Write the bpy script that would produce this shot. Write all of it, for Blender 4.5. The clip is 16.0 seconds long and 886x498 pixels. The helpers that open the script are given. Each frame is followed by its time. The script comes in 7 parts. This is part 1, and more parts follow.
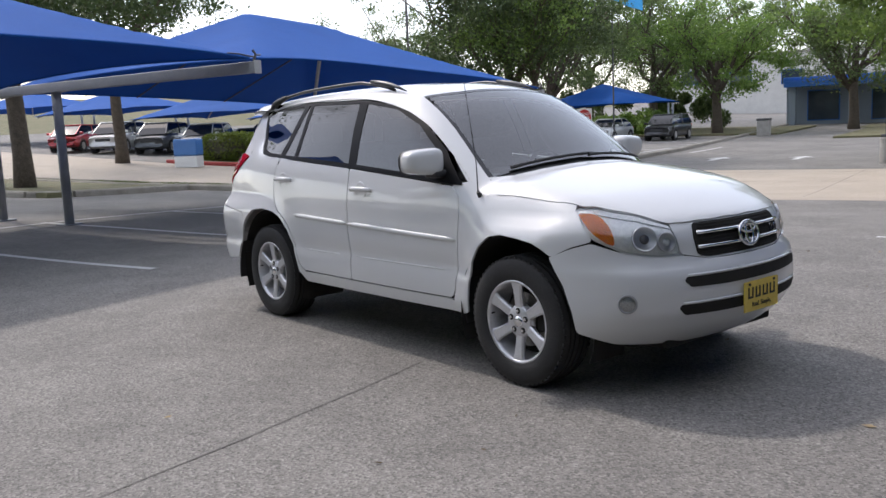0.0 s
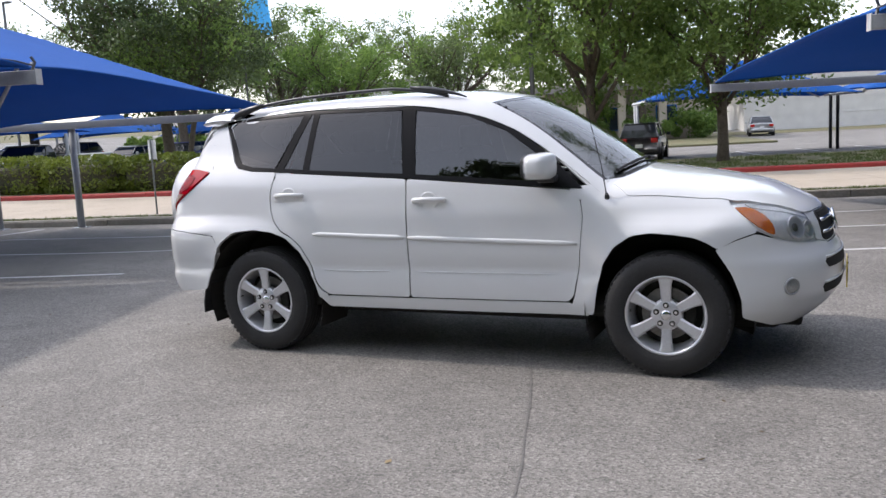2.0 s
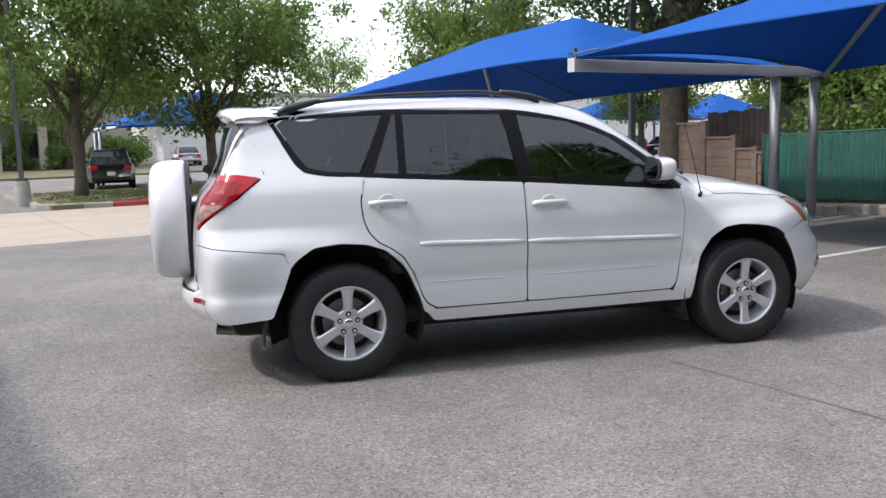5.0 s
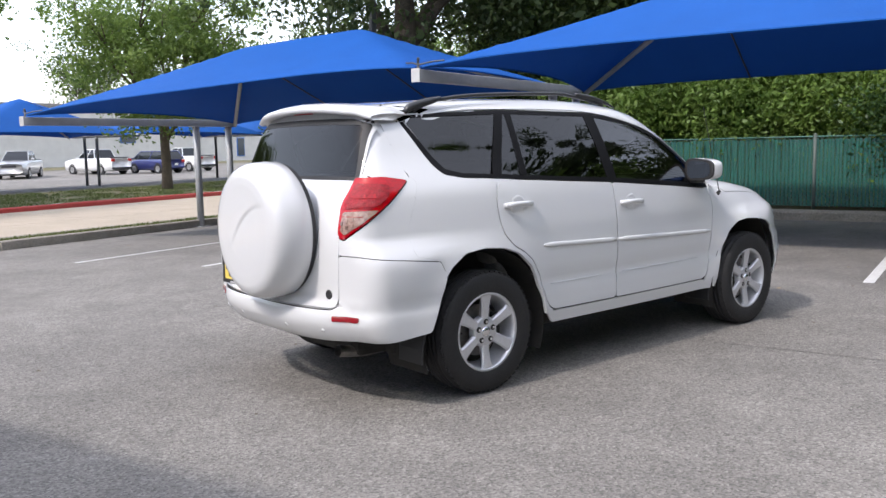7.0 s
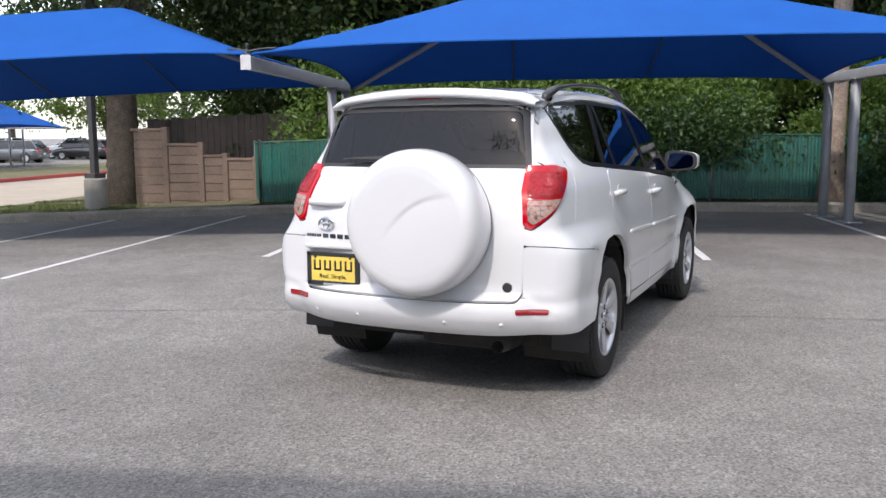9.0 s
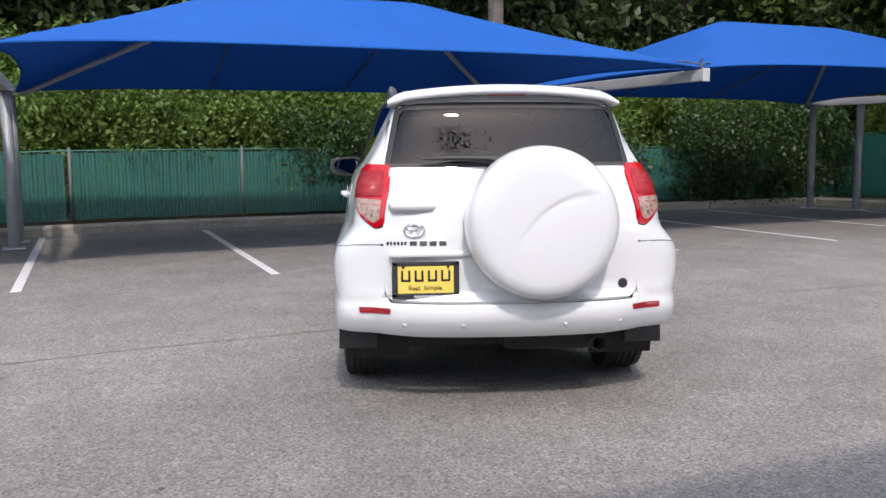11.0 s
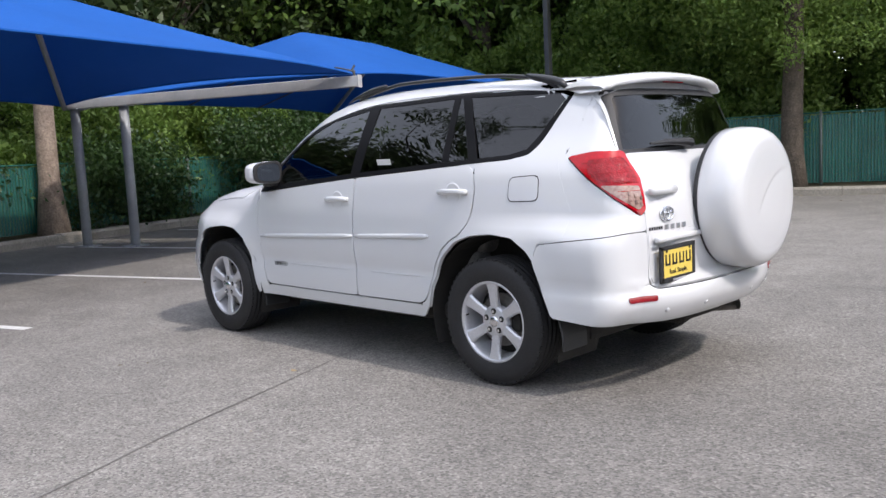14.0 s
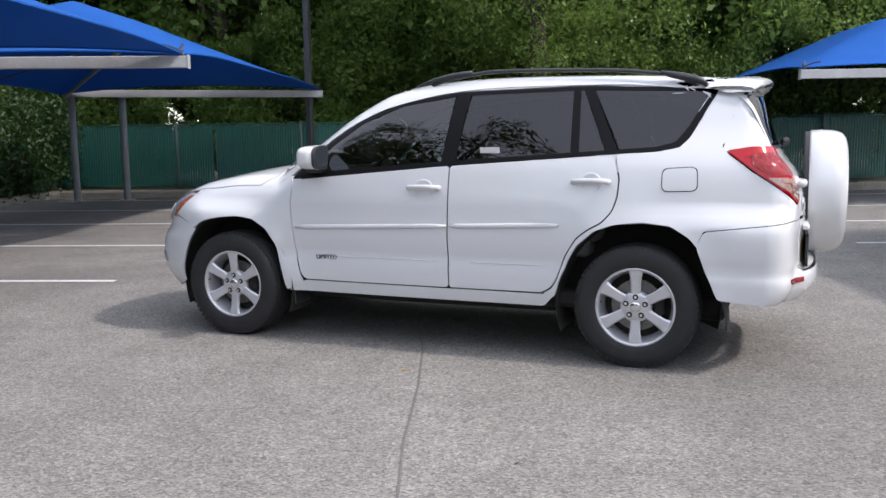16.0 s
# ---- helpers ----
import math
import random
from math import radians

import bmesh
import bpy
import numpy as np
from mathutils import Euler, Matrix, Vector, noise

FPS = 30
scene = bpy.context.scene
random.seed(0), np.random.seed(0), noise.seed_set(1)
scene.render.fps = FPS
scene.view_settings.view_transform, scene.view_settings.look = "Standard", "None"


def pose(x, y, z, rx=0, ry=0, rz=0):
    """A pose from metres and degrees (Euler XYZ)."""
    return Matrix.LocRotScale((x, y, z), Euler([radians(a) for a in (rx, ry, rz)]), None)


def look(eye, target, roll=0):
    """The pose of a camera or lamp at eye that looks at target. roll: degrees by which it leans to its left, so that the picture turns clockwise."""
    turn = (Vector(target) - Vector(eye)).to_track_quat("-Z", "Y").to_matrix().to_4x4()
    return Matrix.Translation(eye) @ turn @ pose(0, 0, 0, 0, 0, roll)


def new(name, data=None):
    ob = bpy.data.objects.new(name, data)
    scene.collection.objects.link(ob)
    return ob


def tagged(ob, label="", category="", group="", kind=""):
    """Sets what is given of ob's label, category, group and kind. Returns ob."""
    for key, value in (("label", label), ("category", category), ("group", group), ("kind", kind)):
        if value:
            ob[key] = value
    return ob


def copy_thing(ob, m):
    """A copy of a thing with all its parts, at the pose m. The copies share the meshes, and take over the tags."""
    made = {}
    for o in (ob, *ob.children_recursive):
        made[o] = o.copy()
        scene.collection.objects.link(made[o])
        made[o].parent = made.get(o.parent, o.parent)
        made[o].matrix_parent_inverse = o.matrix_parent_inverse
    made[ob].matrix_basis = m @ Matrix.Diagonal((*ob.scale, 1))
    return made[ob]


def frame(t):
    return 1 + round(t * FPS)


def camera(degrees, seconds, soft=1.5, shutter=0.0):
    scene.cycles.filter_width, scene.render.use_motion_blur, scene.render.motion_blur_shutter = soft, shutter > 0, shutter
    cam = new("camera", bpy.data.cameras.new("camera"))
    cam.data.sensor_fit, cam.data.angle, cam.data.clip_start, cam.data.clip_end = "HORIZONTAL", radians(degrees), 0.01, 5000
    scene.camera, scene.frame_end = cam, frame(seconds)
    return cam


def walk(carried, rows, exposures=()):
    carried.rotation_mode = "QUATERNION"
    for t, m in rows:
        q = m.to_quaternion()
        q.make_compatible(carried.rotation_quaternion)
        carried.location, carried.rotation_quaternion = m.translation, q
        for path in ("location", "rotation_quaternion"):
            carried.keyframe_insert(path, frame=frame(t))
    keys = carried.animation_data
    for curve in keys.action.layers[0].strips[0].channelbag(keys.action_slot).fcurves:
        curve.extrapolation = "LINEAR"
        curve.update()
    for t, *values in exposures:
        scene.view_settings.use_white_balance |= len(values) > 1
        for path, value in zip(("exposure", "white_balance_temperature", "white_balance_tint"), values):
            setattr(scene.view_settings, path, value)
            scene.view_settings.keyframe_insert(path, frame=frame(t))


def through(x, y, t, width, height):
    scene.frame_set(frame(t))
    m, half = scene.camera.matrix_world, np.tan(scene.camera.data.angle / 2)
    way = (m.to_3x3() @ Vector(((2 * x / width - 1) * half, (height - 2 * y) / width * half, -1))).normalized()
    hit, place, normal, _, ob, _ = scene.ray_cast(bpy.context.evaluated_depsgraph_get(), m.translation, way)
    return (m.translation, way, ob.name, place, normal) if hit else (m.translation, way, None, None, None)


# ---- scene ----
cam = camera(54.0, 16.0)
PATH = [
    (0, (4.551, -3.944, 1.392), (3.011, -2.700, 1.108), -2.6),

    (0.5, (4.053, -4.453, 1.413), (2.672, -3.032, 1.140), -3.5),

    (1, (3.447, -4.852, 1.413), (2.253, -3.272, 1.137), -3.7),

    (1.5, (2.839, -5.264, 1.421), (1.822, -3.567, 1.129), -3.4),

    (2, (2.182, -5.566, 1.417), (1.347, -3.769, 1.146), -3.1),

    (2.5, (1.509, -5.868, 1.426), (0.921, -3.974, 1.164), -3.0),

    (3, (0.800, -6.019, 1.416), (0.443, -4.066, 1.174), -2.5),

    (3.2, (0.499, -6.070, 1.383), (0.239, -4.101, 1.147), -2.4),

    (5.3, (-2.534, -5.684, 1.424), (-1.892, -3.807, 1.170), -1.5),

    (5.5, (-2.818, -5.567, 1.405), (-2.088, -3.721, 1.161), -1.6),

    (6, (-3.441, -5.200, 1.377), (-2.524, -3.438, 1.143), -2.1),

    (6.5, (-4.059, -4.835, 1.398), (-2.958, -3.182, 1.158), -1.9),

    (7, (-4.582, -4.370, 1.401), (-3.315, -2.841, 1.159), -1.2),

    (7.5, (-5.107, -3.883, 1.413), (-3.684, -2.497, 1.177), -0.9),

    (8, (-5.517, -3.310, 1.396), (-3.965, -2.076, 1.136), -0.8),

    (8.5, (-5.923, -2.716, 1.399), (-4.227, -1.694, 1.117), -0.6),

    (9, (-6.189, -2.081, 1.380), (-4.394, -1.239, 1.123), -0.3),

    (9.2, (-6.270, -1.813, 1.342), (-4.435, -1.055, 1.101), -0.2),

    (11.3, (-6.443, 1.091, 1.290), (-4.483, 0.768, 1.061), -0.3),

    (11.5, (-6.355, 1.365, 1.320), (-4.417, 0.932, 1.088), -0.2),

    (12, (-6.069, 1.992, 1.294), (-4.189, 1.344, 1.079), -0.8),

    (12.5, (-5.754, 2.650, 1.289), (-3.963, 1.787, 1.067), -1.6),

    (13, (-5.360, 3.251, 1.301), (-3.663, 2.217, 1.073), -2.4),

    (13.5, (-4.951, 3.819, 1.281), (-3.378, 2.604, 1.062), -2.5),

    (14, (-4.429, 4.273, 1.278), (-3.025, 2.867, 1.052), -2.9),

    (14.5, (-3.877, 4.723, 1.275), (-2.649, 3.165, 1.021), -2.1),

    (15, (-3.293, 5.061, 1.281), (-2.215, 3.400, 1.000), -1.5),

    (15.5, (-2.699, 5.424, 1.288), (-1.812, 3.651, 1.029), -0.7),

    (16, (-2.102, 5.674, 1.307), (-1.377, 3.827, 1.050), -0.7),

]
walk(cam, [(t, look(eye, target, roll)) for t, eye, target, roll in PATH], exposures=[(0, 1.02, 6600, 14), (1.5, 1.24, 6600, 14), (3, 1.36, 6600, 14), (5.5, 1.42, 6600, 14), (7, 1.44, 6600, 14), (9, 1.43, 6600, 14), (11.5, 1.42, 6600, 14), (16, 1.45, 6600, 14)])

# ---- light ----
SUN_FROM = Vector((-0.90, -0.04, 1.0)).normalized()
sun = new("sun", bpy.data.lights.new("sun", "SUN"))
sun.data.energy, sun.data.angle, sun.data.color = 1.03, radians(2.6), (1.0, 0.965, 0.92)
sun.matrix_world = look(SUN_FROM * 60, (0, 0, 0))
world = bpy.data.worlds.new("world")
scene.world, world.use_nodes = world, True
sky = world.node_tree.nodes.new("ShaderNodeTexSky")
sky.sky_type, sky.sun_disc = "NISHITA", False
sky.sun_elevation = math.asin(SUN_FROM.z)
sky.sun_rotation = math.atan2(SUN_FROM.x, SUN_FROM.y)
sky.air_density, sky.dust_density, sky.ozone_density = 1.0, 1.4, 1.2
# thin high haze whitens the whole sky
haze = world.node_tree.nodes.new("ShaderNodeMix")
haze.data_type = "RGBA"
haze.inputs[0].default_value = 0.55
haze.inputs[7].default_value = (3.3, 3.35, 3.4, 1)
world.node_tree.links.new(sky.outputs[0], haze.inputs[6])
world.node_tree.links.new(haze.outputs[2], world.node_tree.nodes["Background"].inputs[0])
world.node_tree.nodes["Background"].inputs[1].default_value = 0.192

# ---- materials ----
def material(name, colour, rough=0.6, metal=0.0, second=None, scale=6.0, fine=0.0, fine_scale=120.0, bump=0.0, bump_scale=60.0,
             vary=0.0, coat=0.0, spread=0.5, world_space=False):
    """A surface with two scales of colour change, relief and a change from piece to piece."""
    m = bpy.data.materials.new(name)
    m.use_nodes = True
    nodes, links = m.node_tree.nodes, m.node_tree.links
    b = nodes["Principled BSDF"]
    b.inputs["Roughness"].default_value, b.inputs["Metallic"].default_value = rough, metal
    b.inputs["Coat Weight"].default_value, b.inputs["Coat Roughness"].default_value = coat, 0.04
    b.inputs["Base Color"].default_value = (*colour, 1)
    m.diffuse_color = (*colour, 1)
    if not (second or fine or bump or vary):
        return m
    co = nodes.new("ShaderNodeTexCoord")
    where = co.outputs["Object"]
    if world_space:
        where = nodes.new("ShaderNodeNewGeometry").outputs["Position"]
    out = None
    if second:
        n = nodes.new("ShaderNodeTexNoise")
        n.inputs["Scale"].default_value, n.inputs["Detail"].default_value, n.inputs["Roughness"].default_value = scale, 6, 0.6
        links.new(where, n.inputs["Vector"])
        r = nodes.new("ShaderNodeValToRGB")
        r.color_ramp.elements[0].position, r.color_ramp.elements[1].position = 0.5 - spread / 2, 0.5 + spread / 2
        r.color_ramp.elements[0].color, r.color_ramp.elements[1].color = (*colour, 1), (*second, 1)
        links.new(n.outputs["Fac"], r.inputs["Fac"])
        out = r.outputs["Color"]
    if fine:
        n = nodes.new("ShaderNodeTexNoise")
        n.inputs["Scale"].default_value, n.inputs["Detail"].default_value = fine_scale, 3
        links.new(where, n.inputs["Vector"])
        h = nodes.new("ShaderNodeMapRange")
        h.inputs["From Min"].default_value, h.inputs["From Max"].default_value = 0.3, 0.7
        h.inputs["To Min"].default_value, h.inputs["To Max"].default_value = 1 - fine, 1 + fine
        links.new(n.outputs["Fac"], h.inputs["Value"])
        mix = nodes.new("ShaderNodeVectorMath")
        mix.operation = "SCALE"
        if out:
            links.new(out, mix.inputs[0])
        else:
            mix.inputs[0].default_value = colour
        links.new(h.outputs["Result"], mix.inputs["Scale"])
        out = mix.outputs["Vector"]
    if vary:
        g = nodes.new("ShaderNodeObjectInfo")
        g2 = nodes.new("ShaderNodeNewGeometry")
        add = nodes.new("ShaderNodeMath")
        add.operation = "ADD"
        links.new(g.outputs["Random"], add.inputs[0])
        links.new(g2.outputs["Random Per Island"], add.inputs[1])
        h = nodes.new("ShaderNodeMapRange")
        h.inputs["From Max"].default_value = 2.0
        h.inputs["To Min"].default_value, h.inputs["To Max"].default_value = 1 - vary, 1 + vary
        links.new(add.outputs[0], h.inputs["Value"])
        mix = nodes.new("ShaderNodeVectorMath")
        mix.operation = "SCALE"
        if out:
            links.new(out, mix.inputs[0])
        else:
            mix.inputs[0].default_value = colour
        links.new(h.outputs["Result"], mix.inputs["Scale"])
        out = mix.outputs["Vector"]
    if out:
        links.new(out, b.inputs["Base Color"])
    if bump:
        n = nodes.new("ShaderNodeTexNoise")
        n.inputs["Scale"].default_value, n.inputs["Detail"].default_value = bump_scale, 4
        links.new(where, n.inputs["Vector"])
        k = nodes.new("ShaderNodeBump")
        k.inputs["Strength"].default_value, k.inputs["Distance"].default_value = bump, 0.02
        links.new(n.outputs["Fac"], k.inputs["Height"])
        links.new(k.outputs["Normal"], b.inputs["Normal"])
    return m


def paving(name, light, dark, stone, stains):
    """Exposed-aggregate paving: broad stains, tyre-worn patches and single pebbles, with relief."""
    m = bpy.data.materials.new(name)
    m.use_nodes = True
    nodes, links = m.node_tree.nodes, m.node_tree.links
    b = nodes["Principled BSDF"]
    b.inputs["Roughness"].default_value = 0.82
    b.inputs["Specular IOR Level"].default_value = 0.35
    where = nodes.new("ShaderNodeNewGeometry").outputs["Position"]

    def noisy(scale, detail, low, high, c0, c1):
        n = nodes.new("ShaderNodeTexNoise")
        n.inputs["Scale"].default_value, n.inputs["Detail"].default_value, n.inputs["Roughness"].default_value = scale, detail, 0.62
        links.new(where, n.inputs["Vector"])
        r = nodes.new("ShaderNodeMapRange")
        for key, value in (("From Min", low), ("From Max", high), ("To Min", c0), ("To Max", c1)):
            r.inputs[key].default_value = value
        links.new(n.outputs["Fac"], r.inputs["Value"])
        return r.outputs["Result"]

    cells = nodes.new("ShaderNodeTexVoronoi")
    cells.inputs["Scale"].default_value = stone
    links.new(where, cells.inputs["Vector"])
    tone = nodes.new("ShaderNodeSeparateColor")
    links.new(cells.outputs["Color"], tone.inputs["Color"])
    ramp = nodes.new("ShaderNodeValToRGB")
    e = ramp.color_ramp.elements
    e[0].position, e[0].color = 0.0, (*[c * 0.7 for c in dark], 1)
    e[1].position, e[1].color = 1.0, (*[min(1, c * 1.45) for c in light], 1)
    for p, c in ((0.22, dark), (0.5, light), (0.82, [x * 1.12 for x in light])):
        k = e.new(p)
        k.color = (*c, 1)
    links.new(tone.outputs["Red"], ramp.inputs["Fac"])
    out = ramp.outputs["Color"]
    for factor in (noisy(0.35, 5, 0.35, 0.68, 1.12, 1 - stains), noisy(2.2, 6, 0.35, 0.7, 1.08, 1 - stains * 0.7), noisy(14, 4, 0.3, 0.7, 0.9, 1.1), noisy(60, 3, 0.3, 0.7, 0.8, 1.2)):
        s = nodes.new("ShaderNodeVectorMath")
        s.operation = "SCALE"
        links.new(out, s.inputs[0])
        links.new(factor, s.inputs["Scale"])
        out = s.outputs["Vector"]
    links.new(out, b.inputs["Base Color"])
    bump = nodes.new("ShaderNodeBump")
    bump.inputs["Strength"].default_value, bump.inputs["Distance"].default_value = 0.55, 0.006
    links.new(cells.outputs["Distance"], bump.inputs["Height"])
    links.new(bump.outputs["Normal"], b.inputs["Normal"])
    return m


def leaf_material(name, colour, second, through=0.45):
    m = bpy.data.materials.new(name)
    m.use_nodes = True
    nodes, links = m.node_tree.nodes, m.node_tree.links
    b = nodes["Principled BSDF"]
    b.inputs["Roughness"].default_value = 0.5
    g = nodes.new("ShaderNodeNewGeometry")
    r = nodes.new("ShaderNodeValToRGB")
    r.color_ramp.elements[0].color, r.color_ramp.elements[1].color = (*colour, 1), (*second, 1)
    n = nodes.new("ShaderNodeTexNoise")
    n.inputs["Scale"].default_value, n.inputs["Detail"].default_value = 0.6, 3
    links.new(g.outputs["Position"], n.inputs["Vector"])
    mix = nodes.new("ShaderNodeMath")
    mix.operation = "MULTIPLY_ADD"
    mix.inputs[1].default_value = 0.55
    links.new(g.outputs["Random Per Island"], mix.inputs[0])
    sub = nodes.new("ShaderNodeMath")
    sub.operation = "SUBTRACT"
    sub.inputs[1].default_value = 0.28
    links.new(n.outputs["Fac"], sub.inputs[0])
    links.new(sub.outputs[0], mix.inputs[2])
    links.new(mix.outputs[0], r.inputs["Fac"])
    links.new(r.outputs["Color"], b.inputs["Base Color"])
    t = nodes.new("ShaderNodeBsdfTranslucent")
    links.new(r.outputs["Color"], t.inputs["Color"])
    mx = nodes.new("ShaderNodeMixShader")
    mx.inputs[0].default_value = through
    links.new(b.outputs[0], mx.inputs[1])
    links.new(t.outputs[0], mx.inputs[2])
    links.new(mx.outputs[0], nodes["Material Output"].inputs["Surface"])
    m.diffuse_color = (*colour, 1)
    return m


def glass_material(name, tint, gloss=1.0, rough=0.0, ior=1.78):
    """Thin tinted pane: what lies behind shows through the tint, and its surface mirrors by Fresnel."""
    m = bpy.data.materials.new(name)
    m.use_nodes = True
    nodes, links = m.node_tree.nodes, m.node_tree.links
    nodes.remove(nodes["Principled BSDF"])
    clear = nodes.new("ShaderNodeBsdfTransparent")
    clear.inputs["Color"].default_value = (*tint, 1)
    shine = nodes.new("ShaderNodeBsdfGlossy")
    shine.inputs["Roughness"].default_value = rough
    shine.inputs["Color"].default_value = (gloss, gloss, gloss, 1)
    f = nodes.new("ShaderNodeFresnel")
    f.inputs["IOR"].default_value = ior
    mx = nodes.new("ShaderNodeMixShader")
    links.new(f.outputs[0], mx.inputs[0])
    links.new(clear.outputs[0], mx.inputs[1])
    links.new(shine.outputs[0], mx.inputs[2])
    links.new(mx.outputs[0], nodes["Material Output"].inputs["Surface"])
    m.diffuse_color = (0.05, 0.06, 0.07, 1)
    return m


def fabric_material(name, colour, through):
    """Woven shade cloth: it lets some of the sun through."""
    m = material(name, colour, 0.8, second=[c * 0.86 for c in colour], scale=1.3, fine=0.06, fine_scale=90, bump=0.15, bump_scale=240)
    nodes, links = m.node_tree.nodes, m.node_tree.links
    b = nodes["Principled BSDF"]
    b.inputs["Specular IOR Level"].default_value = 0.15
    t = nodes.new("ShaderNodeBsdfTranslucent")
    t.inputs["Color"].default_value = (colour[0] * 0.3, colour[1] * 0.55, colour[2] * 1.15, 1)
    mx = nodes.new("ShaderNodeMixShader")
    mx.inputs[0].default_value = through
    links.new(b.outputs[0], mx.inputs[1])
    links.new(t.outputs[0], mx.inputs[2])
    links.new(mx.outputs[0], nodes["Material Output"].inputs["Surface"])
    return m


ASPHALT = paving("lot_paving", (0.215, 0.202, 0.184), (0.168, 0.158, 0.145), 95.0, 0.2)
TAN = material("tan_concrete", (0.46, 0.39, 0.31), 0.85, second=(0.37, 0.315, 0.25), scale=0.9, fine=0.14, fine_scale=40, bump=0.25, bump_scale=90, world_space=True)
KERB = material("kerb_concrete", (0.36, 0.33, 0.28), 0.88, second=(0.22, 0.20, 0.165), scale=2.3, fine=0.2, fine_scale=35, bump=0.5, bump_scale=45, world_space=True)
RED_KERB = material("red_kerb_paint", (0.42, 0.035, 0.03), 0.6, second=(0.30, 0.04, 0.035), scale=3, fine=0.15, fine_scale=30, bump=0.3, world_space=True)
STRIPE = material("stripe_paint", (0.74, 0.74, 0.72), 0.7, second=(0.5, 0.49, 0.47), scale=9, fine=0.12, fine_scale=80, bump=0.25, bump_scale=90, spread=0.9, world_space=True)
TAR = material("crack_filler", (0.105, 0.10, 0.093), 0.75, second=(0.165, 0.155, 0.14), scale=20, bump=0.3, world_space=True)
SOIL = material("dry_grass_soil", (0.10, 0.115, 0.05), 0.95, second=(0.20, 0.165, 0.095), scale=1.1, fine=0.35, fine_scale=45, bump=0.8, bump_scale=40, world_space=True)
GRASS = leaf_material("grass_blades", (0.06, 0.10, 0.022), (0.17, 0.19, 0.06), 0.3)
WOOD_FLOOR = material("leaf_litter", (0.045, 0.05, 0.028), 0.95, second=(0.085, 0.07, 0.045), scale=1.5, fine=0.4, fine_scale=25, bump=0.8, world_space=True)
FABRIC = fabric_material("blue_shade_cloth", (0.011, 0.095, 0.37), 0.055)
STEEL = material("galvanised_paint", (0.50, 0.50, 0.49), 0.5, 0.1, second=(0.38, 0.385, 0.39), scale=3, fine=0.08, fine_scale=50, bump=0.12)
POST = material("grey_post_paint", (0.40, 0.415, 0.43), 0.5, 0.2, second=(0.30, 0.315, 0.33), scale=4, fine=0.1, bump=0.1)
DARK_POST = material("dark_post_paint", (0.06, 0.062, 0.065), 0.5, 0.2, second=(0.09, 0.09, 0.09), scale=5)
CONCRETE = material("base_concrete", (0.40, 0.385, 0.35), 0.9, second=(0.27, 0.255, 0.225), scale=3, fine=0.15, bump=0.4, bump_scale=50)
FENCE_GREEN = material("fence_slat_green", (0.015, 0.150, 0.115), 0.5, second=(0.010, 0.10, 0.078), scale=1.2, fine=0.2, fine_scale=25, vary=0.14)
FENCE_POST = material("fence_post_green", (0.085, 0.115, 0.105), 0.6, 0.1, second=(0.12, 0.14, 0.13), scale=6)
FENCE_STEEL = material("fence_galvanised", (0.17, 0.185, 0.18), 0.5, 0.6, second=(0.21, 0.22, 0.21), scale=6)
WALL_TAN = material("precast_wall", (0.27, 0.195, 0.145), 0.9, second=(0.20, 0.145, 0.11), scale=3, fine=0.2, fine_scale=40, bump=0.5, bump_scale=30, vary=0.12)
DARK_WOOD = material("weathered_boards", (0.07, 0.055, 0.045), 0.85, second=(0.045, 0.036, 0.03), scale=4, fine=0.2, bump=0.4, vary=0.3)
BARK = material("bark", (0.12, 0.095, 0.07), 0.95, second=(0.06, 0.048, 0.037), scale=7, fine=0.3, fine_scale=30, bump=1.0, bump_scale=18)
PALE_BARK = material("pale_bark", (0.34, 0.27, 0.21), 0.9, second=(0.17, 0.125, 0.095), scale=5, fine=0.25, fine_scale=30, bump=0.9, bump_scale=16)
LEAF_DARK = leaf_material("leaves_dark_oak", (0.026, 0.052, 0.016), (0.10, 0.145, 0.042), 0.36)
LEAF_MID = leaf_material("leaves_elm", (0.066, 0.138, 0.029), (0.25, 0.37, 0.08), 0.5)
LEAF_BRIGHT = leaf_material("leaves_fresh", (0.09, 0.175, 0.033), (0.29, 0.41, 0.095), 0.55)
LEAF_VERGE = leaf_material("leaves_young_oak", (0.07, 0.132, 0.028), (0.23, 0.32, 0.08), 0.58)
# distance haze is mixed into this leaf colour, paler and greyer
LEAF_FAR_HAZE = leaf_material("leaves_far_oak_haze", (0.05, 0.085, 0.03), (0.19, 0.25, 0.085), 0.5)
LEAF_HEDGE = leaf_material("leaves_hedge", (0.08, 0.12, 0.015), (0.24, 0.29, 0.04), 0.35)
LEAF_IVY = leaf_material("leaves_ivy", (0.018, 0.05, 0.014), (0.06, 0.12, 0.03), 0.3)

# ---- tools ----
def part(name, bm, mat, parent=None, label="", smooth=False):
    """Links a bmesh as one mesh object, under a thing or a part where one is given."""
    me = bpy.data.meshes.new(name)
    bm.to_mesh(me)
    bm.free()
    if mat:
        me.materials.append(mat)
    if smooth:
        me.polygons.foreach_set("use_smooth", [True] * len(me.polygons))
    ob = new(name, me)
    if parent:
        ob.parent = parent
    return tagged(ob, label)


def shaped(name, verts, faces, mat, parent=None, label="", smooth=False):
    me = bpy.data.meshes.new(name)
    me.from_pydata([tuple(v) for v in verts], [], [tuple(f) for f in faces])
    me.materials.append(mat)
    if smooth:
        me.polygons.foreach_set("use_smooth", [True] * len(me.polygons))
    ob = new(name, me)
    if parent:
        ob.parent = parent
    return tagged(ob, label)


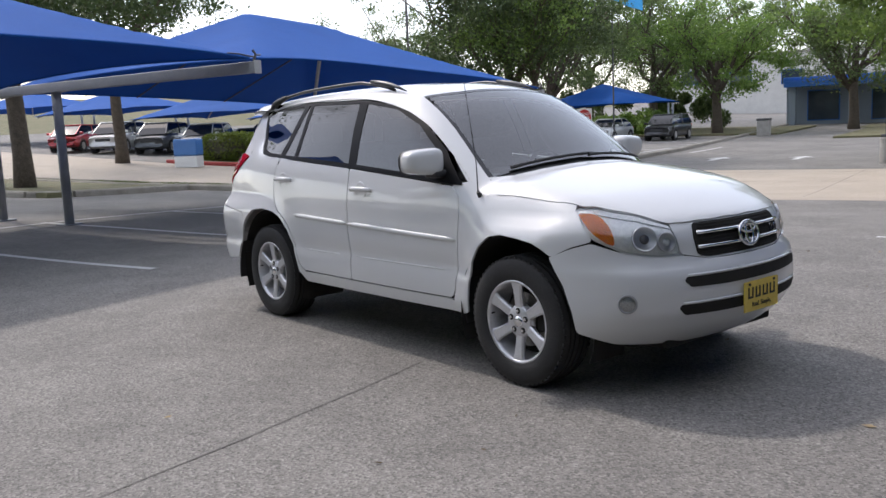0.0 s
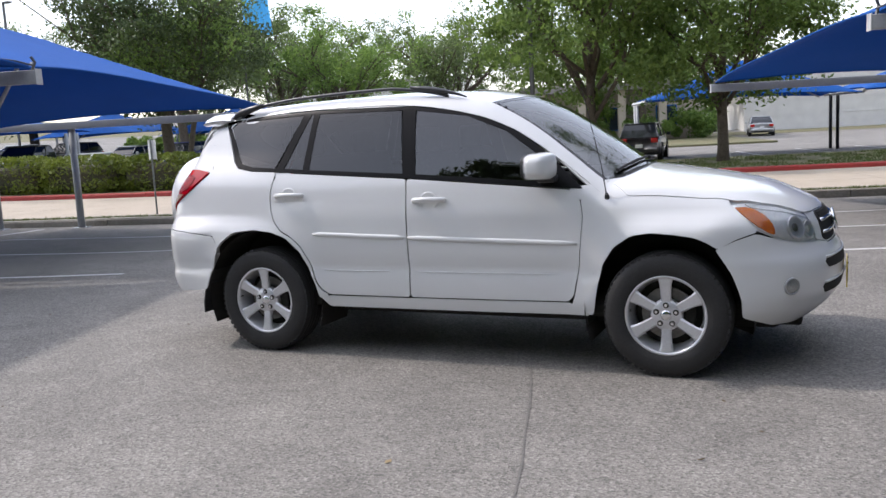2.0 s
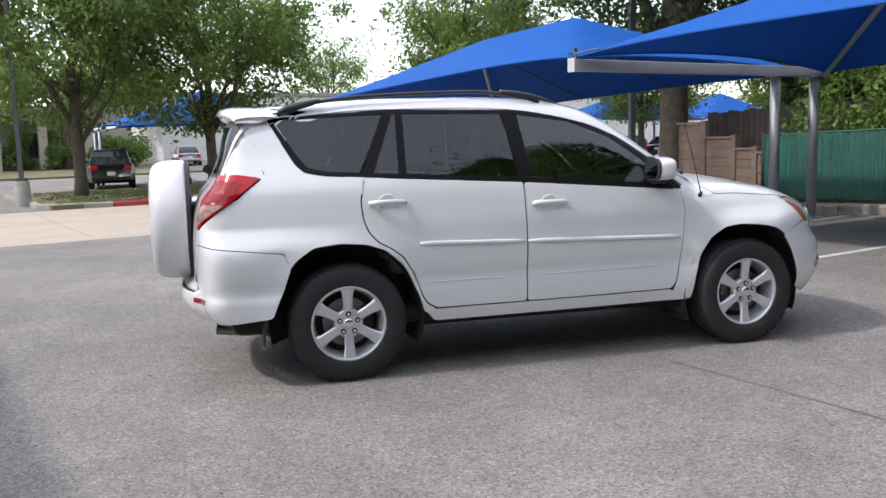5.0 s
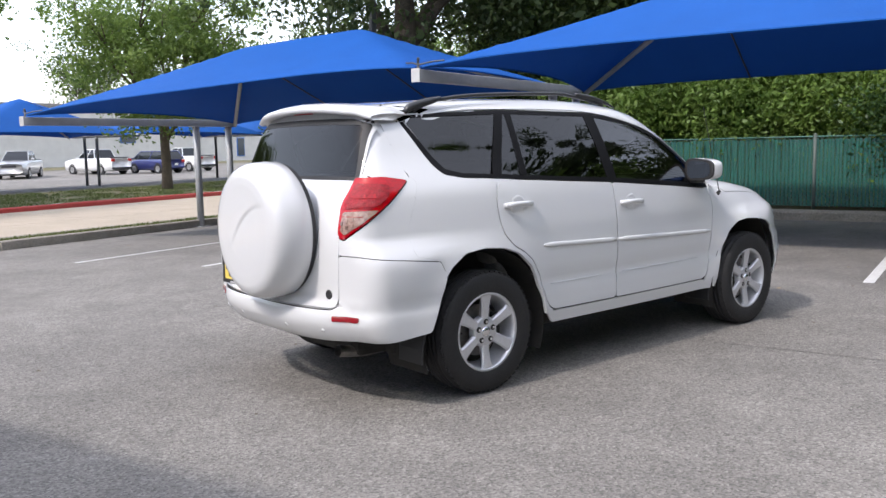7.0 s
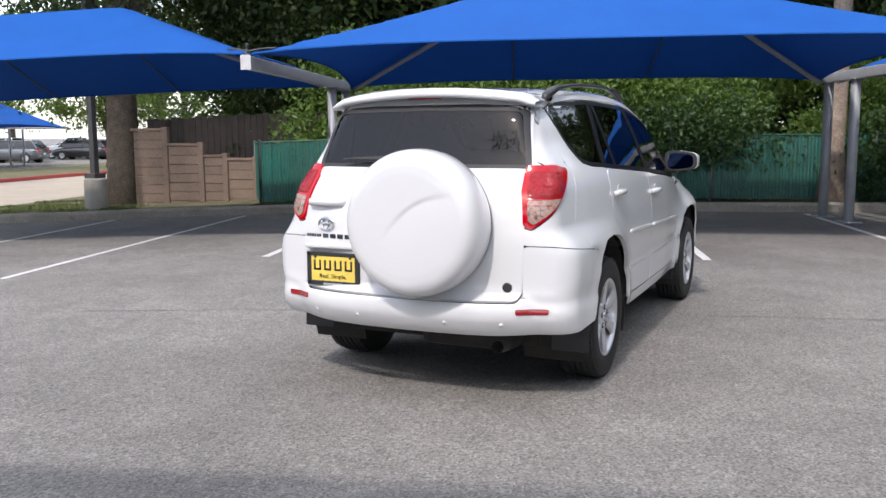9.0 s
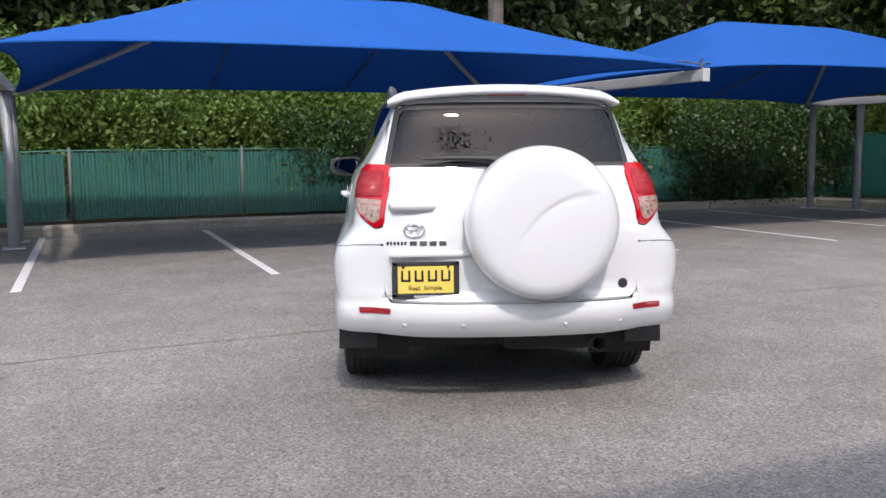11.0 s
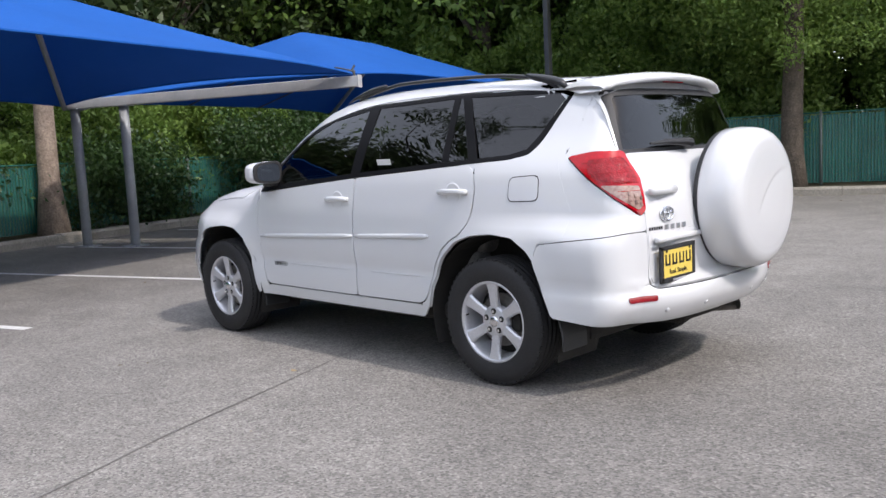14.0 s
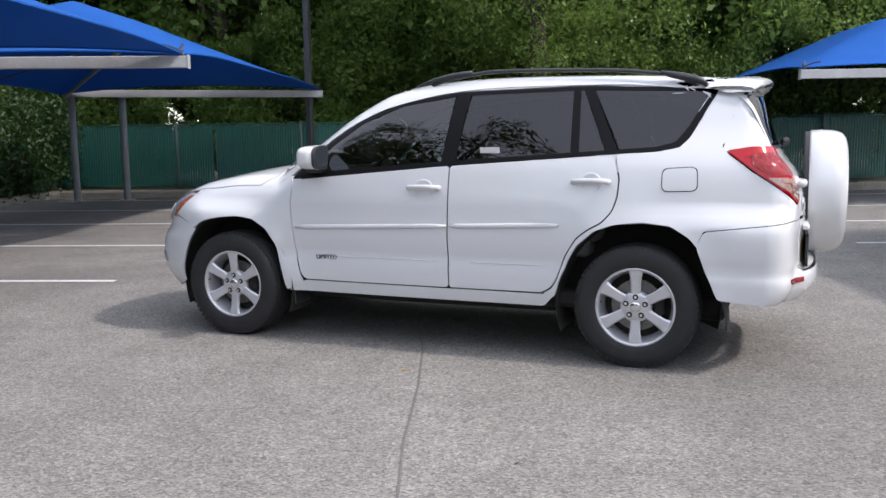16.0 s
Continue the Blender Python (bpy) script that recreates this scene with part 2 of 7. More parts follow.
def thing(name, m, label, category, group="", kind=""):
    ob = new(name)
    ob.empty_display_size = 0.2
    ob.matrix_world = m
    return tagged(ob, label, category, group, kind)


def block(sx, sy, sz, m=None, bevel=0.0, segments=2):
    bm = bmesh.new()
    bmesh.ops.create_cube(bm, size=1, matrix=Matrix.Diagonal((sx, sy, sz, 1)))
    if bevel:
        bmesh.ops.bevel(bm, geom=bm.edges[:], offset=bevel, segments=segments, profile=0.5, affect="EDGES")
    if m is not None:
        bmesh.ops.transform(bm, matrix=m, verts=bm.verts[:])
    return bm


def rod(p, q, r0, r1=None, n=12, bm=None, caps=True):
    """A round bar from p to q."""
    p, q = Vector(p), Vector(q)
    bm = bm or bmesh.new()
    r1 = r0 if r1 is None else r1
    m = Matrix.Translation((p + q) / 2) @ (q - p).to_track_quat("Z", "Y").to_matrix().to_4x4()
    bmesh.ops.create_cone(bm, cap_ends=caps, segments=n, radius1=r0, radius2=r1, depth=(q - p).length, matrix=m)
    return bm


def lathe(profile, n=48, axis="y", sides=1.0):
    """A turned body from (radius, along) pairs."""
    bm = bmesh.new()
    rings = []
    for r, h in profile:
        ring = []
        for i in range(n):
            t = 2 * math.pi * i / n
            c, s = r * math.cos(t), r * math.sin(t)
            ring.append(bm.verts.new((c, h, s) if axis == "y" else (c, s, h)))
        rings.append(ring)
    for r0, r1 in zip(rings, rings[1:]):
        for i in range(n):
            f = (r0[i], r0[(i + 1) % n], r1[(i + 1) % n], r1[i])
            bm.faces.new(f if axis == "y" else f[::-1])
    bmesh.ops.remove_doubles(bm, verts=bm.verts[:], dist=1e-5)
    bmesh.ops.recalc_face_normals(bm, faces=bm.faces[:])
    return bm


def tube(points, r, n=8, bm=None, flat=1.0, closed_ends=True):
    """A bar of radius r (or a list of radii) along points; flat squashes it upright."""
    bm = bm or bmesh.new()
    pts = [Vector(p) for p in points]
    radii = r if isinstance(r, (list, tuple)) else [r] * len(pts)
    rings = []
    side = None
    for i, p in enumerate(pts):
        d = (pts[min(i + 1, len(pts) - 1)] - pts[max(i - 1, 0)]).normalized()
        if side is None:
            side = d.cross(Vector((0, 0, 1)))
            if side.length < 0.1:
                side = d.cross(Vector((1, 0, 0)))
        side = (side - d * side.dot(d)).normalized()
        up = side.cross(d)
        rings.append([bm.verts.new(p + radii[i] * (math.cos(2 * math.pi * k / n) * side + flat * math.sin(2 * math.pi * k / n) * up)) for k in range(n)])
    for a, b in zip(rings, rings[1:]):
        for k in range(n):
            bm.faces.new((a[k], a[(k + 1) % n], b[(k + 1) % n], b[k]))
    if closed_ends:
        bm.faces.new(rings[0][::-1])
        bm.faces.new(rings[-1])
    bmesh.ops.recalc_face_normals(bm, faces=bm.faces[:])
    return bm


def eased(xs, ys):
    """A smooth curve through a few control values, flat past its ends."""
    xs, ys = np.array(xs, float), np.array(ys, float)
    d = np.diff(ys) / np.diff(xs)
    m = np.zeros(len(xs))
    m[1:-1] = np.where(d[:-1] * d[1:] > 0, 2 * d[:-1] * d[1:] / (d[:-1] + d[1:] + 1e-12), 0)
    m[0], m[-1] = d[0], d[-1]

    def at(x):
        x = np.clip(np.asarray(x, float), xs[0], xs[-1])
        i = np.clip(np.searchsorted(xs, x) - 1, 0, len(xs) - 2)
        h = xs[i + 1] - xs[i]
        t = (x - xs[i]) / h
        return ((2 * t**3 - 3 * t**2 + 1) * ys[i] + (t**3 - 2 * t**2 + t) * h * m[i]
                + (-2 * t**3 + 3 * t**2) * ys[i + 1] + (t**3 - t**2) * h * m[i + 1])
    return at


def words(text, size, mat, m, parent=None, name="lettering", depth=0.002, label=""):
    """Raised letters in the built-in font, as a mesh."""
    c = bpy.data.curves.new(name, "FONT")
    c.body, c.size, c.extrude, c.align_x, c.align_y, c.resolution_u = text, size, depth, "CENTER", "CENTER", 2
    tmp = bpy.data.objects.new(name, c)
    scene.collection.objects.link(tmp)
    me = bpy.data.meshes.new_from_object(tmp.evaluated_get(bpy.context.evaluated_depsgraph_get()))
    bpy.data.objects.remove(tmp)
    me.materials.clear()
    me.materials.append(mat)
    me.transform(m)
    ob = new(name, me)
    if parent:
        ob.parent = parent
    return tagged(ob, label)

# ---- the lie of the land ----
# Bays and canopies run in rows: b across the aisle, a along the row, both from one canopy corner.
ROW = Matrix.Translation((2.42, 4.55, 0)) @ Matrix.Rotation(math.atan2(0.307, 0.952), 4, "Z")
ROW_INV = ROW.inverted()
FALL_A = eased((-60, -2, 0, 4, 8.7, 12, 20, 45, 100, 170), (0, 0, -0.03, -0.17, -0.35, -0.41, -0.42, -0.4, 0.3, 0.8))
FALL_B = eased((-140, -90, -62, -44, -29, -20, -13, -9, 60), (8.5, 5.4, 2.1, 1.2, 0.35, 0.15, 0.06, 0, 0))


def level(a, b):
    return FALL_A(a) + FALL_B(b)


def on(a, b, dz=0.0):
    """The place at a, b on the ground, in the world."""
    p = ROW @ Vector((b, a, 0))
    return Vector((p.x, p.y, float(level(a, b)) + dz))


def stand(a, b, turn=0.0, dz=0.0):
    """A pose on the ground, turned from the row's own heading."""
    return Matrix.Translation(on(a, b, dz)) @ Matrix.Rotation(math.atan2(0.307, 0.952) + radians(turn), 4, "Z")


def ticks(lo, hi, step):
    n = max(1, int(math.ceil((hi - lo) / step)))
    return np.linspace(lo, hi, n + 1)


def sheet(name, a_ticks, b_ticks, dz, mat, skirt=0.0, parent=None, label=""):
    """A patch of ground that follows the land, with a turned-down edge."""
    A, B = np.meshgrid(a_ticks, b_ticks, indexing="ij")
    Z = level(A, B) + dz
    m = np.array(ROW)
    X, Y = m[0, 0] * B + m[0, 1] * A + m[0, 3], m[1, 0] * B + m[1, 1] * A + m[1, 3]
    verts = np.stack([X, Y, Z], -1).reshape(-1, 3).tolist()
    na, nb = A.shape
    faces = [(i * nb + j, i * nb + j + 1, (i + 1) * nb + j + 1, (i + 1) * nb + j) for i in range(na - 1) for j in range(nb - 1)]
    if skirt:
        rim = [(0, j) for j in range(nb)] + [(i, nb - 1) for i in range(1, na)] + [(na - 1, j) for j in range(nb - 2, -1, -1)] + [(i, 0) for i in range(na - 2, 0, -1)]
        base = len(verts)
        for i, j in rim:
            v = verts[i * nb + j]
            verts.append((v[0], v[1], v[2] - skirt))
        n = len(rim)
        for k in range(n):
            i, j = rim[k]
            i2, j2 = rim[(k + 1) % n]
            faces.append((i2 * nb + j2, i * nb + j, base + k, base + (k + 1) % n))
    ob = shaped(name, verts, faces, mat, parent, label)
    return ob


def spread_ticks(lo, hi, fine_lo, fine_hi, step):
    out = list(np.arange(fine_lo, fine_hi, step))
    x, s = fine_lo, step
    while x > lo:
        s *= 1.25
        x = max(lo, x - s)
        out.insert(0, x)
    x, s = out[-1], step
    while x < hi:
        s *= 1.25
        x = min(hi, x + s)
        out.append(x)
    return np.array(out)


tagged(sheet("ground", spread_ticks(-900, 900, -20, 24, 1.0), spread_ticks(-900, 900, -32, 12, 1.0), 0.0, ASPHALT),
       "worn grey exposed-aggregate asphalt parking lot", "ground", kind="structure")
tagged(sheet("road", ticks(9.6, 18.7, 1.3), spread_ticks(-130, 140, -40, 40, 2.0), 0.006, TAN), "tan concrete service road beside the lot", "road", kind="structure")
tagged(sheet("driveway", ticks(8.9, 9.62, 0.4), ticks(-9.6, -1.1, 0.8), 0.005, TAN), "tan concrete mouth of the lot", "road", kind="structure")


def kerb_line(name, points, mat, width=0.17, height=0.15, label="", gap=3.0, name_piece="kerb_stone"):
    """A kerb of cast lengths with rounded tops and open joints."""
    root = thing(name, Matrix.Identity(4), label, "kerb", kind="structure")
    k = 0
    for (a0, b0), (a1, b1) in zip(points, points[1:]):
        run = math.hypot(a1 - a0, b1 - b0)
        n = max(1, round(run / gap))
        for i in range(n):
            s0, s1 = i / n, (i + 1) / n
            p, q = on(a0 + (a1 - a0) * s0, b0 + (b1 - b0) * s0), on(a0 + (a1 - a0) * s1, b0 + (b1 - b0) * s1)
            d = (q - p)
            ln = d.length - 0.012
            side = Vector((-d.y, d.x, 0)).normalized()
            wob = 0.006 * math.sin(k * 2.3)
            section = ((-width / 2, -0.12), (-width / 2, height - 0.04), (-width / 2 + 0.03, height), (width / 2 - 0.02, height + 0.003), (width / 2, height - 0.015), (width / 2, -0.12))
            verts = []
            for e in (p + d.normalized() * 0.006, p + d.normalized() * (0.006 + ln)):
                verts += [e + side * (y + wob) + Vector((0, 0, z + wob)) for y, z in section]
            m = len(section)
            faces = [(j, j + 1, m + j + 1, m + j) for j in range(m - 1)] + [tuple(range(m))[::-1], tuple(range(m, 2 * m))]
            shaped(name_piece, verts, faces, mat, root)
            k += 1
    return root


# islands and verges, as raised planted beds inside their kerbs
def bed(name, a0, a1, b0, b1, mat, label, dz=0.13, step=1.0):
    return tagged(sheet(name, ticks(a0, a1, step), ticks(b0, b1, step), dz, mat, 0.25), label, "verge", kind="structure")


bed("verge_island_1", 8.75, 9.5, -0.9, 5.9, SOIL, "narrow dry grass island inside a kerb")
bed("verge_island_2", 8.75, 9.5, -30, -9.9, SOIL, "narrow dry grass island inside a kerb")
bed("verge_island_3", 4.2, 8.6, -36, -20.9, SOIL, "dry planted island under a live oak")
bed("verge_corner", 2.4, 9.5, 6.05, 14, SOIL, "patchy grass corner under a large tree")
bed("verge_north", 18.95, 27.0, -3.3, 70, SOIL, "patchy grass verge with trees")
bed("verge_west", 19.0, 23.0, -34, -13.2, SOIL, "planted verge with a clipped hedge")
bed("verge_east", -19.0, 2.4, 6.3, 8.0, WOOD_FLOOR, "leaf litter strip along the fence", 0.12)
bed("verge_south", -19.5, -17.1, -40, 6.3, WOOD_FLOOR, "leaf litter strip along the fence", 0.12)
tagged(sheet("woodland_floor_1", spread_ticks(-120, 9.3, -20, 2, 3.0), ticks(7.9, 90, 4), 0.10, WOOD_FLOOR), "dark leaf litter under the trees", "ground", kind="structure")
tagged(sheet("woodland_floor_2", ticks(-120, -19.3, 5), spread_ticks(-140, 8, -40, 7, 3.0), 0.09, WOOD_FLOOR), "dark leaf litter under the trees", "ground", kind="structure")
tagged(sheet("grass_hill", spread_ticks(-60, 170, 0, 60, 4), ticks(-300, -66, 6), 0.05, SOIL), "dry grass slope beyond the far lot", "ground", kind="structure")
tagged(sheet("verge_far", ticks(62, 69, 1.5), ticks(-10, 90, 3), 0.03, SOIL), "grass strip before the long building", "ground", kind="structure")
bed("verge_lawn", 45, 59.4, -9, 10.5, SOIL, "dry green lawn before the beige building", 0.12, 1.6)
bed("verge_booth", 52, 66, -40, -13.5, SOIL, "brown planted slope before the blue building", 0.12, 2.0)

kerb_line("kerb_island_1", [(8.72, 5.95), (8.72, -0.6), (9.1, -1.0), (9.52, -0.6), (9.52, 5.95)], KERB, 0.19, 0.16, "weathered concrete kerb round a parking island")
kerb_line("kerb_island_2", [(8.72, -30), (8.72, -10.2), (9.1, -9.8), (9.52, -10.2), (9.52, -30)], KERB, 0.19, 0.16, "weathered concrete kerb round a parking island")
kerb_line("kerb_island_3", [(4.1, -36), (4.1, -21.6), (4.9, -20.8), (8.6, -20.8)], KERB, 0.19, 0.16, "weathered concrete kerb round the oak's island")
kerb_line("kerb_east", [(8.72, 6.0), (-17.1, 6.2)], KERB, 0.22, 0.16, "concrete kerb along the fence")
kerb_line("kerb_south", [(-17.1, 6.2), (-17.1, -36)], KERB, 0.22, 0.16, "concrete kerb along the fence")
kerb_line("kerb_north", [(18.8, -1.6), (18.8, 44)], RED_KERB, 0.17, 0.16, "red painted fire lane kerb")
kerb_line("kerb_north_turn", [(27, -3.6), (19.9, -3.5), (19.2, -3.0), (18.8, -1.6)], KERB, 0.17, 0.16, "plain concrete kerb turning into the driveway")
kerb_line("kerb_west", [(18.9, -34), (18.9, -14.2)], RED_KERB, 0.17, 0.16, "red painted fire lane kerb")
kerb_line("kerb_drive", [(18.9, -14.2), (20.5, -13.0), (31, -13.4), (49, -15.2), (72, -16.6)], KERB, 0.17, 0.16, "plain concrete kerb along the driveway")


# ---- painted lines, cracks ----
def strip(name, pts, width, mat, label, dz=0.005, jitter=0.0, category="road marking"):
    """A flat painted or filled line that follows the ground, in world x and y."""
    verts, faces = [], []
    rnd = random.Random(len(pts) * 7 + int(abs(pts[0][0]) * 100))
    dense = []
    for (x0, y0), (x1, y1) in zip(pts, pts[1:]):
        n = max(1, int(math.hypot(x1 - x0, y1 - y0) / 0.35))
        dense += [(x0 + (x1 - x0) * i / n, y0 + (y1 - y0) * i / n) for i in range(n)]
    dense.append(pts[-1])
    for i, (x, y) in enumerate(dense):
        x2, y2 = dense[min(i + 1, len(dense) - 1)]
        x1, y1 = dense[max(i - 1, 0)]
        d = Vector((x2 - x1, y2 - y1, 0)).normalized()
        s = Vector((-d.y, d.x, 0))
        off = rnd.uniform(-jitter, jitter)
        w = width * (1 + rnd.uniform(-0.5, 0.5) * (jitter > 0))
        for k in (-1, 1):
            p = Vector((x, y, 0)) + s * (off + k * w / 2)
            q = ROW_INV @ p
            verts.append((p.x, p.y, float(level(q.y, q.x)) + dz))
    for i in range(len(dense) - 1):
        faces.append((2 * i, 2 * i + 2, 2 * i + 3, 2 * i + 1))
    return tagged(shaped(name, verts, faces, mat), label, category, kind="structure")


def flat(a, b):
    p = ROW @ Vector((b, a, 0))
    return (p.x, p.y)


for a in (4.75, 2.12, -0.3, -2.82, -5.37, -8.05, -10.8, -13.4, -16.0):
    strip("bay_line", [flat(a, -1.8 if a > 1 else -0.4), flat(a, 5.6)], 0.10, STRIPE, "worn white parking bay line")
for a in (5.2, 2.4, -0.2, -2.75, -5.4, -8.0, -10.6, -13.2, -15.8):
    strip("bay_line", [flat(a, -8.2), flat(a, -14.2)], 0.10, STRIPE, "worn white parking bay line")
strip("bay_line", [flat(-2.6, -14.0), flat(8.0, -14.2)], 0.10, STRIPE, "worn white line along the bays' ends")
for b in (-20, -17.5, -15, -12.5):
    strip("bay_line", [flat(30, b), flat(35, b)], 0.12, STRIPE, "faded white bay line")
for a in np.arange(28, 46, 2.7):
    strip("bay_line", [flat(a, -14.5), flat(a, -19.5)], 0.12, STRIPE, "faded white bay line")
for b in np.arange(6, 50, 2.8):
    strip("bay_line", [flat(29.5, b), flat(35, b)], 0.12, STRIPE, "faded white bay line")
strip("crack", [(1.45, -4.2), (1.12, -2.87), (0.96, -2.25), (0.5, -0.78), (0.25, 0.2), (-0.07, 0.84), (-0.45, 1.9), (-0.79, 2.85), (-1.3, 4.2)], 0.009, TAR, "long dark crack across the paving", 0.003, 0.012, "crack")
for a in (10.5, 14.1, 17.6):
    strip("road_joint", [flat(a, -60), flat(a, 40)], 0.02, TAR, "sealed joint in the concrete road", 0.010, 0.0, "joint")
for b in np.arange(-50, 50, 4.6):
    strip("road_joint", [flat(9.65, b), flat(18.6, b + 0.05)], 0.016, TAR, "sealed joint in the concrete road", 0.010, 0.0, "joint")
for a, b in ((25.3, -7.0), (25.3, -10.0)):
    bm = bmesh.new()
    arrow = ((-0.12, -1.1), (0.12, -1.1), (0.12, 0.2), (0.45, 0.2), (0, 1.1), (-0.45, 0.2), (-0.12, 0.2))
    bm.faces.new([bm.verts.new(on(a + y, b + x, 0.006)) for x, y in arrow])
    tagged(part("road_arrow", bm, STRIPE), "white painted arrow on the driveway", "road marking", kind="structure")

# scattered twigs and dry leaves on the paving
rnd = random.Random(4)
verts, faces = [], []
for i in range(420):
    a, b = rnd.uniform(-12, 8), rnd.uniform(-13, 5.8)
    if rnd.random() < 0.5:
        b = rnd.uniform(4.6, 5.9)
    p = on(a, b, 0.004)
    t, s = rnd.uniform(0, 6.3), rnd.uniform(0.006, 0.022)
    c, sn = math.cos(t) * s, math.sin(t) * s
    k = len(verts)
    verts += [p + Vector((c, sn, 0)), p + Vector((-sn * 0.45, c * 0.45, 0.004)), p - Vector((c, sn, -0.003)), p + Vector((sn * 0.45, -c * 0.45, 0))]
    faces.append((k, k + 1, k + 2, k + 3))
tagged(shaped("leaf_litter", verts, faces, material("dry_leaf", (0.10, 0.075, 0.045), 0.8, vary=0.5)), "scattered dry leaves and grit on the paving", "litter", kind="stuff")


# ---- canopies ----
def canopy(a0, a1, b0, b1, z_edge, z_ridge, ridge_in, group, skew=(0.0, 0.0), label="bright blue shade cloth stretched over a hipped frame"):
    """A hipped shade cloth between two beams, bays open at the b0 side."""
    root = thing("shade_canopy", Matrix.Identity(4), label, "canopy", group)
    na, nb = 40, 24
    mid = (b0 + b1) / 2
    half = abs(b1 - b0) / 2
    verts, faces = [], []
    base0, base1 = float(level(a0, b0)), float(level(a1, b0))
    for i in range(na + 1):
        for j in range(nb + 1):
            s, t = i / na, j / nb
            # edges draw in between the corners, as cloth under tension does
            edge = min(s, 1 - s) * 2
            a = a0 + (a1 - a0) * (s + (0.5 - s) * 0.05 * (1 - (2 * t - 1) ** 2))
            a += (skew[0] + (skew[1] - skew[0]) * s) * t
            b = mid + (b0 - mid + (b1 - b0) * t) * (1 - 0.03 * (1 - (2 * s - 1) ** 2))
            da = min(s, 1 - s) * abs(a1 - a0) / ridge_in
            db = (1 - abs(2 * t - 1))
            h = min(da, db, 1.0)
            soft = 0.03
            h = -math.log(math.exp(-da / soft) + math.exp(-db / soft) + math.exp(-1 / soft)) * soft if min(da, db) > 0 else 0.0
            h = max(0.0, h) ** 1.05
            zb = base0 + (base1 - base0) * s
            rise = (0.105 if t < 0.5 else 0.08) * (1 - (2 * s - 1) ** 4) * max(0, 1 - h * 1.2) - 0.12 * t * (1 - h)
            side_rise = 0.12 * (1 - (2 * t - 1) ** 2) * max(0, 1 - da * 3)
            p = ROW @ Vector((b, a, 0))
            verts.append((p.x, p.y, zb + z_edge + (z_ridge - z_edge) * h + rise + side_rise))
    w = nb + 1
    for i in range(na):
        for j in range(nb):
            faces.append((i * w + j, i * w + j + 1, (i + 1) * w + j + 1, (i + 1) * w + j))
    cloth = shaped("cloth", verts, faces, FABRIC, root, smooth=True)
    # hem rope along the four edges
    rim = [i * w for i in range(na + 1)] + [na * w + j for j in range(1, w)] + [i * w + nb for i in range(na - 1, -1, -1)] + [j for j in range(nb - 1, -1, -1)]
    part("hem", tube([verts[k] for k in rim], 0.014, 5, closed_ends=False), FABRIC, root)
    # hip rafters and ridge tube under the cloth
    def up(a, b, z):
        k = (a - a0) / (a1 - a0)
        p = ROW @ Vector((b, a + (skew[0] + (skew[1] - skew[0]) * k) * (b - b0) / (b1 - b0), 0))
        return Vector((p.x, p.y, base0 + (base1 - base0) * (a - a0) / (a1 - a0) + z))
    sgn = 1 if a1 > a0 else -1
    r0, r1 = up(a0 + sgn * (ridge_in + 0.15), mid, z_ridge - 0.24), up(a1 - sgn * (ridge_in + 0.15), mid, z_ridge - 0.24)
    part("ridge_tube", tube([r0, r1], 0.035, 8), POST, root)
    far = b1
    for aa, r in ((a0, r0), (a1, r1)):
        part("hip_rafter", tube([up(aa + 0.1 * sgn * (1 if aa == a0 else -1), far - 0.15 * (1 if b1 > b0 else -1), z_edge - 0.17), r], 0.04, 8), POST, root)
    for k in (0.36, 0.64):
        a = a0 + (a1 - a0) * k
        part("rafter", tube([up(a, far - 0.08 * (1 if b1 > b0 else -1), z_edge - 0.06), up(a, mid, z_ridge - 0.24)], 0.014, 6), DARK_POST, root)
    return root


